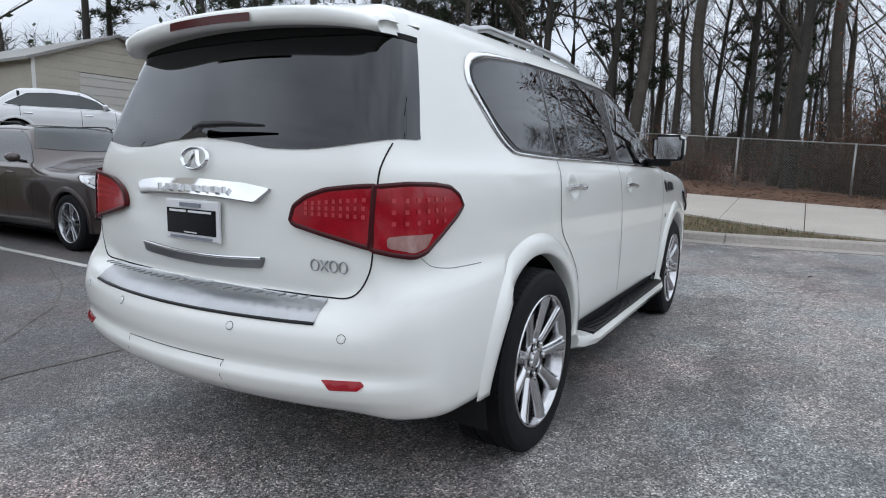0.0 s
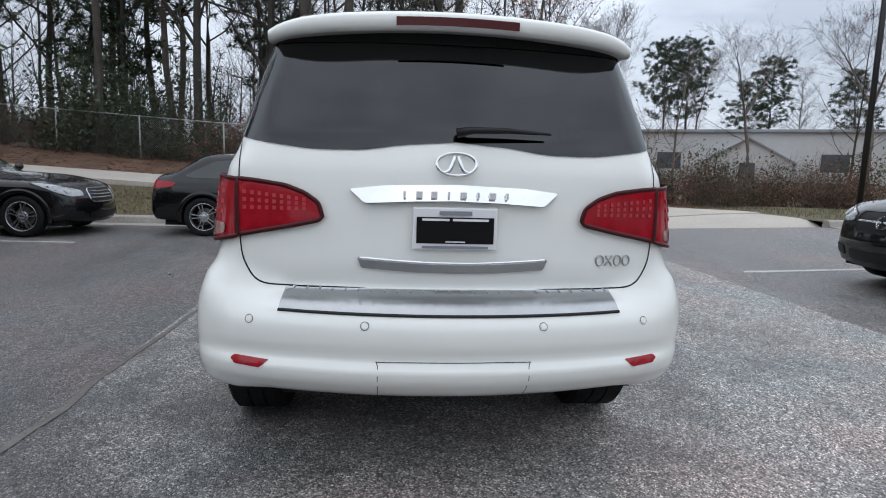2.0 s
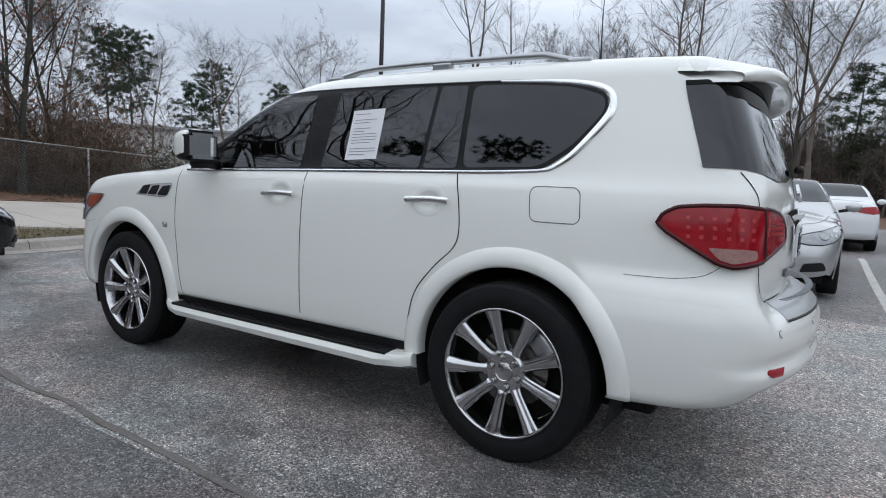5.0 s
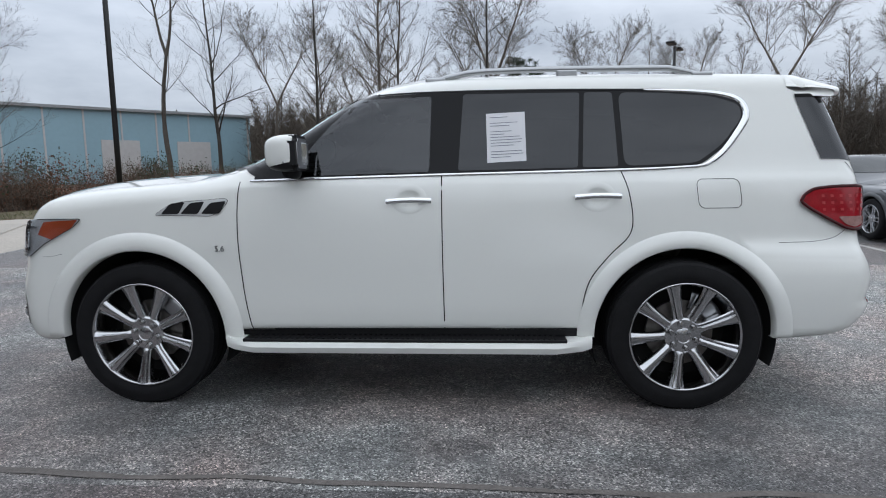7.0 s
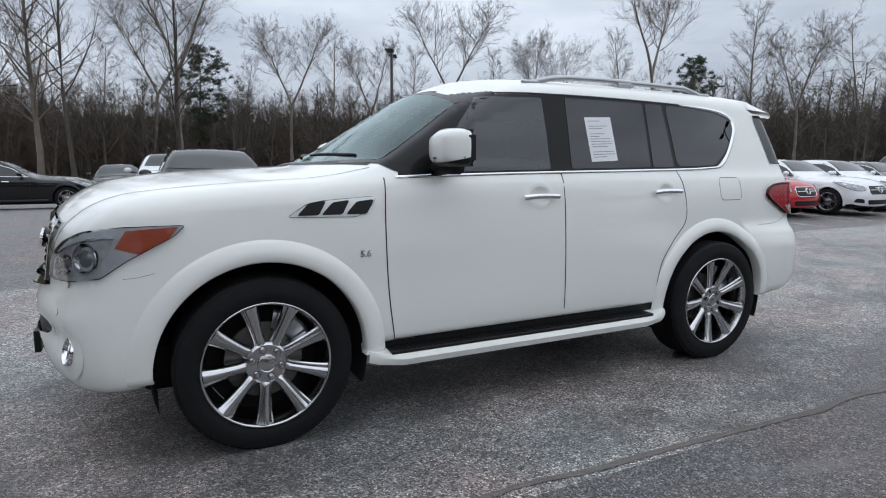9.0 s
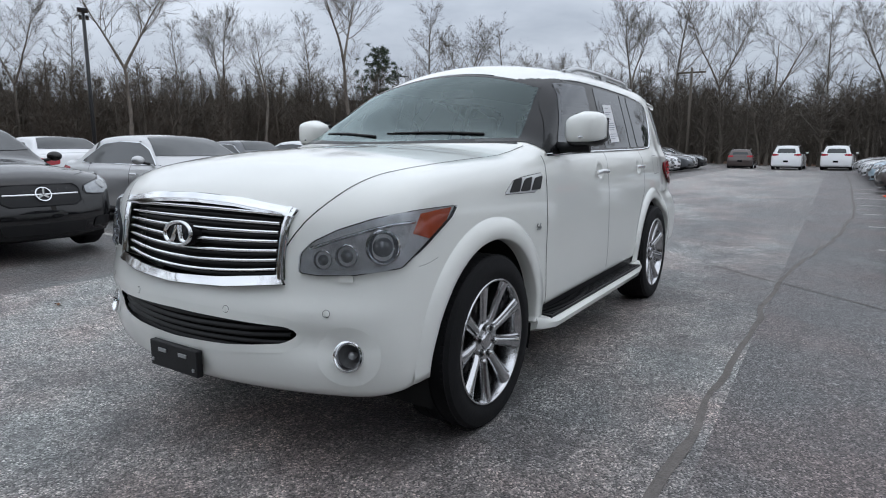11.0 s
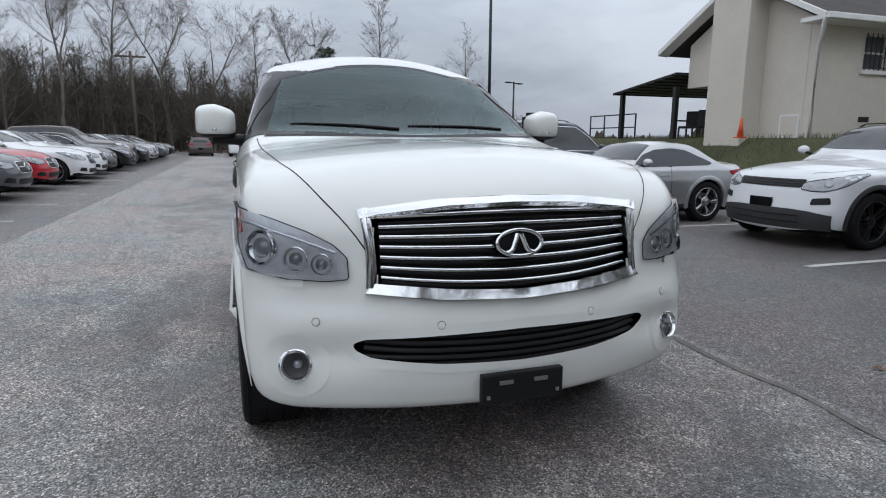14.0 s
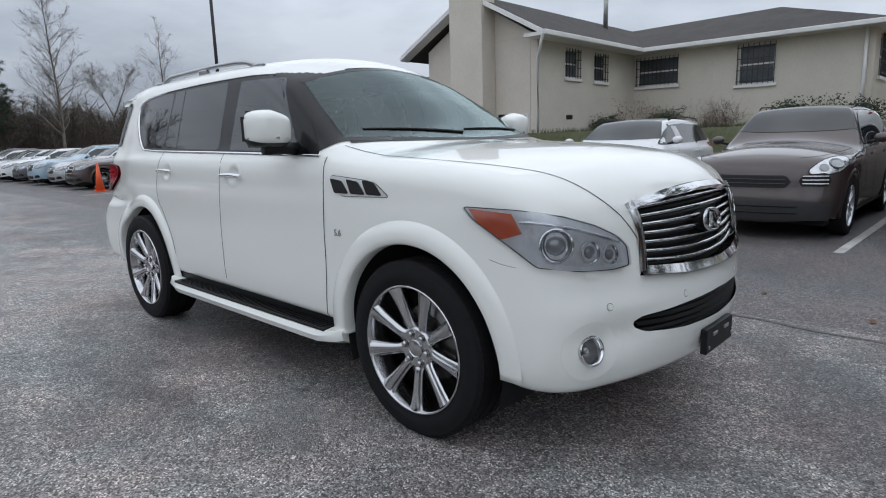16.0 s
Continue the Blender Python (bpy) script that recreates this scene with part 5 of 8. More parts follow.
# ---- the ground ----
def asphalt(name, dry, damp, edge0, edge1, seed, gloss=0.45, drift=0.0):
    """Aggregate speckle with painted glints, damp patches, pale scuffs and rusty flecks."""
    m = bpy.data.materials.new(name)
    m.use_nodes = True
    n, l = m.node_tree.nodes, m.node_tree.links
    b = n["Principled BSDF"]
    tc = n.new("ShaderNodeTexCoord")

    def noise(scale, detail=4.0, rough=0.55, stretch=None, off=0.0):
        t = n.new("ShaderNodeTexNoise")
        t.inputs["Scale"].default_value, t.inputs["Detail"].default_value, t.inputs["Roughness"].default_value = scale, detail, rough
        mp = n.new("ShaderNodeMapping")
        mp.inputs["Location"].default_value = (off + seed, off * 1.7, 0)
        mp.inputs["Scale"].default_value = stretch or (1, 1, 1)
        l.new(tc.outputs["Object"], mp.inputs["Vector"])
        l.new(mp.outputs["Vector"], t.inputs["Vector"])
        return t.outputs["Fac"]

    def ramp(src, p0, p1, c0, c1, extra=None):
        r = n.new("ShaderNodeValToRGB")
        r.color_ramp.elements[0].position, r.color_ramp.elements[1].position = p0, p1
        r.color_ramp.elements[0].color, r.color_ramp.elements[1].color = (*c0, 1), (*c1, 1)
        if extra:
            r.color_ramp.elements.new(extra[0]).color = (*extra[1], 1)
        l.new(src, r.inputs["Fac"])
        return r.outputs["Color"]

    def mix(fac, a, c, mode="MIX"):
        x = n.new("ShaderNodeMix")
        x.data_type, x.blend_type = "RGBA", mode
        if hasattr(fac, "default_value") or hasattr(fac, "links"):
            l.new(fac, x.inputs["Factor"])
        else:
            x.inputs["Factor"].default_value = fac
        l.new(a, x.inputs["A"])
        l.new(c, x.inputs["B"])
        return x.outputs["Result"]
    big = noise(0.42, 6.0, 0.62, (1.0, 0.55, 1.0))
    mid = noise(2.2, 6.0, 0.7, (1.0, 0.8, 1.0), 3.1)
    both = n.new("ShaderNodeMath")
    both.operation = "MULTIPLY_ADD"
    both.inputs[1].default_value = 0.6
    half = n.new("ShaderNodeMath")
    half.operation = "MULTIPLY"
    half.inputs[1].default_value = 0.4
    l.new(mid, half.inputs[0])
    l.new(big, both.inputs[0])
    # the mix leans to the dry, paler tone towards the east
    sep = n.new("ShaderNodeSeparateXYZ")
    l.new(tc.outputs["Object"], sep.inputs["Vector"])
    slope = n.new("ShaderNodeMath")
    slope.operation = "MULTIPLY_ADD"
    slope.inputs[1].default_value = drift
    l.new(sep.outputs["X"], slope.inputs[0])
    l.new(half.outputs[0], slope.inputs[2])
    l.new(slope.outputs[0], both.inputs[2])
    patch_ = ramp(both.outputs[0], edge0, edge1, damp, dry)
    # stones of the mix, each its own grey; palest ones paint wet glints
    vo = n.new("ShaderNodeTexVoronoi")
    vo.inputs["Scale"].default_value = 132
    l.new(tc.outputs["Object"], vo.inputs["Vector"])
    stone = ramp(vo.outputs["Color"], 0.22, 0.72, (0.22, 0.22, 0.22), (1.20, 1.19, 1.18), (0.90, (2.7, 2.65, 2.6)))
    vo2 = n.new("ShaderNodeTexVoronoi")
    vo2.inputs["Scale"].default_value = 30
    l.new(tc.outputs["Object"], vo2.inputs["Vector"])
    stone2 = ramp(vo2.outputs["Color"], 0.2, 0.9, (0.8, 0.8, 0.8), (1.2, 1.2, 1.2))
    col = mix(1.0, mix(1.0, patch_, stone, "MULTIPLY"), stone2, "MULTIPLY")
    scuff = ramp(noise(1.1, 9.0, 0.75, (1.0, 0.35, 1.0), 7.7), 0.55, 0.66, (0, 0, 0), (0.6, 0.6, 0.6))
    pale = n.new("ShaderNodeRGB")
    pale.outputs[0].default_value = (0.235, 0.225, 0.215, 1)
    col = mix(scuff, col, pale.outputs[0])
    rust = ramp(noise(2.6, 4.0, 0.6, None, 13.0), 0.70, 0.80, (0, 0, 0), (0.35, 0.35, 0.35))
    rc = n.new("ShaderNodeRGB")
    rc.outputs[0].default_value = (0.17, 0.10, 0.08, 1)
    col = mix(rust, col, rc.outputs[0])
    hue = ramp(noise(0.9, 3.0, 0.6, None, 23.0), 0.40, 0.66, (0.93, 1.0, 1.03), (1.10, 0.98, 0.97))
    col = mix(1.0, col, hue, "MULTIPLY")
    l.new(col, b.inputs["Base Color"])
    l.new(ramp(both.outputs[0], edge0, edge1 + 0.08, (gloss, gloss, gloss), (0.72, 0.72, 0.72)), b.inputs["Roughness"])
    bp = n.new("ShaderNodeBump")
    bp.inputs["Strength"].default_value, bp.inputs["Distance"].default_value = 0.9, 0.008
    l.new(vo.outputs["Distance"], bp.inputs["Height"])
    bp.invert = True
    l.new(bp.outputs["Normal"], b.inputs["Normal"])
    b.inputs["Specular IOR Level"].default_value = 0.7
    return m


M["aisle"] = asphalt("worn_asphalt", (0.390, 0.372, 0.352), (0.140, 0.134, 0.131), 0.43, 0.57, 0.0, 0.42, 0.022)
M["stall"] = asphalt("newer_asphalt", (0.190, 0.176, 0.171), (0.100, 0.092, 0.092), 0.38, 0.62, 31.0, 0.38)
M["stall_east"] = asphalt("older_asphalt", (0.275, 0.260, 0.248), (0.135, 0.127, 0.125), 0.38, 0.62, 47.0, 0.40)
M["joint"] = material("paving_joint", (0.148, 0.134, 0.124), 0.85, vary=0.35, scale=6, fine=70, bump=0.5, bump_scale=90)
M["line"] = material("worn_line_paint", (0.50, 0.49, 0.46), 0.7, vary=0.35, scale=5, fine=60, bump=0.2, bump_scale=150)
M["concrete"] = material("pale_concrete", (0.46, 0.42, 0.37), 0.85, vary=0.16, scale=0.8, fine=22, bump=0.2, bump_scale=60)
M["kerb"] = material("kerb_concrete", (0.34, 0.31, 0.28), 0.85, vary=0.25, scale=1.4, fine=18, bump=0.25, bump_scale=50)
M["soil"] = material("leaf_litter", (0.15, 0.085, 0.055), 0.95, vary=0.5, scale=1.2, fine=26, bump=0.9, bump_scale=30)
M["turf"] = material("winter_turf", (0.115, 0.096, 0.052), 0.95, vary=0.45, scale=1.0, fine=24, bump=0.8, bump_scale=40)
M["grass"] = material("grass_blades", (0.125, 0.125, 0.055), 0.9, vary=0.4, scale=3)
M["bank_green"] = material("ground_ivy", (0.070, 0.076, 0.034), 0.95, vary=0.55, scale=0.9, fine=20, bump=0.9, bump_scale=30)
M["leaf"] = material("fallen_leaves", (0.21, 0.115, 0.065), 0.9, vary=0.5, scale=5)


def lot_z(x):
    """The lot rises gently to the east and falls away again at its far side."""
    return 0.028 * max(0.0, min(x, 9.0) - 1.4) - 0.035 * max(0.0, min(x, 20.0) - 14.0)


KERB_Y = 9.0


def fence_y(x):
    x = max(-25.0, min(x, 30.0))
    return 17.7 - 0.13 * (x - 4) if x < 4 else 17.7 - 0.02 * (x - 4)


def fence_z(x):
    return 0.50 + 0.058 * (4 - max(-16.0, min(x, 9.0)))


def bank(x, y):
    """Height of the land: the lot, the bank to the north, the rise to the house in the west, and woods beyond."""
    z = lot_z(x) - 0.05
    if y > KERB_Y:
        t = min(1.0, (y - KERB_Y) / (fence_y(x) - KERB_Y))
        z0 = lot_z(x) + 0.11
        zf = fence_z(x)
        z = z0 + (zf - z0) * t + min(30.0, max(0.0, y - fence_y(x))) * 0.02
    if x < -10.4:
        up = 1.42 * min(1.0, (-10.4 - x) / 1.5)
        up = up if y < 9 else up * max(0.0, 1 - (y - 9) / 6)
        z = max(z, up) if y > KERB_Y else up
    return z


def sheet(name, xs, ys, zf, mat, label, category, kind="structure"):
    verts = [(x, y, zf(x, y)) for y in ys for x in xs]
    nx = len(xs)
    faces = [(j * nx + i, j * nx + i + 1, (j + 1) * nx + i + 1, (j + 1) * nx + i) for j in range(len(ys) - 1) for i in range(nx - 1)]
    return tagged(ob_from(name, verts, faces, mat), label, category, kind=kind)


def spread(lo, hi, step, far, n):
    a = list(np.arange(lo, hi + step / 2, step))
    q = [far * (k / n) ** 2 for k in range(1, n + 1)]
    return [lo - v for v in q[::-1]] + a + [hi + v for v in q]


random.seed(5)
land = sheet("ground", spread(-30, 30, 1.0, 420, 10), spread(-60, 44, 1.0, 420, 10), lambda x, y: bank(x, y) + (0.10 * noise.noise((x * 0.4, y * 0.4, 0)) if (y > fence_y(x) or x < -12) else 0) - (0.06 if y <= KERB_Y else 0), M["soil"], "brown leaf-strewn ground under the trees", "ground")
lot_ys = list(np.arange(-58, 9.01, 1.0))
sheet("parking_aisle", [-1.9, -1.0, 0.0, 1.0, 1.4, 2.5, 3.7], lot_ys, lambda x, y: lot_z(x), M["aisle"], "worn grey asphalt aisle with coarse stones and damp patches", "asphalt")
sheet("parking_bays_west", [-10.5, -8.0, -5.0, -1.9], lot_ys, lambda x, y: lot_z(x), M["stall"], "darker newer asphalt of the parking bays", "asphalt")
sheet("parking_bays_east", [3.7, 5.0, 7.0, 9.0, 14.0, 20.0, 30.0], lot_ys, lambda x, y: lot_z(x), M["stall_east"], "weathered asphalt of the parking bays", "asphalt")
# the apron that leads up to the path
sheet("driveway_apron", list(np.arange(3.4, 9.5, 1.0)), [8.98, 9.6, 10.4, 11.2, 12.2], lambda x, y: bank(x, y) + 0.03 - 0.11 * max(0, 1 - (y - 9) / 0.7), M["concrete"], "pale concrete apron sloping up from the lot", "concrete")


def ribbon(name, pts, width, zf, mat, label, category, wobble=0.0, lift=0.004):
    p = rounded(pts, 14, False)
    verts, faces = [], []
    for i, q in enumerate(p):
        d = p[min(i + 1, len(p) - 1)] - p[max(i - 1, 0)]
        d = d / np.linalg.norm(d)
        o = noise.noise((q[0] * 2.1, q[1] * 2.1, 0.3)) * wobble
        w = width * (1 + 0.6 * noise.noise((q[0] * 3, q[1] * 3, 5)) * (wobble > 0))
        for s in (-0.5, 0.5):
            x, y = q[0] - d[1] * (s * w + o), q[1] + d[0] * (s * w + o)
            verts.append((x, y, zf(x, y) + lift))
    faces = [(2 * i, 2 * i + 1, 2 * i + 3, 2 * i + 2) for i in range(len(p) - 1)]
    return tagged(ob_from(name, verts, faces, mat), label, category, kind="structure")


flat = lambda x, y: lot_z(x)
ribbon("paving_joint", [(-1.45, 8.9), (-1.6, 6.9), (-1.78, 4.5), (-1.83, 2.7), (-1.87, 0.5), (-1.9, -1.0), (-2.15, -3.5), (-2.4, -5.5), (-2.6, -8), (-2.75, -11), (-2.8, -16), (-2.9, -24), (-2.9, -40)], 0.04, flat, M["joint"], "raised weathered seam between two asphalt strips", "seam", 0.05)
ribbon("asphalt_crack", [(-5.2, 0.9), (-3.6, 0.2), (-2.4, -0.9), (-1.2, -1.9)], 0.018, flat, M["joint"], "thin crack in the asphalt", "crack", 0.05)
for y_ in (1.2, 3.72, 6.15):
    ribbon("bay_line", [(-4.85, y_), (-7.0, y_ + 0.03), (-9.9, y_ + 0.05)], 0.10, flat, M["line"], "worn white parking line", "line")
for y_ in (-1.9, -4.35, -7.35, -9.9, -12.4, -15.0, -17.6, -20.2, -22.8, -25.4):
    ribbon("bay_line", [(-2.88, y_), (-5.0, y_ + 0.1), (-8.0, y_ + 0.2)], 0.10, flat, M["line"], "worn white parking line", "line")
for y_ in (3.85, 0.98, -1.85, -4.75, -7.2, -9.6, -12.0, -14.4):
    ribbon("bay_line", [(4.25, y_), (6.5, y_ + 0.06), (9.8, y_ + 0.1)], 0.10, flat, M["line"], "worn white parking line", "line")


def kerb_run(x0, x1):
    n_ = max(1, int(round((x1 - x0) / 2.4)))
    top = thing("kerb", "weathered concrete kerb along the lot", "kerb", kind="structure")
    for i in range(n_):
        a, b = x0 + (x1 - x0) * i / n_ + 0.006, x0 + (x1 - x0) * (i + 1) / n_ - 0.006
        bm = bmesh.new()
        za, zb = lot_z(a), lot_z(b)
        pr = [(8.62, 0.008), (8.92, 0.022), (8.97, 0.13), (9.02, 0.155), (9.16, 0.16), (9.17, -0.1), (8.62, -0.1)]
        ra = [bm.verts.new((a, y, z + za)) for y, z in pr]
        rb = [bm.verts.new((b, y, z + zb)) for y, z in pr]
        for q in range(len(pr)):
            q2 = (q + 1) % len(pr)
            bm.faces.new((ra[q], ra[q2], rb[q2], rb[q]))
        bm.faces.new(ra)
        bm.faces.new(rb)
        part("kerb_stone", bm, M["kerb"], top)


kerb_run(-14.0, 3.3)
kerb_run(9.35, 30.0)
# the path that climbs west beside the fence; its slabs
near = curve((-16, 14.6), (-8, 13.4), (-4, 12.6), (-0.4, 11.3), (1.6, 10.2), (3.4, 9.25), (9.5, 11.6))
farp = curve((-16, 16.6), (-8, 15.6), (-4, 15.2), (0, 15.0), (3.4, 14.6), (9.5, 12.4))
path = thing("footpath", "pale concrete footpath with jointed slabs", "path", kind="structure")
xs_ = list(np.arange(-16, 9.6, 1.5))
for a, b in zip(xs_[:-1], xs_[1:]):
    bm = bmesh.new()
    up, dn = [], []
    for x in (a + 0.008, b - 0.008):
        for t in (0, 0.5, 1):
            y = float(near(x)) * (1 - t) + float(farp(x)) * t
            z = bank(x, y) + 0.05 + 0.10 * max(0, min(1, -x / 6)) * (1 - t)
            up.append(bm.verts.new((x, y, z)))
            dn.append(bm.verts.new((x, y, z - 0.32)))
    for t in (0, 1):
        bm.faces.new((up[t], up[t + 1], up[t + 4], up[t + 3]))
    for i, j in ((0, 3), (2, 5), (0, 1), (1, 2), (3, 4), (4, 5)):
        bm.faces.new((up[i], up[j], dn[j], dn[i]))
    part("slab", bm, M["concrete"], path)
# turf on the verge, on the bank in front of the house and beyond the apron
def turf(name, xs, ys, inside_, label, mat="turf"):
    verts, faces, idx = [], [], {}
    for j, y in enumerate(ys):
        for i, x in enumerate(xs):
            idx[(i, j)] = len(verts)
            verts.append((x, y, bank(x, y) + 0.015 + 0.02 * noise.noise((x * 1.3, y * 1.3, 2))))
    for j in range(len(ys) - 1):
        for i in range(len(xs) - 1):
            if inside_((xs[i] + xs[i + 1]) / 2, (ys[j] + ys[j + 1]) / 2):
                faces.append((idx[(i, j)], idx[(i + 1, j)], idx[(i + 1, j + 1)], idx[(i, j + 1)]))
    return tagged(ob_from(name, verts, faces, M[mat]), label, "grass", kind="structure")


turf("verge", list(np.arange(-14, 3.6, 0.4)), list(np.arange(9.1, 14.5, 0.3)), lambda x, y: y < float(near(x)) + 0.3 and x < 3.3, "thin winter grass on the verge")
turf("east_verge", list(np.arange(9.3, 34, 0.8)), list(np.arange(9.1, 16.5, 0.6)), lambda x, y: True, "thin winter grass behind the kerb")
turf("house_bank", list(np.arange(-24, -10.3, 0.4)), list(np.arange(-26, 4.5, 0.6)), lambda x, y: True, "patchy ivy and grass on the bank below the house", "bank_green")


def scatter(name, count, spot, size, mat, label, upright, category, seed):
    rnd = random.Random(seed)
    verts, faces = [], []
    while len(faces) < count:
        s = spot(rnd)
        if s is None:
            continue
        x, y = s
        z = bank(x, y) + 0.03
        a, h = rnd.uniform(0, 6.28), size * rnd.uniform(0.5, 1.4)
        k = len(verts)
        if upright:
            w = h * 0.07
            lx, ly = rnd.uniform(-0.5, 0.5) * h, rnd.uniform(-0.5, 0.5) * h
            verts += [(x - w * math.cos(a), y - w * math.sin(a), z - 0.02), (x + w * math.cos(a), y + w * math.sin(a), z - 0.02), (x + lx, y + ly, z + h)]
            faces.append((k, k + 1, k + 2))
        else:
            c, d = math.cos(a) * h, math.sin(a) * h
            t = rnd.uniform(-0.5, 0.5) * h
            verts += [(x - c, y - d, z), (x + d * 0.5, y - c * 0.5, z + 0.3 * h), (x + c, y + d, z + t * 0.5 + 0.01), (x - d * 0.5, y + c * 0.5, z + 0.25 * h)]
            faces.append((k, k + 1, k + 2, k + 3))
    return tagged(ob_from(name, verts, faces, mat, smooth=False), label, category, kind="stuff")


def on_verge(r):
    x, y = r.uniform(-11, 3.2), r.uniform(9.25, 13.5)
    return (x, y) if y < float(near(x)) else None


def by_fence(r):
    x = r.uniform(-14, 10)
    return (x, r.uniform(float(farp(x)), fence_y(x) + 2.5))


scatter("verge_grass", 6500, on_verge, 0.07, M["grass"], "short blades of winter grass", True, "grass", 1)
scatter("verge_leaves", 5200, on_verge, 0.035, M["leaf"], "dead leaves lying on the verge", False, "leaves", 2)
scatter("fence_leaves", 8000, by_fence, 0.05, M["leaf"], "brown leaves drifted along the fence", False, "leaves", 3)
scatter("bank_grass", 7000, lambda r: (r.uniform(-14, -10.5), r.uniform(-17, 2)), 0.10, M["bank_green"], "tufts of grass on the bank", True, "grass", 4)
scatter("east_grass", 5000, lambda r: (r.uniform(9.6, 26), r.uniform(9.3, 15)), 0.09, M["grass"], "rough grass behind the kerb", True, "grass", 6)
# a few loose leaves on the asphalt
rl = random.Random(9)
for x, y in ((-2.6, 3.6), (-2.2, 4.4), (1.8, -3.2), (-2.9, -1.2), (3.0, 3.2), (2.1, 5.9)):
    bm = bmesh.new()
    q = [bm.verts.new((0.05 * math.cos(a) * (1 if i % 2 else 0.55), 0.03 * math.sin(a) * (1 if i % 2 else 0.6), 0.004 + 0.008 * (i % 3))) for i, a in enumerate(np.linspace(0, 2 * math.pi, 9)[:-1])]
    bm.faces.new(q)
    lf_ = tagged(part("fallen_leaf", bm, M["leaf"]), "single dry brown leaf on the asphalt", "leaf", "loose leaves")
    lf_.matrix_basis = pose(x, y, lot_z(x) + 0.003, 0, 0, rl.uniform(0, 360))

# ---- chain-link fence ----
M["galv"] = material("galvanised_steel", (0.36, 0.36, 0.35), 0.45, 0.8, vary=0.2, scale=6)
M["wire"] = material("fence_wire", (0.22, 0.22, 0.21), 0.5, 0.6)
fence = thing("chain_link_fence", "galvanised chain-link fence with round posts and top rail", "fence")
px = [9.2, 6.1, 3.05, 0.05, -3.0, -6.0, -9.0, -12.0, -15.0, -18.0]
tops = []
for x in px:
    y, z = fence_y(x), fence_z(x)
    tube_ob("post", [(x, y, z - 0.3), (x, y, z + 1.52)], 0.03, M["galv"], fence, 8)
    tops.append((x, y, z + 1.50))
for a, b in zip(tops[:-1], tops[1:]):
    tube_ob("top_rail", [a, b], 0.021, M["galv"], fence, 6)
wv, wf = [], []
for a, b in zip(tops[:-1], tops[1:]):
    L_ = math.hypot(a[0] - b[0], a[1] - b[1])
    n_ = int(L_ / 0.075)
    H_ = 1.44
    for d in (1, -1):
        for i in range(-int(H_ / 0.075), n_ + int(H_ / 0.075)):
            u0, u1 = i * 0.075, i * 0.075 + d * H_
            v0, v1 = 0.0, 1.0
            if d > 0:
                if u0 < 0: v0, u0 = -u0 / H_, 0
                if u1 > L_: v1, u1 = v1 - (u1 - L_) / H_, L_
            else:
                if u1 < 0: v1, u1 = v1 + u1 / H_, 0
                if u0 > L_: v0, u0 = (u0 - L_) / H_, L_
            if v1 - v0 < 0.02:
                continue
            p = []
            for u, v in ((u0, v0), (u1, v1)):
                t = u / L_
                p.append((a[0] + (b[0] - a[0]) * t, a[1] + (b[1] - a[1]) * t + d * 0.003, a[2] - 1.46 + (b[2] - a[2]) * t + v * H_))
            vv, ff = tube(p, 0.0028, 3, False)
            k = len(wv)
            wv += vv
            wf += [tuple(q + k for q in f_) for f_ in ff]
tagged(ob_from("wire_mesh", wv, wf, M["wire"], fence), kind="stuff")


# ---- lamp posts ----
M["pole"] = material("black_painted_steel", (0.012, 0.012, 0.013), 0.4, vary=0.2, scale=8)


def lamp_post(x, y, h, heads=2, turn=0.0, label="tall black lamp post with two flat heads", z=None, r=0.075):
    z = bank(x, y) if z is None else z
    t = thing("lamp_post", label, "lamp post", "lamp posts", at=pose(x, y, z, 0, 0, turn))
    tube_ob("pole", [(0, 0, -0.2), (0, 0, h * 0.5), (0, 0, h)], [r, r * 0.93, r * 0.8], M["pole"], t, 10)
    box("base_cover", -0.16, 0.16, -0.16, 0.16, -0.1, 0.12, M["pole"], t, 0.02)
    for s in ((-1, 1) if heads == 2 else (1,)):
        box("arm", s * 0.05, s * 0.42, -0.03, 0.03, h - 0.12, h - 0.06, M["pole"], t)
        box("lamp_head", s * 0.40, s * 0.95, -0.17, 0.17, h - 0.13, h - 0.05, M["pole"], t, 0.02)
    return t


lamp_post(11.9, 11.2, 9.8, z=0.15)
lamp_post(-10.2, -20.3, 10.5, turn=20)
lamp_post(21.2, -6.6, 6.1, turn=-28, z=0.2)
lamp_post(34.0, -42.5, 8.5, turn=40, z=0)
lamp_post(-18.6, -35.5, 5.6, turn=30, z=0.0)
up_ = thing("utility_pole", "weathered wooden utility pole with a crossarm", "pole", at=pose(9.2, -53.3, 0))
M["timber"] = material("weathered_timber", (0.10, 0.085, 0.07), 0.9, vary=0.3, scale=6)
tube_ob("pole", [(0, 0, -0.3), (0, 0, 8.7)], [0.15, 0.11], M["timber"], up_, 8)
box("crossarm", -1.2, 1.2, -0.06, 0.06, 8.2, 8.35, M["timber"], up_)

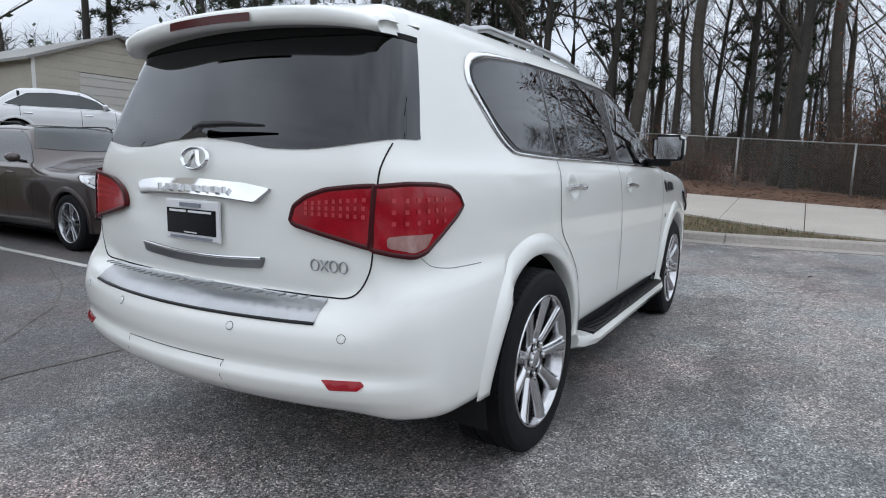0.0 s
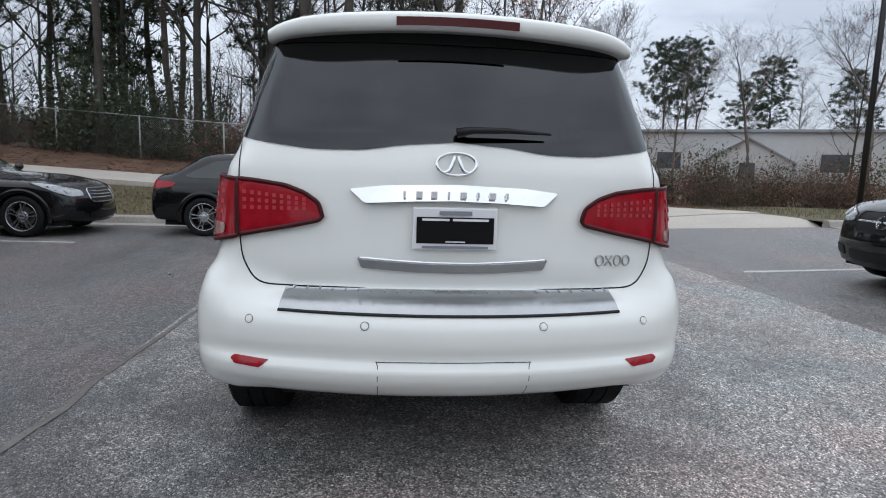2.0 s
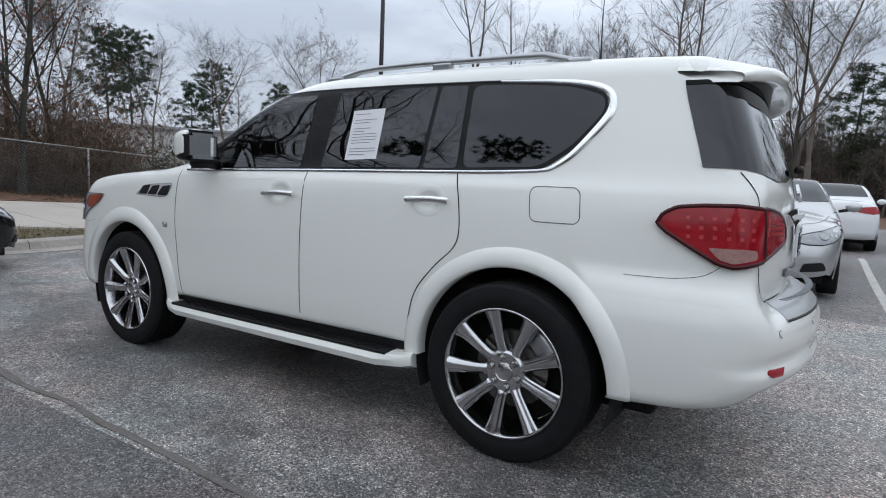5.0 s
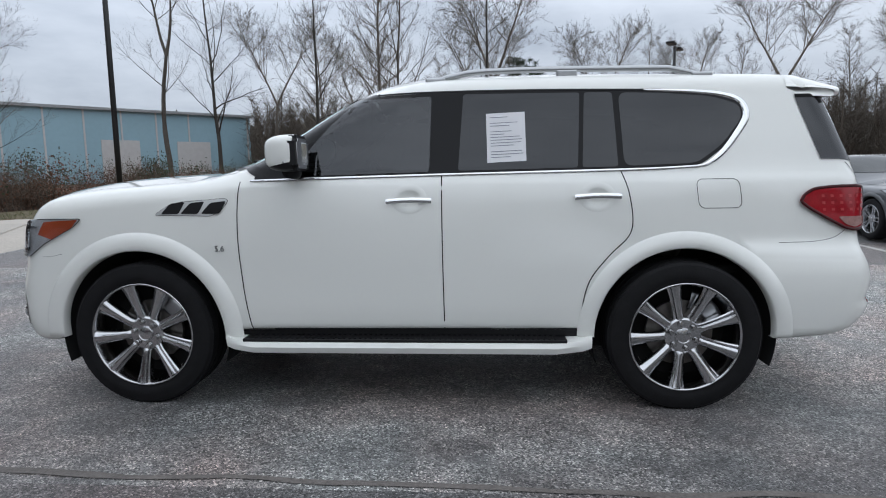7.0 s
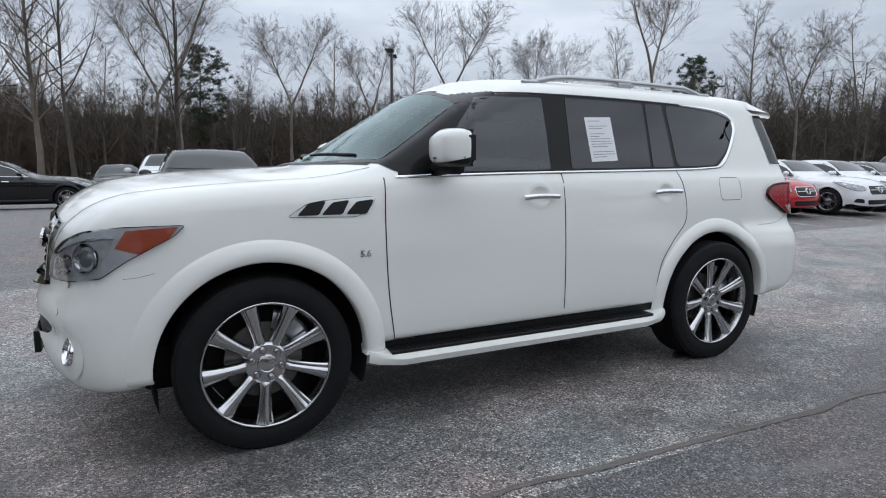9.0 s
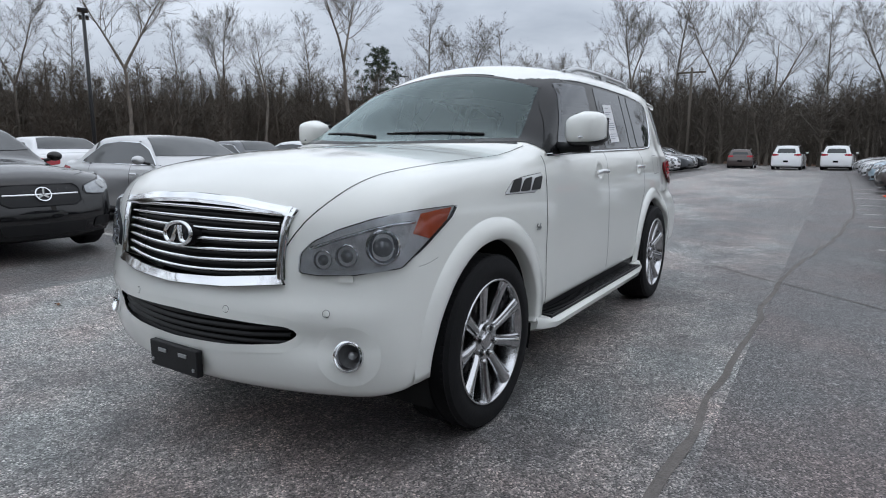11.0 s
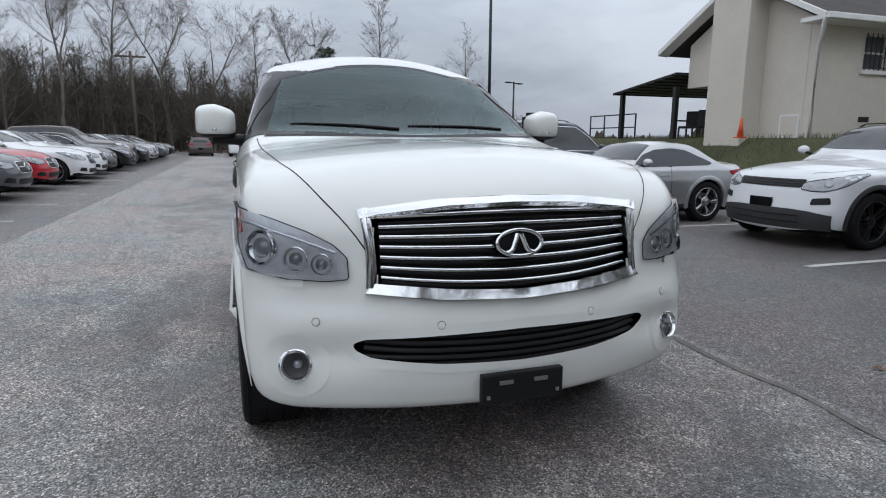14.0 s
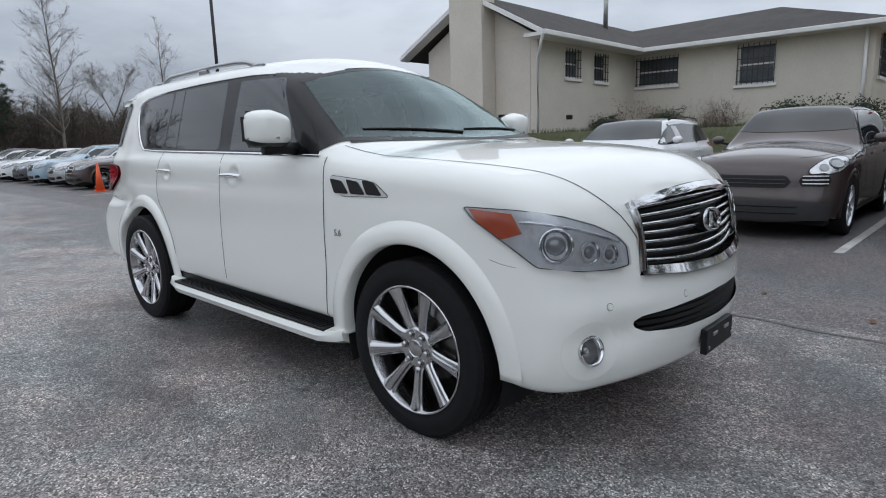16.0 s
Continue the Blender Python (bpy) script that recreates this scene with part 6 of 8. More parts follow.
# ---- the house on the bank ----
M["brick"] = material("painted_brick", (0.66, 0.61, 0.53), 0.8, vary=0.07, scale=1.5, fine=14, bump=0.25, bump_scale=16)
M["trim"] = material("white_trim", (0.80, 0.79, 0.77), 0.6, vary=0.06, scale=3)
M["shingle"] = material("dark_roof_shingle", (0.055, 0.048, 0.044), 0.9, vary=0.4, scale=1.2, fine=14, bump=0.5, bump_scale=20)
M["pane"] = material("window_pane", (0.09, 0.10, 0.11), 0.04, vary=0.4, scale=1.5)
M["iron"] = material("black_iron", (0.015, 0.015, 0.016), 0.5)
HZ, EZ = 1.42, 4.2
house = thing("house", "cream painted brick house with a dark hipped roof and barred windows", "house")


def wall_with(name, p0, p1, z0, z1, holes, thick=0.25):
    """A wall from p0 to p1 with openings (along, along, low, high) cut through it."""
    a, b = Vector((*p0, 0)), Vector((*p1, 0))
    L_ = (b - a).length
    d = (b - a) / L_
    nrm_ = Vector((d.y, -d.x, 0))
    us = sorted({0, L_, *[h[0] for h in holes], *[h[1] for h in holes]})
    zs = sorted({z0, z1, *[h[2] for h in holes], *[h[3] for h in holes]})
    bm = bmesh.new()
    for u0, u1 in zip(us[:-1], us[1:]):
        for q0, q1 in zip(zs[:-1], zs[1:]):
            um, qm = (u0 + u1) / 2, (q0 + q1) / 2
            if any(h[0] < um < h[1] and h[2] < qm < h[3] for h in holes):
                continue
            m = Matrix.Translation(a) @ Matrix(((d.x, -nrm_.x, 0, 0), (d.y, -nrm_.y, 0, 0), (0, 0, 1, 0), (0, 0, 0, 1)))
            add_box(bm, u0, u1, 0, thick, q0, q1, 0, m)
    bmesh.ops.remove_doubles(bm, verts=bm.verts[:], dist=1e-4)
    w = part(name, bm, M["brick"], house)
    for u0, u1, q0, q1 in holes:
        m = Matrix.Translation(a) @ Matrix(((d.x, -nrm_.x, 0, 0), (d.y, -nrm_.y, 0, 0), (0, 0, 1, 0), (0, 0, 0, 1)))
        bm = bmesh.new()
        for c in ((u0, u0 + 0.05, q0, q1), (u1 - 0.05, u1, q0, q1), (u0, u1, q1 - 0.05, q1), (u0, u1, q0, q0 + 0.05), (u0, u1, (q0 + q1) / 2 - 0.025, (q0 + q1) / 2 + 0.025)):
            add_box(bm, c[0], c[1], 0.07, 0.13, c[2], c[3], 0, m)
        win = part("window", bm, M["trim"], house)
        bm = bmesh.new()
        add_box(bm, u0, u1, 0.10, 0.11, q0, q1, 0, m)
        part("pane", bm, M["pane"], win)
        bm = bmesh.new()
        add_box(bm, u0 - 0.08, u1 + 0.08, -0.07, 0.10, q0 - 0.10, q0, 0.01, m)
        part("window_sill", bm, M["trim"], win)
        nb = max(4, int((u1 - u0) / 0.14))
        bars = [(u0 + (u1 - u0) * i / nb - 0.009, u0 + (u1 - u0) * i / nb + 0.009, -0.06, -0.042, q0 - 0.02, q1 + 0.02) for i in range(nb + 1)]
        bars += [(u0 - 0.03, u1 + 0.03, -0.064, -0.046, q0 + (q1 - q0) * (0.08 + 0.28 * i) - 0.01, q0 + (q1 - q0) * (0.08 + 0.28 * i) + 0.01) for i in range(4)]
        for b_ in bars:
            bm = bmesh.new()
            add_box(bm, *b_, 0, m)
            part("window_bar", bm, M["iron"], win)
    return w


X0, Y0, XW, YN, YS = -12.35, -5.3, -18.5, 1.9, -9.7
wall_with("wall_gable", (X0, -8.7), (X0, Y0 - 0.26), HZ - 0.6, EZ, [])
wall_with("wall_over_porch", (X0, YS), (X0, -8.702), 2.95, EZ, [])
wall_with("wall_porch", (XW - 3, -8.70), (X0 - 0.255, -8.70), HZ - 0.6, EZ, [])
wall_with("wall_porch_head", (XW - 3, YS), (X0 - 0.255, YS), 2.95, EZ - 0.1, [])
wall_with("wall_inner", (X0, Y0), (XW - 0.25, Y0), HZ - 0.6, EZ, [(1.50, 2.33, 3.10, 3.96), (3.27, 4.10, 3.08, 3.95)])
wall_with("wall_front", (XW, Y0 + 0.001), (XW, YN - 0.26), HZ - 0.6, EZ, [(0.12, 1.62, 2.98, 3.95), (3.55, 4.65, 2.78, 4.02)])
wall_with("wall_north", (XW, YN), (XW - 9, YN), HZ - 0.6, EZ, [(0.9, 2.0, 2.8, 4.0)])
# gable triangle, roof planes, fascia
bm = bmesh.new()
RY, RZ = -7.5, 5.45
gl = [[bm.verts.new(p) for p in ((x, YS, EZ + 0.002), (x, Y0, EZ + 0.002), (x, RY, RZ))] for x in (X0, X0 - 0.25)]
for q in gl:
    bm.faces.new(q)
for i in range(3):
    bm.faces.new((gl[0][i], gl[0][(i + 1) % 3], gl[1][(i + 1) % 3], gl[1][i]))
part("gable", bm, M["brick"], house)


def slab(name, pts, mat, thick=0.12, parent=None):
    bm = bmesh.new()
    up = [bm.verts.new(p) for p in pts]
    dn = [bm.verts.new((p[0], p[1], p[2] - thick)) for p in pts]
    bm.faces.new(up)
    bm.faces.new(dn[::-1])
    for i in range(len(pts)):
        j = (i + 1) % len(pts)
        bm.faces.new((up[i], dn[i], dn[j], up[j]))
    return part(name, bm, mat, parent or house)


o = 0.55
VX = XW + o
slab("roof", [(X0 + o, Y0 + o, EZ + 0.02), (X0 + o, RY, RZ + 0.22), (XW - 4.3, RY, RZ + 0.22), (VX, Y0 + o, EZ + 0.02)], M["shingle"])
slab("roof", [(X0 + o, YS - 0.8, EZ - 0.1), (XW - 9, YS - 0.8, EZ - 0.1), (XW - 9, RY, RZ + 0.22), (X0 + o, RY, RZ + 0.22)], M["shingle"])
slab("roof", [(VX, Y0 + o, EZ + 0.02), (XW - 4.3, RY, RZ + 0.22), (XW - 4.3, YN - 3.6, RZ + 0.30), (VX, YN + o, EZ + 0.02)], M["shingle"])
slab("roof", [(VX, YN + o, EZ + 0.02), (XW - 4.3, YN - 3.6, RZ + 0.30), (XW - 9, YN + o, EZ + 0.02)], M["shingle"])
slab("soffit", [(X0 + o, Y0 + o, EZ + 0.0), (X0 + o, Y0 - 0.1, EZ), (XW - 0.1, Y0 - 0.1, EZ), (XW - 0.1, YN - 0.1, EZ), (XW - 6, YN - 0.1, EZ), (XW - 6, YN + o, EZ), (VX, YN + o, EZ), (VX, Y0 + o, EZ)], M["trim"], 0.10)
slab("bargeboard", [(X0 + o + 0.02, Y0 + o, EZ + 0.04), (X0 + o + 0.02, RY, RZ + 0.24), (X0 + 0.2, RY, RZ + 0.20), (X0 + 0.2, Y0 + o, EZ)], M["trim"], 0.14)
slab("bargeboard", [(X0 + o + 0.02, RY, RZ + 0.24), (X0 + o + 0.02, YS - 0.8, EZ - 0.08), (X0 + 0.2, YS - 0.8, EZ - 0.1), (X0 + 0.2, RY, RZ + 0.20)], M["trim"], 0.14)
box("gutter", X0 + o - 0.0, VX, Y0 + o, Y0 + o + 0.10, EZ - 0.10, EZ + 0.04, M["trim"], house, 0.02)
box("gutter", VX, VX + 0.10, Y0 + o, YN + o, EZ - 0.10, EZ + 0.04, M["trim"], house, 0.02)
box("chimney", X0 + 0.002, X0 + 0.64, -8.15, -6.85, HZ - 0.5, 7.6, M["brick"], house, 0.02)
tube_ob("downpipe", [(X0 + 0.55, Y0 + 0.55, EZ - 0.05), (X0 + 0.2, Y0 + 0.2, EZ - 0.45), (X0 + 0.10, Y0 + 0.08, EZ - 0.6), (X0 + 0.10, Y0 + 0.08, HZ)], 0.05, M["trim"], house, 6)
tube_ob("downpipe", [(XW + 0.10, YN - 0.2, EZ - 0.1), (XW + 0.10, YN - 0.2, HZ)], 0.05, M["trim"], house, 6)
tube_ob("flue", [(XW - 0.8, Y0 - 1.6, 5.2), (XW - 0.8, Y0 - 1.6, 6.9)], 0.09, M["galv"], house, 8)
hatch = box("wall_hatch", X0 - 0.02, X0 + 0.02, -6.2, -5.62, HZ + 0.02, HZ + 0.60, M["trim"], house, 0.004)
box("hatch_panel", X0 + 0.01, X0 + 0.026, -6.15, -5.67, HZ + 0.06, HZ + 0.56, M["brick"], hatch)
for x_ in (-14.1, -16.9):
    box("wall_vent", x_ - 0.18, x_ + 0.18, Y0 - 0.02, Y0 + 0.012, HZ + 0.42, HZ + 0.55, M["iron"], house)
# patio canopy
cano = thing("patio_canopy", "black metal patio canopy with ribbed roof", "canopy")
slab("canopy_roof", [(-11.9, -9.72, 3.42), (-11.9, -13.0, 3.02), (-16.4, -13.0, 3.02), (-16.4, -9.72, 3.42)], M["iron"], 0.07, cano)
for i in range(8):
    y_ = -9.9 - i * 0.42
    z_ = 3.42 - (i * 0.42 + 0.18) * 0.122 - 0.075
    box("roof_rib", -16.4, -11.9, y_ - 0.03, y_ + 0.03, z_ - 0.02, z_ + 0.05, M["iron"], cano)
for x_, y_ in ((-12.05, -9.85), (-12.05, -12.6), (-16.0, -12.6)):
    box("canopy_post", x_ - 0.07, x_ + 0.07, y_ - 0.07, y_ + 0.07, 1.3, 3.0, M["iron"], cano)
ch0 = thing("patio_chair", "dark woven patio chair under the canopy", "chair", "patio chairs")
box("seat", -0.27, 0.27, -0.27, 0.27, 0.36, 0.44, M["iron"], ch0, 0.02)
box("backrest", -0.27, 0.27, 0.22, 0.29, 0.40, 0.95, M["iron"], ch0, 0.02)
for sx_ in (-1, 1):
    box("armrest", sx_ * 0.30 - 0.03, sx_ * 0.30 + 0.03, -0.27, 0.27, 0.60, 0.65, M["iron"], ch0)
    for sy_ in (-1, 1):
        box("leg", sx_ * 0.25 - 0.025, sx_ * 0.25 + 0.025, sy_ * 0.25 - 0.025, sy_ * 0.25 + 0.025, 0, 0.38, M["iron"], ch0)
ch0.matrix_basis = pose(-14.0, -10.5, 1.42, 0, 0, -60)
for x_, y_, r_ in ((-15.2, -10.2, 150), (-14.7, -11.4, 40), (-13.9, -11.3, 110)):
    copy_thing(ch0, pose(x_, y_, 1.42, 0, 0, r_))
tb = thing("patio_table", "dark round patio table", "table", at=pose(-14.6, -10.75, 1.42))
tv, tf_ = tube([(0, 0, 0.70), (0, 0, 0.74)], 0.55, 20)
ob_from("tabletop", tv, tf_, M["iron"], tb, smooth=False)
tube_ob("pedestal", [(0, 0, 0), (0, 0, 0.7)], 0.05, M["iron"], tb)
# rails beyond the patio
rail = thing("patio_rail", "black steel handrail frame beside the patio", "railing")
for y_ in (-14.0, -15.0, -16.0, -17.0):
    tube_ob("rail_post", [(-13.0, y_ + 0.9, 1.3), (-13.0, y_ + 0.9, 2.35)], 0.03, M["iron"], rail, 6)
for z_ in (1.85, 2.33):
    tube_ob("rail_bar", [(-13.0, -13.1, z_), (-13.0, -16.1, z_)], 0.025, M["iron"], rail, 6)


M["orange"] = material("orange_plastic", (0.75, 0.11, 0.03), 0.5, vary=0.1, scale=8)


def cone(x, y, z, h=0.72, r=0.14):
    t = thing("traffic_cone", "orange plastic traffic cone", "cone", "traffic cones", at=pose(x, y, z))
    part("cone_body", _cone_bm(h, r), M["orange"], t, smooth=True)
    box("cone_base", -r * 1.36, r * 1.36, -r * 1.36, r * 1.36, 0, 0.035, M["orange"], t, 0.01)
    return t


def _cone_bm(h, r):
    bm = bmesh.new()
    bmesh.ops.create_cone(bm, cap_ends=True, segments=20, radius1=r, radius2=0.025, depth=h, matrix=Matrix.Translation((0, 0, h / 2 + 0.02)))
    return bm


cone(-3.75, -16.2, 0.0, 0.9)
cone(-11.45, -6.55, HZ + 0.01, 0.5, 0.085)

# ---- upper lot in the north-west: retaining wall, rail, shed ----
M["siding"] = material("cream_siding", (0.44, 0.41, 0.34), 0.7, vary=0.08, scale=2, fine=14)
M["door_white"] = material("roller_door", (0.52, 0.51, 0.47), 0.6, vary=0.08, scale=3)
M["metal_roof"] = material("metal_roof", (0.25, 0.245, 0.23), 0.5, 0.3, vary=0.15, scale=2)
rw = tagged(box("retaining_wall", -10.45, -10.2, 1.4, 12.5, -0.1, 1.32, M["kerb"], bevel=0.02), "low concrete retaining wall behind the bays", "wall", kind="structure")
sheet("upper_lot", [-30, -20, -14, -10.4], [1.4, 5, 9, 13], lambda x, y: 1.30, M["stall"], "raised asphalt yard by the shed", "asphalt")
hr = thing("yard_rail", "thin black steel rail on the retaining wall", "railing")
for i in range(5):
    y_ = 5.2 + 1.8 * i
    tube_ob("rail_post", [(-10.32, y_, 1.3), (-10.32, y_, 2.28)], 0.022, M["iron"], hr, 6)
for z_ in (1.42, 2.26):
    tube_ob("rail_bar", [(-10.32, 5.2, z_), (-10.32, 12.4, z_)], 0.02, M["iron"], hr, 6)
# the shed's gable faces the lot; ribbed roller door, lapped siding
shed = thing("shed", "cream metal shed with a gable front and white roller door", "shed", at=pose(-15.75, 8.1, 1.3, 0, 0, 90))
SW, SE, SP = 2.3, 2.42, 3.28
for i in range(11):
    z_ = 0.22 * i
    if z_ < 2.15:
        box("siding_board", -SW, -1.1, -0.06 + 0.004 * (i % 2), 0.0, z_, z_ + 0.217, M["siding"], shed)
        box("siding_board", 1.05, SW, -0.06 + 0.004 * (i % 2), 0.0, z_, z_ + 0.217, M["siding"], shed)
    else:
        box("siding_board", -SW, SW, -0.06 + 0.004 * (i % 2), 0.0, z_, z_ + 0.217, M["siding"], shed)
    box("siding_board", -SW, -SW + 0.06, 0.003, 8.0, z_, z_ + 0.217, M["siding"], shed)
    box("siding_board", SW - 0.06, SW, 0.003, 8.0, z_, z_ + 0.217, M["siding"], shed)
for i in range(4):
    z_ = SE + 0.215 * i
    w_ = SW * (1 - (z_ + 0.2 - SE) / (SP - SE))
    w0_ = SW * (1 - (z_ - SE) / (SP - SE))
    bm = bmesh.new()
    q_ = [[bm.verts.new((x_, y_, zz_)) for x_, zz_ in ((-w0_, z_), (w0_, z_), (max(w_, 0.02), z_ + 0.208), (-max(w_, 0.02), z_ + 0.208))] for y_ in (-0.06 + 0.004 * (i % 2), 0.0)]
    for f_ in q_:
        bm.faces.new(f_)
    for j in range(4):
        bm.faces.new((q_[0][j], q_[0][(j + 1) % 4], q_[1][(j + 1) % 4], q_[1][j]))
    part("gable_board", bm, M["siding"], shed)
for i in range(19):
    box("door_rib", -1.09, 1.04, -0.045 + 0.012 * (i % 2), -0.01, 0.115 * i, 0.115 * i + 0.113, M["door_white"], shed)
box("corner_trim", -SW - 0.02, -SW + 0.07, -0.075, -0.061, 0, SE, M["trim"], shed)
box("corner_trim", SW - 0.07, SW + 0.02, -0.075, -0.061, 0, SE, M["trim"], shed)
slab("roof", [(-SW - 0.2, -0.25, SE - 0.02), (0, -0.25, SP + 0.1), (0, 8.2, SP + 0.1), (-SW - 0.2, 8.2, SE - 0.02)], M["metal_roof"], 0.08, shed)
slab("roof", [(0, -0.25, SP + 0.1), (SW + 0.2, -0.25, SE - 0.02), (SW + 0.2, 8.2, SE - 0.02), (0, 8.2, SP + 0.1)], M["metal_roof"], 0.08, shed)

# ---- far buildings ----
M["blue_wall"] = material("blue_cladding", (0.28, 0.44, 0.51), 0.6, vary=0.05, scale=0.3)
M["white_wall"] = material("white_cladding", (0.52, 0.52, 0.51), 0.7, vary=0.08, scale=0.3)
M["grey_roof"] = material("pale_metal_roof", (0.30, 0.315, 0.325), 0.5, 0.2, vary=0.1, scale=0.3)
wh = thing("warehouse", "long low blue metal warehouse with pale doors", "warehouse", at=pose(62, 27, 0.6, 0, 0, -43))
box("wall", -26, 0.0, 0, 14, 0, 7.2, M["blue_wall"], wh)
slab("roof", [(-26.4, -0.4, 7.2), (0.4, -0.4, 7.2), (0.4, 14.4, 7.7), (-26.4, 14.4, 7.7)], M["grey_roof"], 0.25, wh)
for i in range(9):
    box("wall_rib", -26 + i * 3.2, -25.85 + i * 3.2, -0.08, 0, 0, 7.2, M["white_wall"], wh)
for x_ in (-8, -15):
    box("loading_door", x_, x_ + 3.4, -0.1, 0, 0, 4.2, M["white_wall"], wh)
wh2 = thing("warehouse", "white flat-roofed commercial building beyond the brush", "building", at=pose(37, 49, 0.8, 0, 0, -30))
box("wall", -16, 9, 0, 12, 0, 4.8, M["white_wall"], wh2)
slab("roof", [(-16.4, -0.4, 4.8), (9.4, -0.4, 4.8), (9.4, 12.4, 5.1), (-16.4, 12.4, 5.1)], M["grey_roof"], 0.25, wh2)
for x_ in (-12, -6, 2):
    box("window", x_, x_ + 2.2, -0.05, 0.02, 1.0, 2.6, M["pane"], wh2)


def cottage(x, y, z, turn, w, d, h, label):
    t = thing("cottage", label, "house", "far houses", at=pose(x, y, z, 0, 0, turn))
    box("wall", -w, w, 0, d, 0, h, M["white_wall"], t)
    for y_ in (0.0, d - 0.1):
        bm = bmesh.new()
        tri = [[bm.verts.new(p) for p in ((-w, yy, h), (w, yy, h), (0, yy, h + w * 0.55))] for yy in (y_, y_ + 0.1)]
        for q in tri:
            bm.faces.new(q)
        for i in range(3):
            bm.faces.new((tri[0][i], tri[0][(i + 1) % 3], tri[1][(i + 1) % 3], tri[1][i]))
        bmesh.ops.recalc_face_normals(bm, faces=bm.faces)
        part("gable", bm, M["white_wall"], t)
    slab("roof", [(-w - 0.3, -0.3, h - 0.15), (0, -0.3, h + w * 0.55 + 0.1), (0, d + 0.3, h + w * 0.55 + 0.1), (-w - 0.3, d + 0.3, h - 0.15)], M["grey_roof"], 0.12, t)
    slab("roof", [(0, -0.3, h + w * 0.55 + 0.1), (w + 0.3, -0.3, h - 0.15), (w + 0.3, d + 0.3, h - 0.15), (0, d + 0.3, h + w * 0.55 + 0.1)], M["grey_roof"], 0.12, t)
    box("doorway", -0.6, 0.6, -0.05, 0.02, 0, 2.0, M["pane"], t)
    return t


cottage(-10.2, 36, 0.6, 12, 1.6, 6, 2.0, "small pale shack behind the trees")
cottage(-16.5, 39, 0.6, -60, 2.5, 8, 1.9, "white house with a pale roof behind the trees")
cottage(30.5, 46, 0.4, -35, 3.4, 9, 2.2, "white house with a pale roof beyond the brush")
# sign by the far road
sg = thing("road_sign", "green roadside sign on a post", "sign", at=pose(19, -44, 0))
M["green_sign"] = material("green_sign", (0.03, 0.16, 0.09), 0.5)
tube_ob("sign_post", [(0, 0, 0), (0, 0, 3.2)], 0.05, M["galv"], sg, 6)
box("sign_board", -0.5, 0.5, -0.04, 0.0, 1.6, 3.1, M["green_sign"], sg)
box("sign_bar", -0.3, 0.3, -0.05, -0.04, 2.6, 2.9, M["white_wall"], sg)


# ---- parked cars ----
M["park_glass"] = material("dark_car_glass", (0.020, 0.025, 0.027), 0.03, vary=0.1, scale=3, spec=0.5)
M["park_glass"].node_tree.nodes["Principled BSDF"].inputs["IOR"].default_value = 1.62
M["lamp_clear"] = material("clear_headlamp", (0.27, 0.285, 0.30), 0.08, 0.35, coat=1.0, vary=0.35, scale=30)
M["park_rim"] = material("alloy_rim", (0.50, 0.51, 0.53), 0.22, 0.9, vary=0.06, scale=10)
M["dark_rim"] = material("black_rim", (0.02, 0.02, 0.021), 0.3, 0.4)
M["cladding"] = material("grey_plastic_cladding", (0.035, 0.035, 0.036), 0.6, vary=0.2, scale=20)


def paint(name, color, metal=0.0):
    return material(name + "_paint", color, 0.35, metal, coat=1.0, vary=0.05, scale=2, fine=700, spec=0.05)


PAINT = {
    "white": paint("white", (0.74, 0.75, 0.76)), "silver": paint("silver", (0.50, 0.505, 0.51), 0.75), "black": paint("black", (0.005, 0.005, 0.006)),
    "navy": paint("navy", (0.010, 0.016, 0.040)), "brown": paint("brown_grey", (0.080, 0.064, 0.060), 0.5), "maroon": paint("dark_red", (0.050, 0.008, 0.014)),
    "grey": paint("grey", (0.105, 0.11, 0.118), 0.4), "red": paint("red", (0.42, 0.015, 0.025)), "pale": paint("pale_silver", (0.58, 0.60, 0.62), 0.4), "blue": paint("light_blue", (0.35, 0.46, 0.54), 0.3)}
SMALL = {"white": "white", "silver": "silver", "black": "black", "navy": "dark navy", "brown": "brown-grey", "maroon": "dark red", "grey": "dark grey", "red": "bright red", "pale": "pale silver", "blue": "pale blue"}


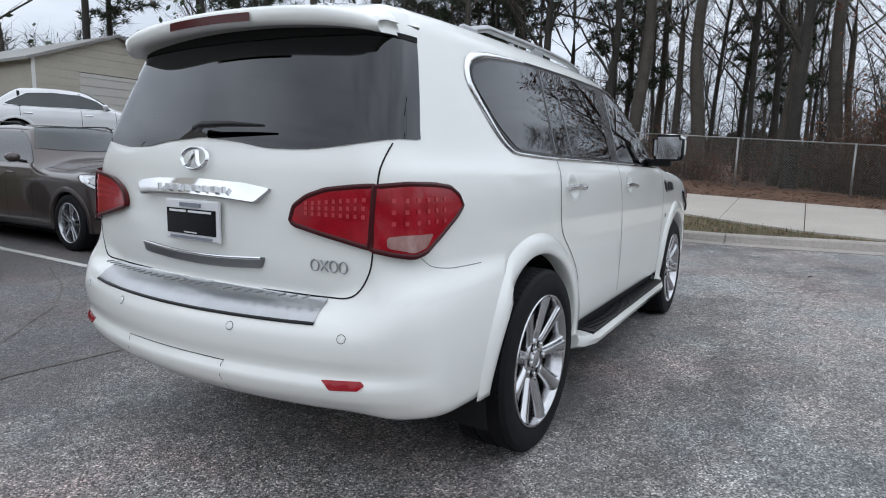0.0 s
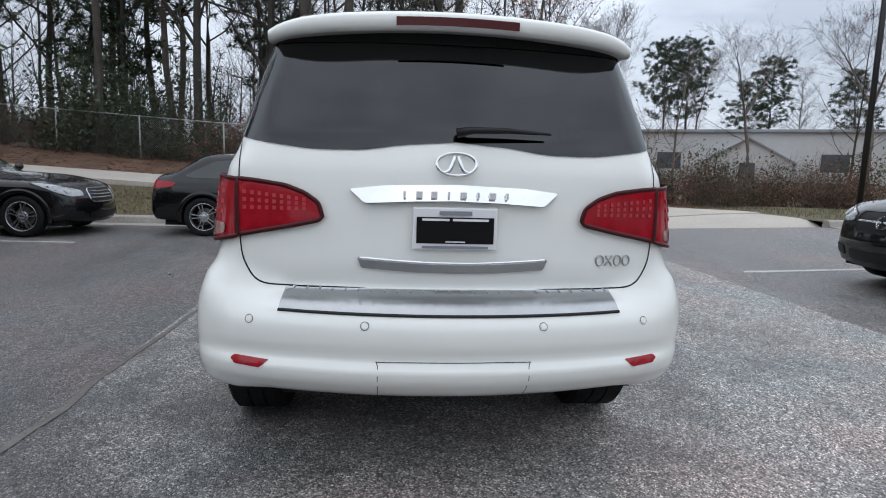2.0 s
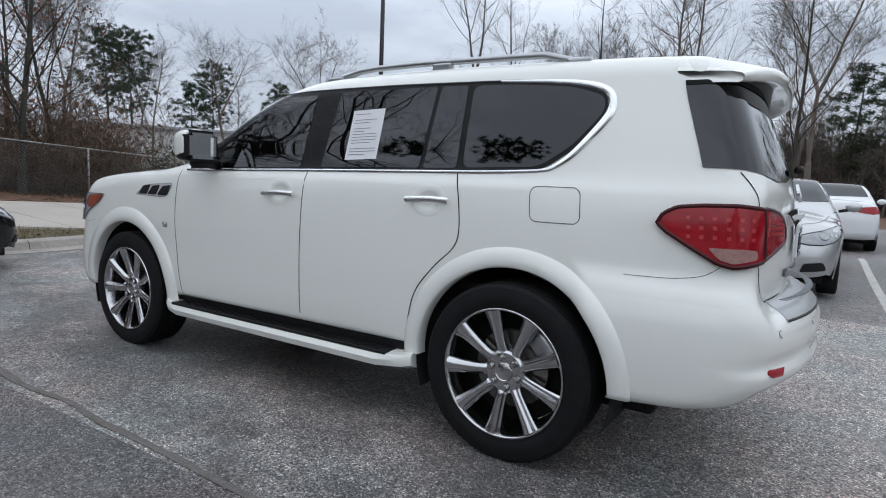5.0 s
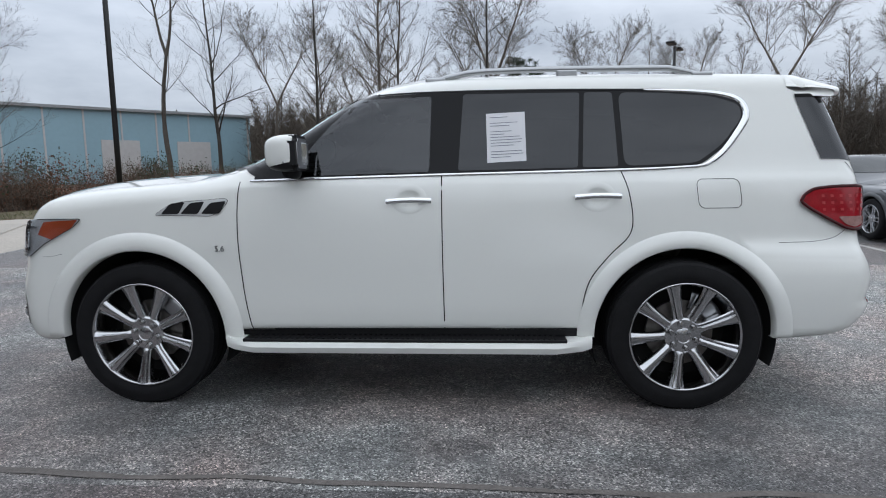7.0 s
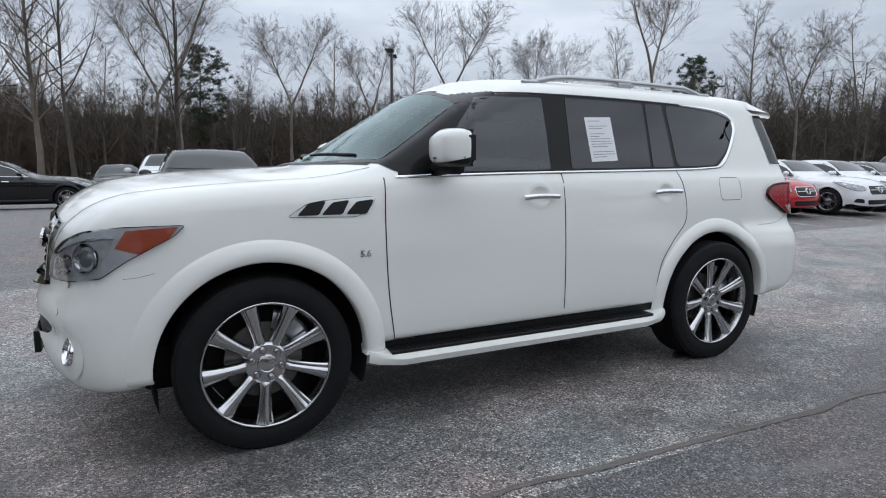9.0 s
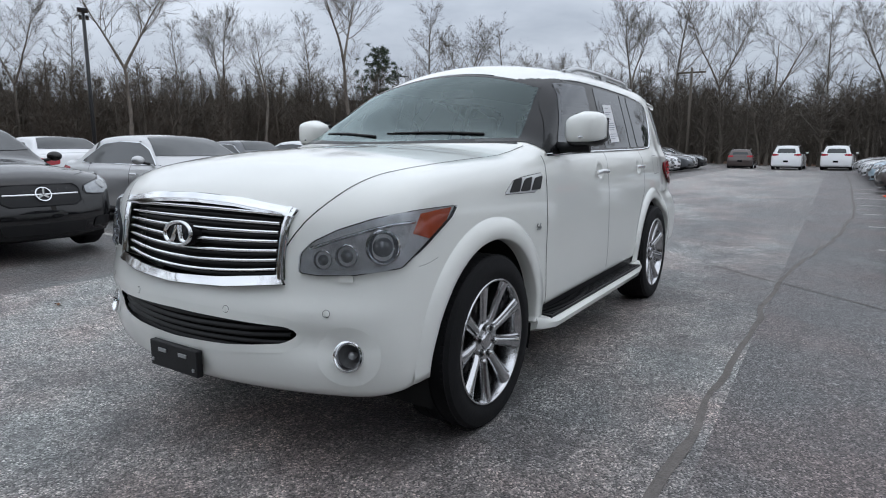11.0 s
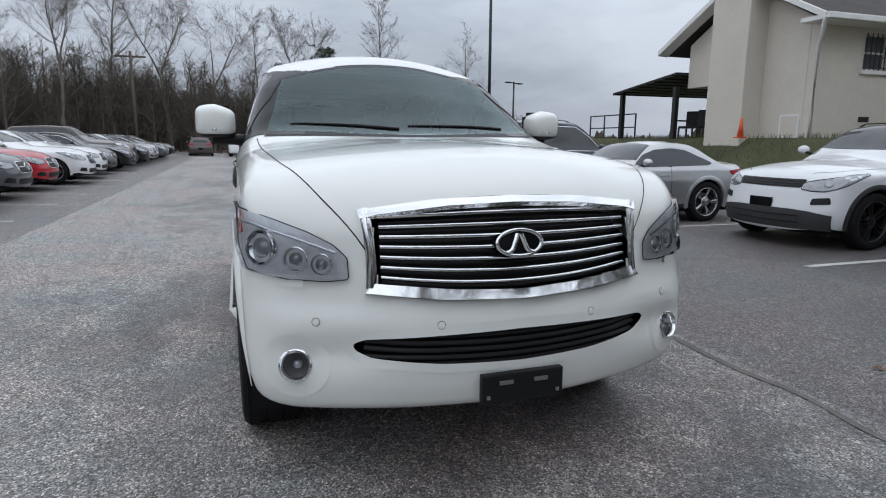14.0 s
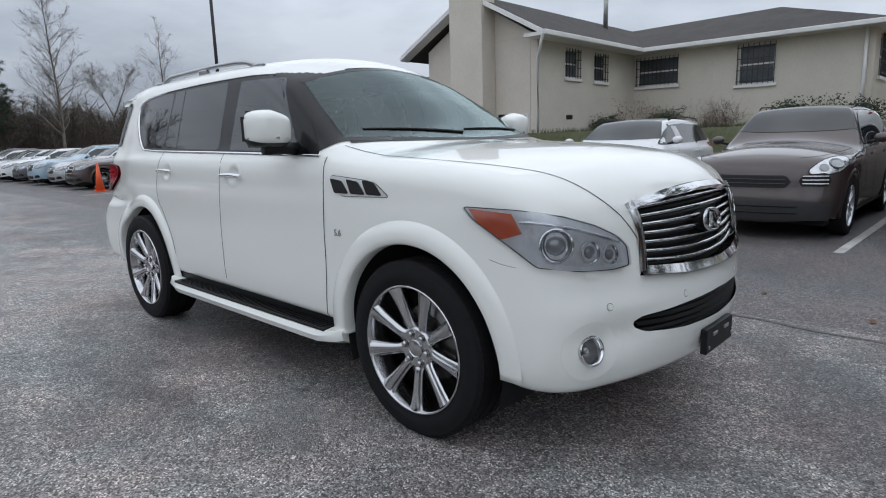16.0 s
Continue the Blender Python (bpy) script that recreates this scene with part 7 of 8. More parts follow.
def parked_car(style, colour, at, label, rims="park_rim", spokes=5, twin=True, res=0.06, chrome=True, grille="bars", sheet_on_window=False):
    """A parked car. style: dimensions and the heights of its lines."""
    c = dict(L=4.7, wb=2.8, fo=0.85, w=1.82, h=1.44, hood=0.98, belt=0.95, cowl=1.95, top=1.15, back=0.10, deck=1.02, deck_y=-0.55, tyre=0.325, suv=False)
    c.update(style)
    L, wb, fo, hw, H = c["L"], c["wb"], c["fo"], c["w"] / 2, c["h"]
    yF, yR = wb + fo, wb + fo - L
    hood, belt, cowl, ytop, yback = c["hood"], c["belt"], c["cowl"], c["top"], c["back"]
    if c["suv"]:
        tail = [(yR - 0.05, H - 0.16), (yR + 0.12, H - 0.11), (yR + 0.5, H - 0.05)]
    else:
        tail = [(yR - 0.05, c["deck"] - 0.06), (yR + 0.06, c["deck"]), (c["deck_y"], c["deck"] + 0.03)]
    mid_y = (ytop + yback) / 2
    sh = Shape(
        width=curve((0.15, hw * 0.86), (0.28, hw * 0.955), (0.5, hw * 0.995), (belt - 0.22, hw), (belt - 0.05, hw * 0.965), (belt + 0.02, hw * 0.92), (H - 0.12, hw * 0.70), (H, hw * 0.62)),
        plan=curve((yR, -0.07), (yR + 0.5, -0.02), (0.2, 0.0), (wb * 0.5, -0.012), (wb, 0.0), (yF - 0.4, -0.035), (yF, -0.12)),
        mid=curve((0.3, 1.0), (belt, 1.0), (H, 0.6)),
        top=curve(*tail, (yback, H - 0.025), (mid_y, H), (ytop, H - 0.035), (cowl, hood + 0.055), (cowl + 0.14, hood + 0.02), ((cowl + yF) / 2 + 0.1, hood - 0.03), (yF - 0.22, hood - 0.14), (yF + 0.02, hood - 0.27)),
        crown=curve((yR, 0.07), (yback, 0.10), (ytop, 0.10), (cowl, 0.16), (yF, 0.14)),
        rear=curve((0.2, yR + 0.10), (0.4, yR), (0.62, yR + 0.005), (c["deck"] - 0.1, yR + 0.07), (c["deck"] + 0.02, yR + 0.10), (H, yR + (0.42 if c["suv"] else 0.2))),
        front=curve((0.15, yF - 0.10), (0.25, yF - 0.03), (0.45, yF), (0.62, yF - 0.03), (hood - 0.2, yF - 0.10), (hood, yF - 0.30)),
        bow_r=0.16, bow_f=0.30, floor=curve((yR, 0.26), (0.2, 0.19), (wb, 0.19), (yF, 0.18)), k=(0.07, 0.14, 0.17))
    car = thing("car", label, "car", "parked cars", at=at)
    pm = PAINT[colour]
    R = c["tyre"]
    v, f, nn = sh.skin((-hw - 0.2, yR - 0.15, 0.14), (hw + 0.2, yF + 0.15, H + 0.15), (-hw * 0.5, yR + 0.55, 0.42), (hw * 0.5, yF - 0.65, min(belt, hood) - 0.22), res)
    cen = v[f].mean(1)
    keep = np.ones(len(f), bool)
    for y in (0.0, wb):
        keep &= ~((np.abs(cen[:, 0]) > hw * 0.55) & (np.hypot(cen[:, 1] - y, cen[:, 2] - R) < R + 0.055))
    body = ob_from("body", v, f[keep], pm, car, normals=nn)
    # arch lips and dark wells
    for s in (-1, 1):
        for y in (0.0, wb):
            rad = np.array([R + 0.105, R + 0.10, R + 0.05, R + 0.04, R + 0.04])
            lif = np.array([0.0, 0.004, 0.010, 0.006, -0.05])
            P, k, n = [], 5, 26
            for a in np.linspace(math.radians(-14), math.radians(194), n):
                yy, zz = y + rad * math.cos(a), np.maximum(R + rad * math.sin(a), 0.20)
                q = sh.drop(np.stack([np.full(k, s * hw), yy, np.maximum(zz, 0.42)], 1), (s, 0, 0))
                q[:, 2] = zz
                q[:, 0] += s * (lif - 0.12 * np.maximum(0.40 - zz, 0))
                P += list(q)
            fc = [(i * k + q, i * k + q + 1, (i + 1) * k + q + 1, (i + 1) * k + q) for i in range(n - 1) for q in range(k - 1)]
            ob_from("wheel_arch", P, fc if s < 0 else [t[::-1] for t in fc], M["cladding"] if c.get("clad") else pm, car)
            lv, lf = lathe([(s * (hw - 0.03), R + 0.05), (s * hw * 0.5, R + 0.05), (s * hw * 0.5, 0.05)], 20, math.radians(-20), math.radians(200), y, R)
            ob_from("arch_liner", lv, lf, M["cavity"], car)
            wat = pose(s * (hw - 0.115), y, R) if s > 0 else pose(s * (hw - 0.115), y, R, 0, 0, 180)
            make_wheel(car, R, R * 0.70, 0.215, spokes, M[rims], wat, twin=twin, low=True, turn=17 * s + 40 * y)
    box("underbody", -hw * 0.82, hw * 0.82, yR + 0.3, yF - 0.3, 0.17, 0.27, M["cavity"], car)
    # glass
    zt = H - 0.125
    g0 = cowl - 0.16
    if c["suv"]:
        dlo = [(g0, belt + 0.02), (yR + 0.42, belt + 0.06), (yR + 0.33, belt + 0.14), (yR + 0.52, zt - 0.02), (mid_y, zt + 0.01), (ytop + 0.02, zt - 0.02), (ytop + (g0 - ytop) * 0.5, (zt + belt) / 2 + 0.06)]
        bp = [wb * 0.44, wb * 0.10]
    else:
        ye = c["deck_y"] + 0.30
        dlo = [(g0, belt + 0.02), (ye + 0.1, belt + 0.045), (ye, belt + 0.075), (yback + 0.10, zt - 0.03), (mid_y, zt + 0.005), (ytop + 0.02, zt - 0.02), (ytop + (g0 - ytop) * 0.5, (zt + belt) / 2 + 0.06)]
        bp = [wb * (0.44 if not c.get("coupe") else 0.28)] + ([] if c.get("coupe") else [wb * 0.03])
    dlo = cut(dlo, 0.05, 3)
    for s in (-1, 1):
        sd = [(s * hw, a, b) for a, b in dlo]
        sh.patch("side_glass", sd, (s, 0, 0), M["park_glass"], car, 0.007, 0.06)
        if chrome:
            sh.strip("window_trim", sd, (s, 0, 0), 0.018, M["chrome"], car, 0.005, 0.003, n=2, closed=True)
        for y in bp:
            sh.strip("pillar", [(s * hw, y, belt + 0.02), (s * hw, y - 0.01, (belt + zt) / 2), (s * hw, y - 0.03, zt)], (s, 0, 0), 0.055, M["gloss"], car, 0.006)
        for y in [cowl - 0.10] + bp:
            sh.strip("door_seam", [(s * hw, y, belt), (s * hw, y + 0.015, 0.6), (s * hw, y - 0.02, 0.30)], (s, 0, 0), 0.009, M["gap"], car, 0.0015)
        for y in bp:
            sh.strip("door_handle", [(s * hw, y + 0.24, belt - 0.12), (s * hw, y + 0.15, belt - 0.115), (s * hw, y + 0.06, belt - 0.115)], (s, 0, 0), 0.03, M["chrome"] if chrome else pm, car, 0.012, 0.012)
        sh.strip("sill_trim", [(s * hw, wb - 0.45, 0.28), (s * hw, wb / 2, 0.275), (s * hw, 0.45, 0.28)], (s, 0, 0), 0.07 if not c.get("clad") else 0.16, M["cladding"], car, 0.004, 0.008)
        # door mirror
        bm = bmesh.new()
        bmesh.ops.create_uvsphere(bm, u_segments=14, v_segments=10, radius=1.0)
        for q in bm.verts:
            q.co = (s * (hw + 0.10 + 0.095 * q.co.x), cowl - 0.30 + 0.065 * q.co.y, belt + 0.10 + 0.065 * q.co.z)
        mir = part("door_mirror", bm, pm, car, smooth=True)
        tube_ob("mirror_arm", [(s * (hw - 0.06), cowl - 0.27, belt + 0.04), (s * (hw + 0.08), cowl - 0.30, belt + 0.07)], 0.022, M["black"], mir, 6)
        # lamps
        hl = [(0.50, yF - 0.16, hood - 0.36), (0.52, yF - 0.18, hood - 0.27), (0.78, yF - 0.32, hood - 0.205), (0.97, yF - 0.68, hood - 0.135), (0.965, yF - 0.60, hood - 0.20), (0.90, yF - 0.42, hood - 0.31), (0.74, yF - 0.26, hood - 0.38)]
        if c.get("round_lamp"):
            hl = [(0.61, yF - 0.24, hood - 0.355), (0.60, yF - 0.26, hood - 0.30), (0.72, yF - 0.36, hood - 0.195), (0.86, yF - 0.52, hood - 0.135), (0.945, yF - 0.66, hood - 0.145), (0.962, yF - 0.60, hood - 0.235), (0.90, yF - 0.42, hood - 0.33), (0.76, yF - 0.30, hood - 0.37)]
        hl = [(s * hw * a, b, z) for a, b, z in hl]
        sh.patch("headlamp", cut(hl, 0.03, 2), (s * 0.6, 1, 0.25), M["lamp_bowl"] if c.get("round_lamp") else M["lamp_clear"], car, 0.005, 0.06)
        if c.get("round_lamp"):
            disc_on(sh, "projector", (s * hw * 0.84, yF - 0.45, hood - 0.238), (s * 0.6, 1, 0.25), [(0.006, 0.082), (0.016, 0.078), (0.014, 0.066), (0.008, 0.056), (0.014, 0.03), (0.016, 0)], M["lamp_lens"], car, n=18)
        o = disc_on(sh, "headlamp_bowl", (s * hw * 0.76, yF - 0.3, hood - 0.275), (s * 0.6, 1, 0.25), [(0.006, 0.055), (0.012, 0.05), (0.008, 0.04), (0.014, 0.02), (0.014, 0)], M["lamp_dark"], car, n=14)
        sh.strip("headlamp_edge", hl, (s * 0.6, 1, 0.25), 0.012, M["black"], car, 0.007, 0.002, n=2, closed=True)
        dz = c["deck"] if not c["suv"] else belt + 0.14
        tl = [(0.50, yR + 0.10, dz - 0.12), (0.50, yR + 0.10, dz - 0.21), (0.80, yR + 0.16, dz - 0.25), (0.97, yR + 0.46, dz - 0.20), (0.97, yR + 0.50, dz - 0.13), (0.85, yR + 0.2, dz - 0.09)]
        sh.patch("tail_lamp", cut([(s * hw * a, b, z) for a, b, z in tl], 0.03, 2), (s * 0.6, -1, 0), M["red_lens"], car, 0.006, 0.06)
        sh.patch("bumper_intake", [(s * hw * a, yF - 0.2, z) for a, z in cut([(0.52, 0.30), (0.86, 0.33), (0.80, 0.42), (0.56, 0.40)], 0.03, 2)], (s * 0.4, 1, 0), M["black"], car, 0.009, 0.04)
    wt = [(x * hw, cowl + 0.02 - 0.24 * x * x) for x in np.linspace(-0.80, 0.80, 7)] + [(x * hw, ytop + 0.05 + 0.06 * x * x) for x in np.linspace(0.60, -0.60, 5)]
    sh.patch("windscreen", [(a, b, H) for a, b in wt], (0, 0.5, 1), M["park_glass"], car, 0.008, 0.06)
    if c["suv"]:
        rg = [(-0.60, belt + 0.12), (0.60, belt + 0.12), (0.52, H - 0.20), (-0.52, H - 0.20)]
        sh.patch("rear_window", [(a * hw, yR, b) for a, b in cut(rg, 0.06, 2)], (0, -1, 0.2), M["park_glass"], car, 0.004, 0.10)
        for s in (-1, 1):
            zr = H - 0.03
            tube_ob("roof_rail", [(s * hw * 0.66, ytop - 0.1, zr - 0.02), (s * hw * 0.68, ytop - 0.25, zr + 0.025), (s * hw * 0.68, mid_y, zr + 0.04), (s * hw * 0.68, yR + 0.65, zr + 0.01), (s * hw * 0.66, yR + 0.5, zr - 0.04)], 0.013, M["satin"] if chrome else M["black"], car, 6)
    else:
        rg = [(x * hw, c["deck_y"] + 0.04 + 0.12 * x * x) for x in np.linspace(-0.72, 0.72, 7)] + [(x * hw, yback - 0.06 - 0.05 * x * x) for x in np.linspace(0.56, -0.56, 5)]
        sh.patch("rear_window", [(a, b, H) for a, b in rg], (0, -0.5, 1), M["park_glass"], car, 0.008, 0.06)
    for s in (-1, 1):
        sh.strip("bonnet_seam", [(s * hw * 0.55, yF - 0.3, hood), (s * hw * 0.78, yF - 0.6, hood), (s * hw * 0.84, cowl + 0.1, hood)], (s * 0.3, 0, 1), 0.009, M["gap"], car, 0.0015)
    # nose
    gz0, gz1 = hood - 0.44, hood - 0.24
    gw = 0.42 if not c["suv"] else 0.44
    go = cut([(-gw, gz0 + 0.02), (-gw * 0.8, gz0 - 0.02), (gw * 0.8, gz0 - 0.02), (gw, gz0 + 0.02), (gw * 1.0, gz1 - 0.03), (gw * 0.85, gz1), (-gw * 0.85, gz1), (-gw * 1.0, gz1 - 0.03)], 0.03, 2)
    if grille in ("wide", "slim"):
        skirt = [(x * hw, yF - 0.2, 0.50 - 0.10 * abs(x) ** 4) for x in np.linspace(-0.88, 0.88, 9)] + [(x * hw, yF - 0.2, 0.25) for x in np.linspace(0.86, -0.86, 9)]
        sh.patch("lower_skirt", skirt, (0, 1, 0), M["cladding"], car, 0.012, 0.06, 0.014, "dark lower bumper skirt")
        for z in (0.34, 0.42):
            sh.strip("skirt_slat", [(x * hw, yF, z) for x in np.linspace(-0.55, 0.55, 7)], (0, 1, 0), 0.022, M["black"], car, 0.016, 0.006)
    if grille == "wide":
        mid_g = [(-0.40, 0.64), (0.40, 0.64), (0.47, 0.71), (0.40, 0.79), (-0.40, 0.79), (-0.47, 0.71)]
        sh.patch("grille", [(a * hw, yF, b) for a, b in cut(mid_g, 0.03, 2)], (0, 1, 0), M["black"], car, 0.009, 0.05)
        for z in (0.69, 0.74):
            sh.strip("grille_bar", [(x * hw, yF, z) for x in np.linspace(-0.40, 0.40, 7)], (0, 1, 0), 0.014, M["cladding"], car, 0.012, 0.008)
        for s in (-1, 1):
            sh.patch("side_intake", [(s * a * hw, yF - 0.2, b) for a, b in cut([(0.54, 0.66), (0.86, 0.66), (0.90, 0.74), (0.84, 0.82), (0.58, 0.80), (0.50, 0.73)], 0.03, 2)], (s * 0.45, 1, 0), M["black"], car, 0.009, 0.05)
            for z in (0.69, 0.735, 0.78):
                sh.strip("intake_bar", [(s * x * hw, yF - 0.2, z) for x in np.linspace(0.55, 0.86, 5)], (s * 0.45, 1, 0), 0.012, M["chrome"], car, 0.013, 0.006)
    elif grille == "slim":
        sg = [(-0.50, hood - 0.335), (0.50, hood - 0.335), (0.53, hood - 0.235), (-0.53, hood - 0.235)]
        sh.patch("grille", [(a * hw, yF, b) for a, b in cut(sg, 0.02, 2)], (0, 1, 0), M["black"], car, 0.009, 0.05)
        for i in range(3):
            sh.strip("grille_bar", [(x * hw, yF, hood - 0.315 + 0.03 * i) for x in np.linspace(-0.49, 0.49, 7)], (0, 1, 0), 0.010, M["cladding"], car, 0.012, 0.006)
        box("number_plate", -0.17, 0.17, yF - 0.03, yF + 0.012, 0.50, 0.62, M["gloss"], car, 0.006)
        for s in (-1, 1):
            sh.patch("side_intake", [(s * a * hw, yF - 0.2, b) for a, b in cut([(0.62, 0.56), (0.88, 0.58), (0.86, 0.66), (0.64, 0.64)], 0.02, 2)], (s * 0.45, 1, 0), M["black"], car, 0.009, 0.05)
    elif grille != "none":
        sh.patch("grille", [(a * hw, yF, b) for a, b in go], (0, 1, 0), M["black"], car, 0.004, 0.08)
        sh.strip("grille_frame", [(a * hw, yF, b) for a, b in go], (0, 1, 0), 0.016, M["chrome"] if chrome else M["gloss"], car, 0.006, 0.006, n=2, closed=True)
        for i in range(3 if grille == "bars" else 1):
            z = gz0 + 0.05 + (0.05 * i if grille == "bars" else 0.05)
            sh.strip("grille_bar", [(x * hw, yF, z) for x in np.linspace(-gw * 0.93, gw * 0.93, 7)], (0, 1, 0), 0.018, M["chrome"], car, 0.007, 0.008)
        if grille == "star":
            disc_on(sh, "badge_ring", (0, yF, (gz0 + gz1) / 2), (0, 1, 0), [(0.01, 0.085), (0.022, 0.082), (0.022, 0.07), (0.012, 0.068)], M["chrome"], car, n=20)
            bm = bmesh.new()
            for i in range(3):
                add_box(bm, 0.012, 0.02, -0.009, 0.009, 0.0, 0.072, 0, pose(0, 0, 0, 120 * i, 0, 0))
            st = part("badge_spokes", bm, M["chrome"], car)
            q = sh.drop([(0, yF, (gz0 + gz1) / 2)], (0, 1, 0))
            st.matrix_basis = Matrix.Translation(Vector(q[0])) @ pose(0, 0, 0, 0, 0, 90)
    sh.patch("lower_intake", [(a * hw, yF, b) for a, b in cut([(-0.44, 0.27), (0.44, 0.27), (0.48, 0.38), (-0.48, 0.38)], 0.04, 2)], (0, 1, 0), M["black"], car, 0.009, 0.05)
    y_p = float(sh.drop([(0, yR, 0.6)], (0, -1, 0))[0][1])
    box("number_plate", -0.26 * 0.6, 0.26 * 0.6, y_p - 0.012, y_p + 0.02, 0.55, 0.68, M["gloss"], car, 0.006)
    if sheet_on_window:
        for s in (-1, 1):
            sh.patch("window_sheet", [(s * hw, a, b) for a, b in ((bp[0] - 0.12, belt + 0.08), (bp[0] - 0.34, belt + 0.08), (bp[0] - 0.34, belt + 0.34), (bp[0] - 0.12, belt + 0.34))], (s, 0, 0), M["paper"], car, 0.009, 0.1)
    return car, yF, yR


SEDAN = dict(L=4.70, wb=2.84, fo=0.80, w=1.81, h=1.43, hood=0.97, belt=0.93, cowl=2.05, top=1.22, back=0.12, deck=1.03, deck_y=-0.52)
FOURDOOR = dict(L=4.63, wb=2.70, fo=0.90, w=1.78, h=1.40, hood=0.95, belt=0.93, cowl=1.95, top=1.10, back=-0.05, deck=1.00, deck_y=-0.70)
LIMO = dict(L=5.10, wb=3.05, fo=0.86, w=1.88, h=1.47, hood=1.0, belt=0.96, cowl=2.25, top=1.40, back=0.20, deck=1.05, deck_y=-0.55)
COUPE = dict(L=4.44, wb=2.69, fo=0.78, w=1.77, h=1.41, hood=0.95, belt=0.93, cowl=1.85, top=1.00, back=0.05, deck=1.02, deck_y=-0.62, coupe=True)
ROADSTER = dict(L=4.53, wb=2.62, fo=0.93, w=1.83, h=1.34, hood=0.93, belt=0.90, cowl=1.62, top=0.92, back=0.22, deck=0.98, deck_y=-0.45, coupe=True, tyre=0.335, round_lamp=False)
CROSS = dict(L=4.42, wb=2.70, fo=0.87, w=1.80, h=1.50, hood=1.03, belt=0.98, cowl=1.95, top=1.18, back=-0.15, deck=1.0, deck_y=-0.4, suv=True, tyre=0.335)
BIGX = dict(L=4.85, wb=2.90, fo=0.90, w=1.94, h=1.70, hood=1.15, belt=1.10, cowl=2.10, top=1.35, back=-0.2, deck=1.08, deck_y=-0.4, suv=True, tyre=0.37, round_lamp=True)
WAGONX = dict(L=4.90, wb=2.93, fo=0.86, w=1.94, h=1.76, hood=1.15, belt=1.10, cowl=2.15, top=1.40, back=-0.2, deck=1.1, deck_y=-0.4, suv=True, tyre=0.37)
SLIMX = dict(L=4.36, wb=2.66, fo=0.85, w=1.92, h=1.62, hood=1.10, belt=1.12, cowl=1.90, top=1.10, back=-0.1, deck=1.1, deck_y=-0.4, suv=True, tyre=0.36, clad=True)


def nose_east(x, y, style):
    """A car whose nose points east, with the nose at x."""
    return pose(x - style["wb"] - style["fo"], y, lot_z(x - 2), 0, 0, -90)


def nose_west(x, y, style):
    return pose(x + style["wb"] + style["fo"], y, lot_z(x + 2), 0, 0, 90)


def tail_at(x, y, style, east=False):
    """A car with its tail at x; its nose points west, or east."""
    d = style["L"] - style["wb"] - style["fo"]
    return pose(x - d, y, lot_z(x), 0, 0, 90) if not east else pose(x + d, y, lot_z(x), 0, 0, -90)


cayenne, *_ = parked_car(BIGX, "brown", nose_east(-5.35, 2.62, BIGX), "brown-grey metallic SUV parked nose out", twin=True, spokes=5, grille="wide", chrome=False, res=0.05)
parked_car(SLIMX, "white", nose_east(-5.65, -0.25, SLIMX), "white compact SUV with black wheels and cladding", rims="dark_rim", spokes=5, chrome=False, res=0.05, sheet_on_window=True, grille="slim")
parked_car(ROADSTER, "silver", nose_east(-2.95, -3.05, ROADSTER), "silver coupe with five-spoke alloy wheels", spokes=5, twin=False, grille="none", chrome=False, res=0.05)
parked_car(WAGONX, "navy", tail_at(-3.25, -5.95, WAGONX), "dark navy SUV parked tail out", res=0.05)
parked_car(WAGONX, "maroon", nose_east(-5.55, 4.95, WAGONX), "dark red SUV with a chrome barred grille", res=0.06)
parked_car(LIMO, "black", nose_east(-5.0, 7.55, LIMO), "long black saloon by the kerb", twin=True, res=0.06)
parked_car(COUPE, "black", pose(-3.29, 8.05, 0, 0, 0, -90), "black two-door coupe parked along the kerb", twin=True, chrome=False, res=0.05)
parked_car(CROSS, "black", nose_west(4.75, 2.45, CROSS), "black crossover with a badge in its grille", grille="star", twin=True, chrome=False, res=0.05)
csil, *_ = parked_car(SEDAN, "silver", nose_west(4.30, -0.45, SEDAN), "silver saloon with a badge in its grille", grille="star", twin=True, res=0.05)
fgrey, *_ = parked_car(FOURDOOR, "grey", nose_west(4.95, -6.0, FOURDOOR), "dark grey four-door coupe with a badge in its grille", grille="star", spokes=5, twin=True)
fred, *_ = parked_car(FOURDOOR, "red", nose_west(5.1, -10.8, FOURDOOR), "bright red four-door coupe", grille="star", spokes=5)
swhite, *_ = parked_car(SEDAN, "white", nose_west(4.75, -13.2, SEDAN), "white saloon with a badge in its grille", grille="star", spokes=5)
xgrey, *_ = parked_car(CROSS, "brown", nose_east(-3.4, -18.2, CROSS), "brown-grey crossover parked nose out", grille="star", spokes=5)
cblack, *_ = parked_car(SEDAN, "black", nose_east(-3.35, -11.2, SEDAN), "black saloon parked nose out", grille="star", spokes=5)
cpale, *_ = parked_car(FOURDOOR, "pale", nose_east(-3.3, -8.65, FOURDOOR), "pale silver four-door coupe", grille="star", spokes=5)
wsuv, *_ = parked_car(WAGONX, "white", pose(0.6, -44.5, 0, 0, 0, 178), "white SUV parked across the end of the lot", spokes=5)
cwhite, *_ = parked_car(COUPE, "white", tail_at(11.2, -1.2, COUPE, True), "white two-door coupe parked tail in", sheet_on_window=True)
bsuv, *_ = parked_car(CROSS, "blue", nose_east(-3.4, -23.2, CROSS), "pale blue crossover parked nose out", grille="star", spokes=5)


def again(car, m, label):
    return tagged(copy_thing(car, m), label)


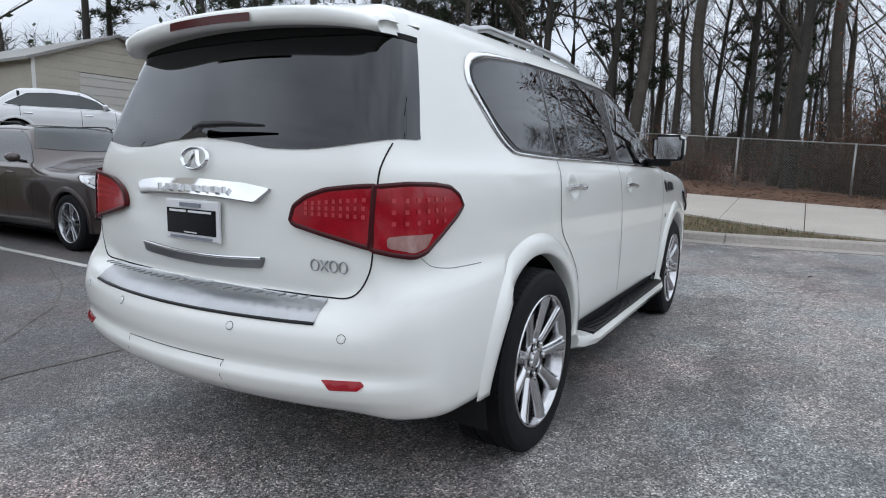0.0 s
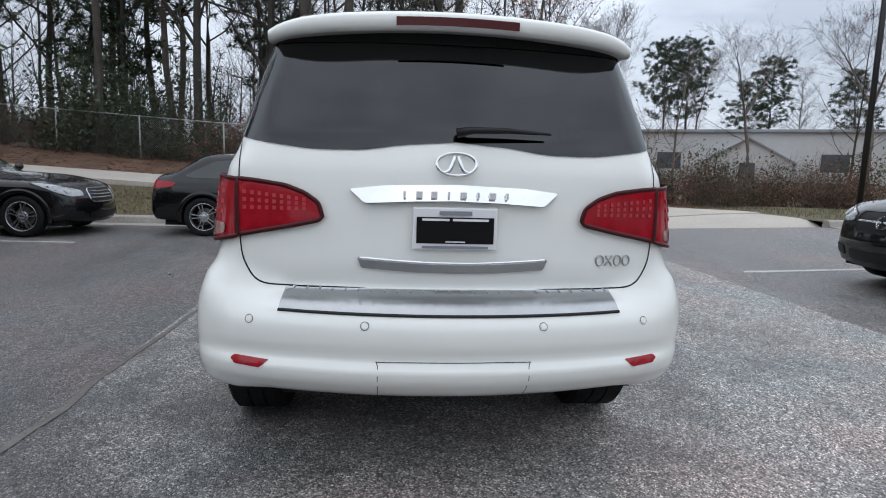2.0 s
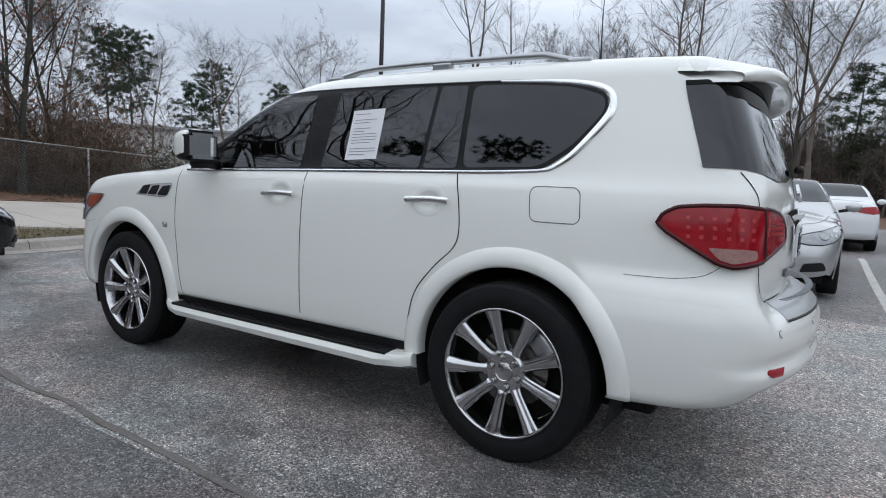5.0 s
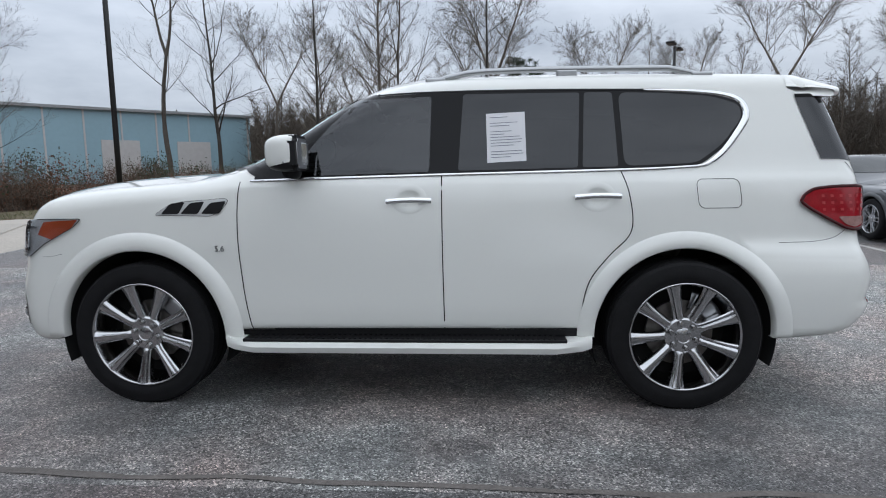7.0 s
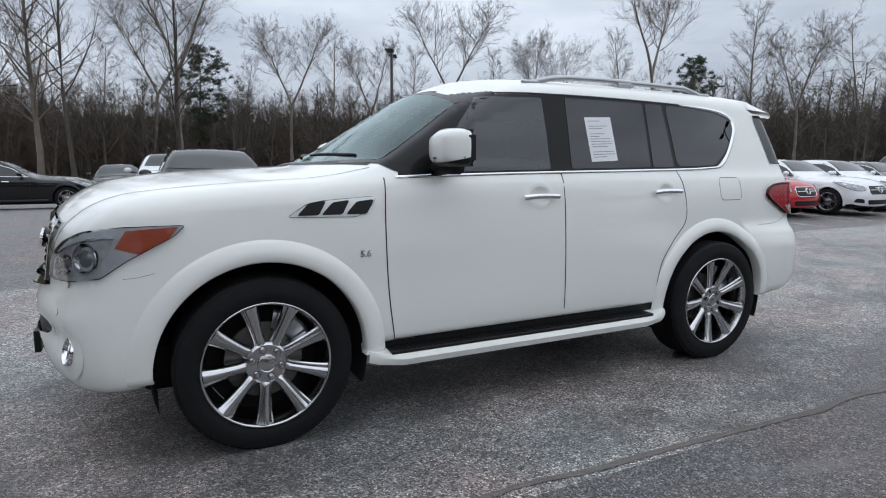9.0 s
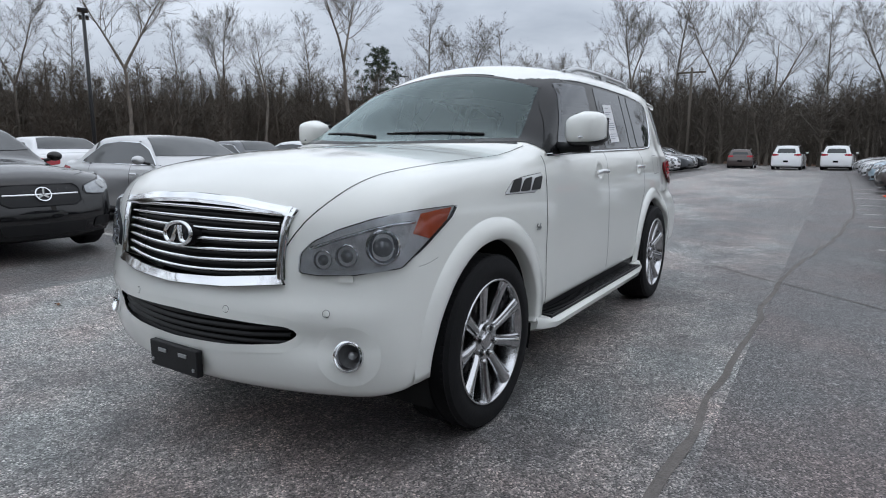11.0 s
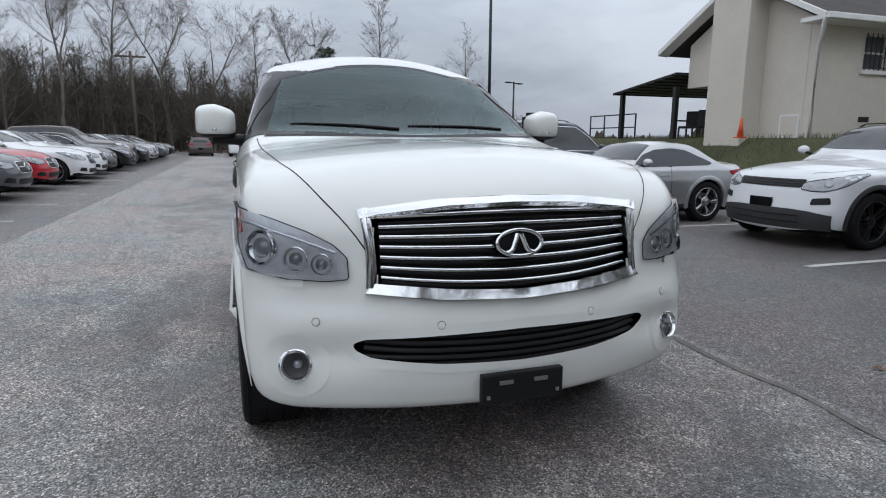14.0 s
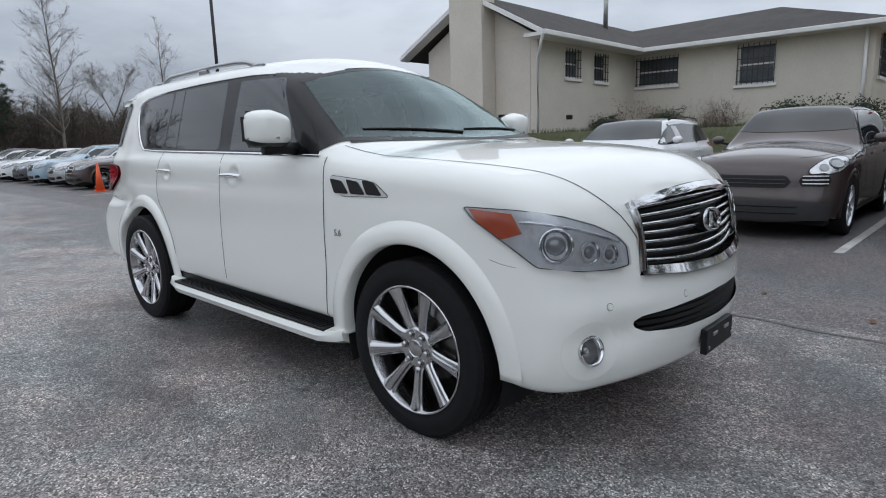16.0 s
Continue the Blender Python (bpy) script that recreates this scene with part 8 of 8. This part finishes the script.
# the rest of the rows
again(fgrey, nose_west(5.0, -8.4, FOURDOOR), "dark grey four-door coupe")
row_e = [(swhite, SEDAN, -15.6, "white saloon"), (fgrey, FOURDOOR, -18.0, "dark grey four-door coupe"), (cblack, SEDAN, -20.4, "black saloon"), (cayenne, BIGX, -22.9, "brown-grey SUV"),
         (cblack, SEDAN, -25.4, "black saloon"), (csil, SEDAN, -27.9, "silver saloon"), (swhite, SEDAN, -30.4, "white saloon"), (fgrey, FOURDOOR, -32.9, "dark grey four-door coupe"), (csil, SEDAN, -35.4, "silver saloon"), (cblack, SEDAN, -37.9, "black saloon")]
for c_, st_, y_, lb_ in row_e:
    again(c_, nose_west(4.9 + 0.15 * math.sin(y_), y_, st_), lb_ + " parked in the long row")
row_w = [(cblack, SEDAN, -13.6, "black saloon"), (csil, SEDAN, -20.7, "silver saloon"), (fgrey, FOURDOOR, -25.8, "dark grey four-door coupe"), (swhite, SEDAN, -28.4, "white saloon"),
         (cpale, FOURDOOR, -31.0, "pale silver four-door coupe"), (cblack, SEDAN, -33.6, "black saloon"), (csil, SEDAN, -36.2, "silver saloon"), (xgrey, CROSS, -38.8, "brown-grey crossover")]
for c_, st_, y_, lb_ in row_w:
    again(c_, nose_east(-3.35 + 0.15 * math.sin(y_), y_, st_), lb_ + " parked in the long row")
for c_, st_, x_, y_, lb_ in ((swhite, SEDAN, 11.0, -4.0, "white saloon parked tail in"), (fgrey, FOURDOOR, 11.3, -6.6, "dark grey four-door coupe parked tail in"), (swhite, SEDAN, 11.0, -9.2, "white saloon parked tail in"),
                             (csil, SEDAN, 11.0, -12.0, "silver saloon parked tail in"), (wsuv, WAGONX, 11.0, -15.0, "white SUV parked tail in"), (cblack, SEDAN, 11.0, -18.0, "black saloon parked tail in"),
                             (swhite, SEDAN, 10.4, 2.75, "white saloon parked tail in")):
    again(c_, tail_at(x_, y_, st_, True), lb_)
again(cblack, nose_west(21.0, 4.2, SEDAN), "black saloon at the far side of the lot")
again(cblack, pose(17.6, 8.25, lot_z(17.6), 0, 0, 180), "black saloon standing along the far verge")
again(xgrey, pose(3.6, -44.3, 0, 0, 0, 182), "brown-grey crossover parked across the end of the lot")
again(wsuv, pose(-2.4, -45.5, 0, 0, 0, 176), "white SUV parked across the end of the lot")
again(swhite, pose(-13.9, 4.6, 1.30, 0, 0, -28), "white saloon on the raised yard")


# ---- trees ----
M["bark"] = material("grey_brown_bark", (0.080, 0.071, 0.060), 0.95, vary=0.45, scale=2.5, fine=30, bump=0.8, bump_scale=26)
M["bark_dark"] = material("dark_bark", (0.047, 0.043, 0.037), 0.95, vary=0.4, scale=2.5, fine=30, bump=0.8, bump_scale=26)
M["bark_pale"] = material("pale_bark", (0.16, 0.14, 0.12), 0.95, vary=0.4, scale=2.5, fine=30, bump=0.6, bump_scale=26)
M["twig"] = material("bare_twigs", (0.080, 0.071, 0.058), 0.95, vary=0.3, scale=3)
M["twig_pale"] = material("pale_bare_twigs", (0.125, 0.112, 0.098), 0.95, vary=0.3, scale=3)
M["needle"] = material("pine_needles", (0.030, 0.050, 0.024), 0.8, vary=0.4, scale=2)
M["evergreen"] = material("evergreen_leaves", (0.038, 0.058, 0.026), 0.7, vary=0.4, scale=3)
M["russet"] = material("russet_leaves", (0.17, 0.068, 0.038), 0.85, vary=0.4, scale=3)
M["brush"] = material("dry_brush", (0.12, 0.078, 0.055), 0.95, vary=0.45, scale=2)
M["far_twig"] = material("far_bare_twigs", (0.098, 0.083, 0.068), 0.95, vary=0.3, scale=0.3, fine=2.0)
M["woods"] = material("distant_woods", (0.100, 0.090, 0.070), 1.0, vary=0.5, scale=0.25, fine=3.0, bump=0.5, bump_scale=3)


class Mesh:
    def __init__(self):
        self.v, self.f = [], []

    def tube(self, pts, rad, sides):
        v, f = tube(pts, rad, sides, False)
        k = len(self.v)
        self.v += v
        self.f += [tuple(q + k for q in t) for t in f]

    def blade(self, a, b, w, r):
        d = (b - a)
        s = d.cross(Vector((r.uniform(-1, 1), r.uniform(-1, 1), r.uniform(-1, 1))))
        s = s.normalized() * w if s.length > 1e-6 else Vector((w, 0, 0))
        k = len(self.v)
        self.v += [a - s, a + s, b]
        self.f.append((k, k + 1, k + 2))

    def leaf(self, p, size, r):
        a = Vector((r.gauss(0, 1), r.gauss(0, 1), r.gauss(0, 1))).normalized()
        b = a.cross(Vector((r.gauss(0, 1), r.gauss(0, 1), r.gauss(0, 1)))).normalized()
        k = len(self.v)
        self.v += [p - a * size, p + b * size * 0.5, p + a * size, p - b * size * 0.5]
        self.f.append((k, k + 1, k + 2, k + 3))


def bend(p, d, length, r, n, wander, lift=0.0):
    pts = [Vector(p)]
    d = Vector(d).normalized()
    for _ in range(n):
        d = (d + Vector((r.gauss(0, wander), r.gauss(0, wander), r.gauss(0, wander) + lift))).normalized()
        pts.append(pts[-1] + d * (length / n))
    return pts


def bare_tree(seed, h, rad, clear=0.35, limbs=15, fork=False, bark="bark", leaves=0, fine=1.0, spread_=0.5, thick=1.0, twigs="twig"):
    """A leafless broadleaf tree: tapered trunk, limbs, branches, twigs; perhaps a few dead leaves left on it."""
    r = random.Random(seed)
    wood, twig, lf = Mesh(), Mesh(), Mesh()
    stems = [(bend((0, 0, -0.3), (r.gauss(0, 0.03), r.gauss(0, 0.03), 1), h * (0.55 if fork else 1.0), r, 9, 0.045, 0.02), rad)]
    if fork:
        p = stems[0][0][-1]
        for s in (-1, 1):
            a = r.uniform(0, 6.28)
            stems.append((bend(p - Vector((0, 0, 0.1)), (0.42 * math.cos(a) * s, 0.42 * math.sin(a) * s, 1), h * 0.5, r, 7, 0.06, 0.03), rad * 0.55))
    for pts, r0 in stems:
        n = len(pts)
        end = 0.5 if (fork and r0 == rad) else 0.10
        wood.tube(pts, [r0 * (1.25 if i == 0 and r0 == rad else 1 - (1 - end) * (i / (n - 1)) ** 0.9) for i in range(n)], 8)
    for k in range(limbs):
        pts, r0 = stems[r.randrange(1, len(stems)) if fork and k > 3 else 0]
        t = (clear + (1 - clear) * (k + r.random()) / limbs) if r0 == rad and not fork else r.uniform(0.25, 0.98)
        if fork and r0 == rad:
            t = r.uniform(0.6, 1.0)
        i = min(int(t * (len(pts) - 1)), len(pts) - 2)
        p = pts[i].lerp(pts[i + 1], t * (len(pts) - 1) - i)
        a = k * 2.4 + r.uniform(-0.4, 0.4)
        ln = h * spread_ * (1.05 - 0.72 * t) * r.uniform(0.6, 1.0)
        lr = max(0.016, r0 * (1 - 0.85 * t) * r.uniform(0.28, 0.5))
        lp = bend(p, (math.cos(a), math.sin(a), r.uniform(0.5, 1.3)), ln, r, 6, 0.11, 0.07)
        wood.tube(lp, [lr * (1 - 0.8 * q / 6) for q in range(7)], 5)
        for b in range(int(6 * fine) + 2):
            u = r.uniform(0.06, 1.0)
            j = min(int(u * 6), 5)
            q = lp[j].lerp(lp[j + 1], u * 6 - j)
            dr = (lp[j + 1] - lp[j]).normalized()
            bl = ln * r.uniform(0.25, 0.55) * (1.25 - 0.5 * u)
            bp = bend(q, dr + Vector((r.gauss(0, 0.7), r.gauss(0, 0.7), r.gauss(0.15, 0.4))), bl, r, 4, 0.13, 0.05)
            br = max(0.006 * thick, lr * 0.30 * (1.1 - u * 0.5))
            wood.tube(bp, [br, br * 0.8, br * 0.6, br * 0.42, br * 0.22], 3)
            for _ in range(int(7 * fine)):
                w = r.uniform(0.1, 1.0)
                jj = min(int(w * 4), 3)
                c = bp[jj].lerp(bp[jj + 1], w * 4 - jj)
                td = ((bp[jj + 1] - bp[jj]).normalized() + Vector((r.gauss(0, 0.55), r.gauss(0, 0.55), r.gauss(0.1, 0.4)))).normalized()
                e = c + td * bl * r.uniform(0.35, 0.8)
                twig.blade(c, e, 0.0048 * thick, r)
                for _ in range(3):
                    m = c.lerp(e, r.uniform(0.2, 0.85))
                    twig.blade(m, m + (td + Vector((r.gauss(0, 0.5), r.gauss(0, 0.5), r.gauss(0.1, 0.4)))).normalized() * bl * r.uniform(0.18, 0.36), 0.0034 * thick, r)
                if leaves and r.random() < leaves:
                    for _ in range(3):
                        lf.leaf(e + Vector((r.gauss(0, 0.1), r.gauss(0, 0.1), r.gauss(-0.05, 0.1))), 0.06, r)
    t = thing("tree", "tall leafless tree with bare grey branches", "tree", "bare trees")
    ob_from("trunk", wood.v, wood.f, M[bark], t)
    ob_from("crown", twig.v, twig.f, M[twigs], t, smooth=False)
    if lf.f:
        ob_from("dead_leaves", lf.v, lf.f, M["russet"], t, smooth=False)
    return t


def pine(seed, h, rad, clear=0.45, clumps=70):
    r = random.Random(seed)
    wood, nd = Mesh(), Mesh()
    pts = bend((0, 0, -0.3), (r.gauss(0, 0.02), r.gauss(0, 0.02), 1), h, r, 9, 0.03, 0.02)
    wood.tube(pts, [rad * (1 - 0.85 * i / 9) for i in range(10)], 8)
    for k in range(clumps):
        t = clear + (1 - clear) * (k / clumps) ** 0.9
        i = min(int(t * 9), 8)
        p = pts[i].lerp(pts[i + 1], t * 9 - i)
        a = k * 2.4 + r.uniform(-0.5, 0.5)
        ln = h * 0.17 * (0.35 + 0.95 * math.sin(math.pi * (0.12 + 0.82 * (t - clear) / (1 - clear)))) * r.uniform(0.55, 1.15)
        lp = bend(p, (math.cos(a), math.sin(a), r.uniform(-0.1, 0.5)), ln, r, 4, 0.12, 0.04)
        wood.tube(lp, [0.035 * (1 - t * 0.6), 0.02, 0.015, 0.01, 0.006], 3)
        for _ in range(5):
            c = lp[r.randrange(2, 5)] + Vector((r.gauss(0, 0.3), r.gauss(0, 0.3), r.gauss(0.05, 0.15)))
            for _ in range(34):
                d = Vector((r.gauss(0, 1), r.gauss(0, 1), r.gauss(0.25, 0.7))).normalized()
                nd.blade(c + d * 0.05, c + d * r.uniform(0.25, 0.55), 0.028, r)
    t = thing("pine_tree", "tall pine with a dark green ragged crown", "tree", "pines")
    ob_from("trunk", wood.v, wood.f, M["bark_dark"], t)
    ob_from("crown", nd.v, nd.f, M["needle"], t, smooth=False)
    return t


def bush(seed, w, h, mat, leaf, count, label, name="bush", stems=40):
    r = random.Random(seed)
    wood, lf = Mesh(), Mesh()
    for _ in range(stems):
        a = r.uniform(0, 6.28)
        p = Vector((r.uniform(-0.5, 0.5) * w, r.uniform(-0.5, 0.5) * w, -0.1))
        b = bend(p, (0.5 * math.cos(a), 0.5 * math.sin(a), 1.0), h * r.uniform(0.6, 1.15), r, 4, 0.22)
        wood.tube(b, [0.014, 0.011, 0.008, 0.006, 0.003], 3)
        for _ in range(count // stems):
            i = r.randrange(1, 5)
            q = b[i] + Vector((r.gauss(0, 0.12), r.gauss(0, 0.12), r.gauss(0, 0.1))) * (1 + h * 0.25)
            if leaf:
                lf.leaf(q, leaf * r.uniform(0.6, 1.3), r)
            else:
                lf.blade(q, q + Vector((r.gauss(0, 0.3), r.gauss(0, 0.3), r.gauss(0.2, 0.3))), 0.008, r)
    t = thing(name, label, "bush", "bushes")
    ob_from("brushwood", wood.v, wood.f, M["twig"], t)
    ob_from("foliage", lf.v, lf.f, M[mat], t, smooth=False)
    return t


T1 = bare_tree(11, 17, 0.19, 0.22, 20, bark="bark_dark", fine=1.0)
T2 = bare_tree(12, 19, 0.25, 0.35, 20, fork=True, bark="bark", fine=1.0)
T3 = bare_tree(13, 15, 0.12, 0.18, 20, bark="bark_dark", leaves=0.10)
T4 = bare_tree(14, 18, 0.16, 0.28, 20, bark="bark", fine=0.9)
T5 = bare_tree(15, 9, 0.10, 0.15, 18, bark="bark_dark", leaves=0.35, spread_=0.6)
T6 = bare_tree(16, 13, 0.20, 0.12, 22, fork=True, bark="bark_pale", fine=1.3, spread_=0.62)
T7 = bare_tree(17, 14, 0.16, 0.2, 20, bark="bark_pale", fine=1.2, spread_=0.45)
T8 = bare_tree(18, 15, 0.22, 0.2, 46, fork=True, bark="bark_pale", fine=1.0, spread_=0.46, thick=1.7, twigs="twig_pale")
T9 = bare_tree(19, 16, 0.18, 0.20, 50, bark="bark_pale", fine=0.9, spread_=0.36, thick=1.7, twigs="twig_pale")
P1 = pine(21, 17, 0.22, 0.45, 100)
P2 = pine(22, 12, 0.16, 0.30, 60)
EV = bush(31, 1.6, 2.4, "evergreen", 0.06, 2600, "dense dark evergreen shrub in the undergrowth")
BR = bush(32, 2.0, 1.7, "brush", 0, 1500, "tangle of dry brown brush")
RU = bush(33, 1.8, 2.2, "russet", 0.055, 900, "shrub with russet dead leaves")
HB = bush(34, 1.0, 0.85, "evergreen", 0.045, 5200, "rounded clipped evergreen bush by the wall", stems=60)
PROTOS = (T1, T2, T3, T4, T5, T6, T7, T8, T9, P1, P2, EV, BR, RU, HB)
used_proto = set()


def plant(proto, x, y, scale=1.0, turn=None, z=None):
    rr = random.Random(int(x * 131 + y * 17 + 999))
    m = pose(x, y, bank(x, y) - 0.05 if z is None else z, rr.uniform(-2, 2), rr.uniform(-2, 2), rr.uniform(0, 360) if turn is None else turn)
    if proto in used_proto:
        t = copy_thing(proto, m)
    else:
        used_proto.add(proto)
        t = proto
        t.matrix_basis = m
    t.scale = (scale, scale, scale * rr.uniform(0.92, 1.08))
    return t


# the wood behind the fence
north = ((T2, -3.75, 20.3, 1.05), (T4, -2.72, 22.6, 1.0), (T2, -1.43, 20.8, 1.1), (T3, -0.07, 23.5, 1.1), (T4, 0.9, 21.8, 1.0), (T1, 1.45, 20.0, 1.15), (T2, 2.7, 21.0, 1.0), (T1, -7.3, 20.6, 1.05), (T4, -10.8, 20.4, 1.1),
         (T1, -14.7, 19.4, 1.1), (T2, -16.9, 17.6, 0.95), (T4, -18.3, 20.5, 1.0), (P1, -25.2, 12.5, 1.0), (T1, -21.5, 15.5, 1.0), (T3, -15.4, 22.6, 1.0), (T4, -8.6, 22.0, 1.05), (T3, -6.1, 26.2, 1.1), (T4, -8.9, 22.9, 0.95),
         (T1, -5.0, 21.6, 1.0), (T4, -4.6, 23.6, 1.0), (T3, -11.5, 24.2, 1.1), (T1, -13.0, 27.0, 1.0), (T4, -18.9, 24.0, 1.05), (T3, -2.0, 26.8, 1.1), (T1, 0.6, 27.5, 1.0), (T4, 3.3, 25.8, 1.0), (T3, 5.2, 24.5, 0.9),
         (T3, 7.4, 26.4, 0.8), (T1, -17.0, 29.0, 1.0), (T4, -9.6, 30.0, 1.05), (T2, -5.2, 31.0, 1.0), (T1, -1.2, 32.0, 1.0), (P2, -13.8, 25.0, 1.0), (P1, -19.5, 28.5, 0.9), (P2, -6.4, 28.8, 1.0), (P1, -24.0, 20.0, 0.95), (T3, -20.0, 17.2, 0.9),
         (P2, -22.0, 18.6, 0.8), (P1, -29, 16, 1.0), (T1, -27, 20, 1.0), (T4, -30, 11, 1.0), (P2, 0.2, 29.8, 0.9))
for p_, x_, y_, s_ in north:
    plant(p_, x_, y_, s_)
for x_, y_, s_ in ((-16.2, 13.8, 2.0), (-17.6, 13.2, 2.2), (-15.0, 14.6, 1.6), (-18.8, 13.6, 1.9)):
    plant(EV, x_, y_, s_)
for p_, x_, y_, s_ in ((EV, -11.8, 20.9, 1.5), (EV, -10.6, 21.6, 1.7), (EV, -9.4, 20.6, 1.1), (P1, -12.6, 27.0, 0.9), (P2, -10.4, 25.2, 1.1), (EV, -7.2, 20.4, 1.0), (RU, -5.6, 19.9, 1.0), (RU, -3.2, 19.2, 0.9)):
    plant(p_, x_, y_, s_)
plant(T5, 4.4, 17.9, 1.15)
plant(T5, 6.6, 21.0, 0.95)
rw_ = random.Random(77)
for i in range(20):
    x_, y_ = rw_.uniform(-26, 8), rw_.uniform(28, 52)
    plant((T1, T3, T4)[i % 3], x_, y_, rw_.uniform(0.75, 1.05))
# undergrowth along the fence and the brush to the north-east
for i in range(26):
    x_ = -20 + i * 1.1 + rw_.uniform(-0.4, 0.4)
    plant((EV, BR, BR, RU, BR)[i % 5], x_, fence_y(x_) + rw_.uniform(1.2, 5.5), rw_.uniform(0.6, 1.0))
for i in range(46):
    x_ = 7.5 + i * 0.62 + rw_.uniform(-0.3, 0.3)
    plant((BR, EV, BR, BR, RU)[i % 5], x_, 16.0 - 0.02 * i + rw_.uniform(-0.6, 2.4), rw_.uniform(0.6, 0.92))
for x_, y_, p_, s_ in ((21.0, 31.0, T6, 0.7), (25.5, 27.0, T6, 0.75), (17.5, 33.0, T7, 0.6), (12.5, 33.0, T8, 0.62), (14.5, 36.0, T9, 0.6), (29.0, 59.0, P1, 0.8), (32.0, 60.0, P1, 0.85), (37.0, 57.0, P2, 0.9), (40.0, 58.0, P1, 0.72), (46.0, 52.0, P2, 0.95), (34.0, 62.0, T8, 0.8), (43.0, 57.0, T9, 0.7), (45.0, 22.9, T1, 1.1), (44.5, 27.0, T2, 1.0),
                       (41.0, 7.0, T4, 1.0), (40.0, 1.0, T1, 0.95), (46.0, 9.5, T9, 1.3), (47.0, 0.5, T8, 1.2),
                       (33.5, 11.5, T1, 0.8), (22.0, 24.0, T3, 0.6)):
    plant(p_, x_, y_, s_)
# tall brown thicket behind the end of the fence
for i in range(9):
    x_ = 3.4 + i * 0.62 + rw_.uniform(-0.4, 0.4)
    plant((BR, RU, BR, BR)[i % 4], x_, 19.6 + rw_.uniform(-0.5, 3.5), rw_.uniform(1.35, 1.9))
# bushes by the house
for x_, y_, s_ in ((-15.6, -4.83, 0.62), (-17.4, -3.6, 0.78), (-17.4, 0.4, 0.9), (-17.3, 1.7, 0.8)):
    plant(HB, x_, y_, s_, z=1.38)
plant(RU, -15.6, -3.7, 0.45, z=1.35)
plant(BR, -17.3, -1.9, 0.5, z=1.35)

# woods that close the view east and south: single trees in front, a joined mass of thin trunks behind
front = []
for i in np.arange(0, 64, 1.35):
    d = 52 + rw_.uniform(0, 12)
    cx, cy = 2 + d * math.sin(math.radians(62 + i * 3.05 * 0.98)), 2 + d * math.cos(math.radians(62 + i * 3.05 * 0.98)) * 1.02
    az_ = 62 + i * 3.05 * 0.98
    if (cy < -40 or cx > 34) and 70 < az_ < 205:
        front.append((cx, cy))
for i, (x_, y_) in enumerate(front):
    plant((T8, T9, T8, T6, T9, T8, P2, T9, T8, T7, T8, T9)[i % 12], x_, y_, rw_.uniform(0.75, 1.2) * (0.75 if x_ < -8 else 1.0), z=-0.2)


def wood_line(az):
    """The woods stand tall from east to south and sink away behind the house in the west."""
    return float(np.interp(az, (60, 172, 182, 190, 198, 207, 213), (8.0, 8.0, 6.8, 5.5, 4.6, 3.3, 1.4)))


def far_woods(name, count, spot, label, seed, mat, tall=(8, 15), south=False):
    r = random.Random(seed)
    ms = Mesh()
    for _ in range(count):
        x, y = spot(r)
        h = r.uniform(*tall) * (wood_line(math.degrees(math.atan2(x - 2, y - 2)) % 360) / 8.4 if south else 1.0)
        p = bend((x, y, -0.5), (r.gauss(0, 0.05), r.gauss(0, 0.05), 1), h, r, 4, 0.05)
        w = r.uniform(0.06, 0.15)
        ms.tube(p, [w, w * 0.8, w * 0.6, w * 0.4, 0.02], 3)
        for _ in range(40):
            t = r.uniform(0.12, 0.98)
            i = min(int(t * 4), 3)
            q = p[i].lerp(p[i + 1], t * 4 - i)
            a = r.uniform(0, 6.28)
            e = q + Vector((math.cos(a), math.sin(a), r.uniform(0.4, 1.6))) * h * 0.17 * (1.2 - t)
            ms.blade(q, e, 0.035, r)
            for _ in range(4):
                m = q.lerp(e, r.uniform(0.3, 1))
                ms.blade(m, m + Vector((r.gauss(0, 0.8), r.gauss(0, 0.8), r.gauss(0.5, 0.6))), 0.018, r)
    return tagged(ob_from(name, ms.v, ms.f, M[mat], smooth=False), label, "woods", kind="stuff")


def ring(d0, d1, a0, a1):
    def spot(r):
        a, d = math.radians(r.uniform(a0, a1)), r.uniform(d0, d1)
        return (2 + d * math.sin(a), 2 + d * math.cos(a))
    return spot


far_woods("far_woods", 1800, ring(56, 80, 68, 213), "dense leafless woods beyond the lot", 41, "far_twig", (6.2, 11.0), True)
far_woods("far_woods_north", 230, ring(42, 66, -82, 16), "dense leafless woods in the distance", 42, "bark_dark", (7, 12))
# undergrowth and the deep wood behind, closing the gaps
r_ = random.Random(51)
bv_, bf_ = [], []
na = 1440
for i in range(na + 1):
    a = math.radians(360 * i / na)
    deg = 360 * i / na
    d = 82 if 58 < deg < 275 else 70
    top = (wood_line(deg) if 58 < deg < 275 else 2.0 if 14 < deg < 60 else 4.6) + 1.8 * noise.noise((math.cos(a) * 9, math.sin(a) * 9, 0)) + 1.3 * noise.noise((math.cos(a) * 40, math.sin(a) * 40, 3)) + 2.0 * noise.noise((math.cos(a) * 190, math.sin(a) * 190, 7)) + r_.uniform(-0.7, 0.7)
    for z_ in (-2.0, top * 0.5, top):
        bv_.append((2 + d * math.sin(a), 2 + d * math.cos(a), z_))
for i in range(na):
    for q in range(2):
        bf_.append((i * 3 + q, i * 3 + q + 1, (i + 1) * 3 + q + 1, (i + 1) * 3 + q))
tagged(ob_from("backdrop", bv_, bf_, M["woods"]), "hazy brown mass of distant woods", "backdrop", kind="structure")
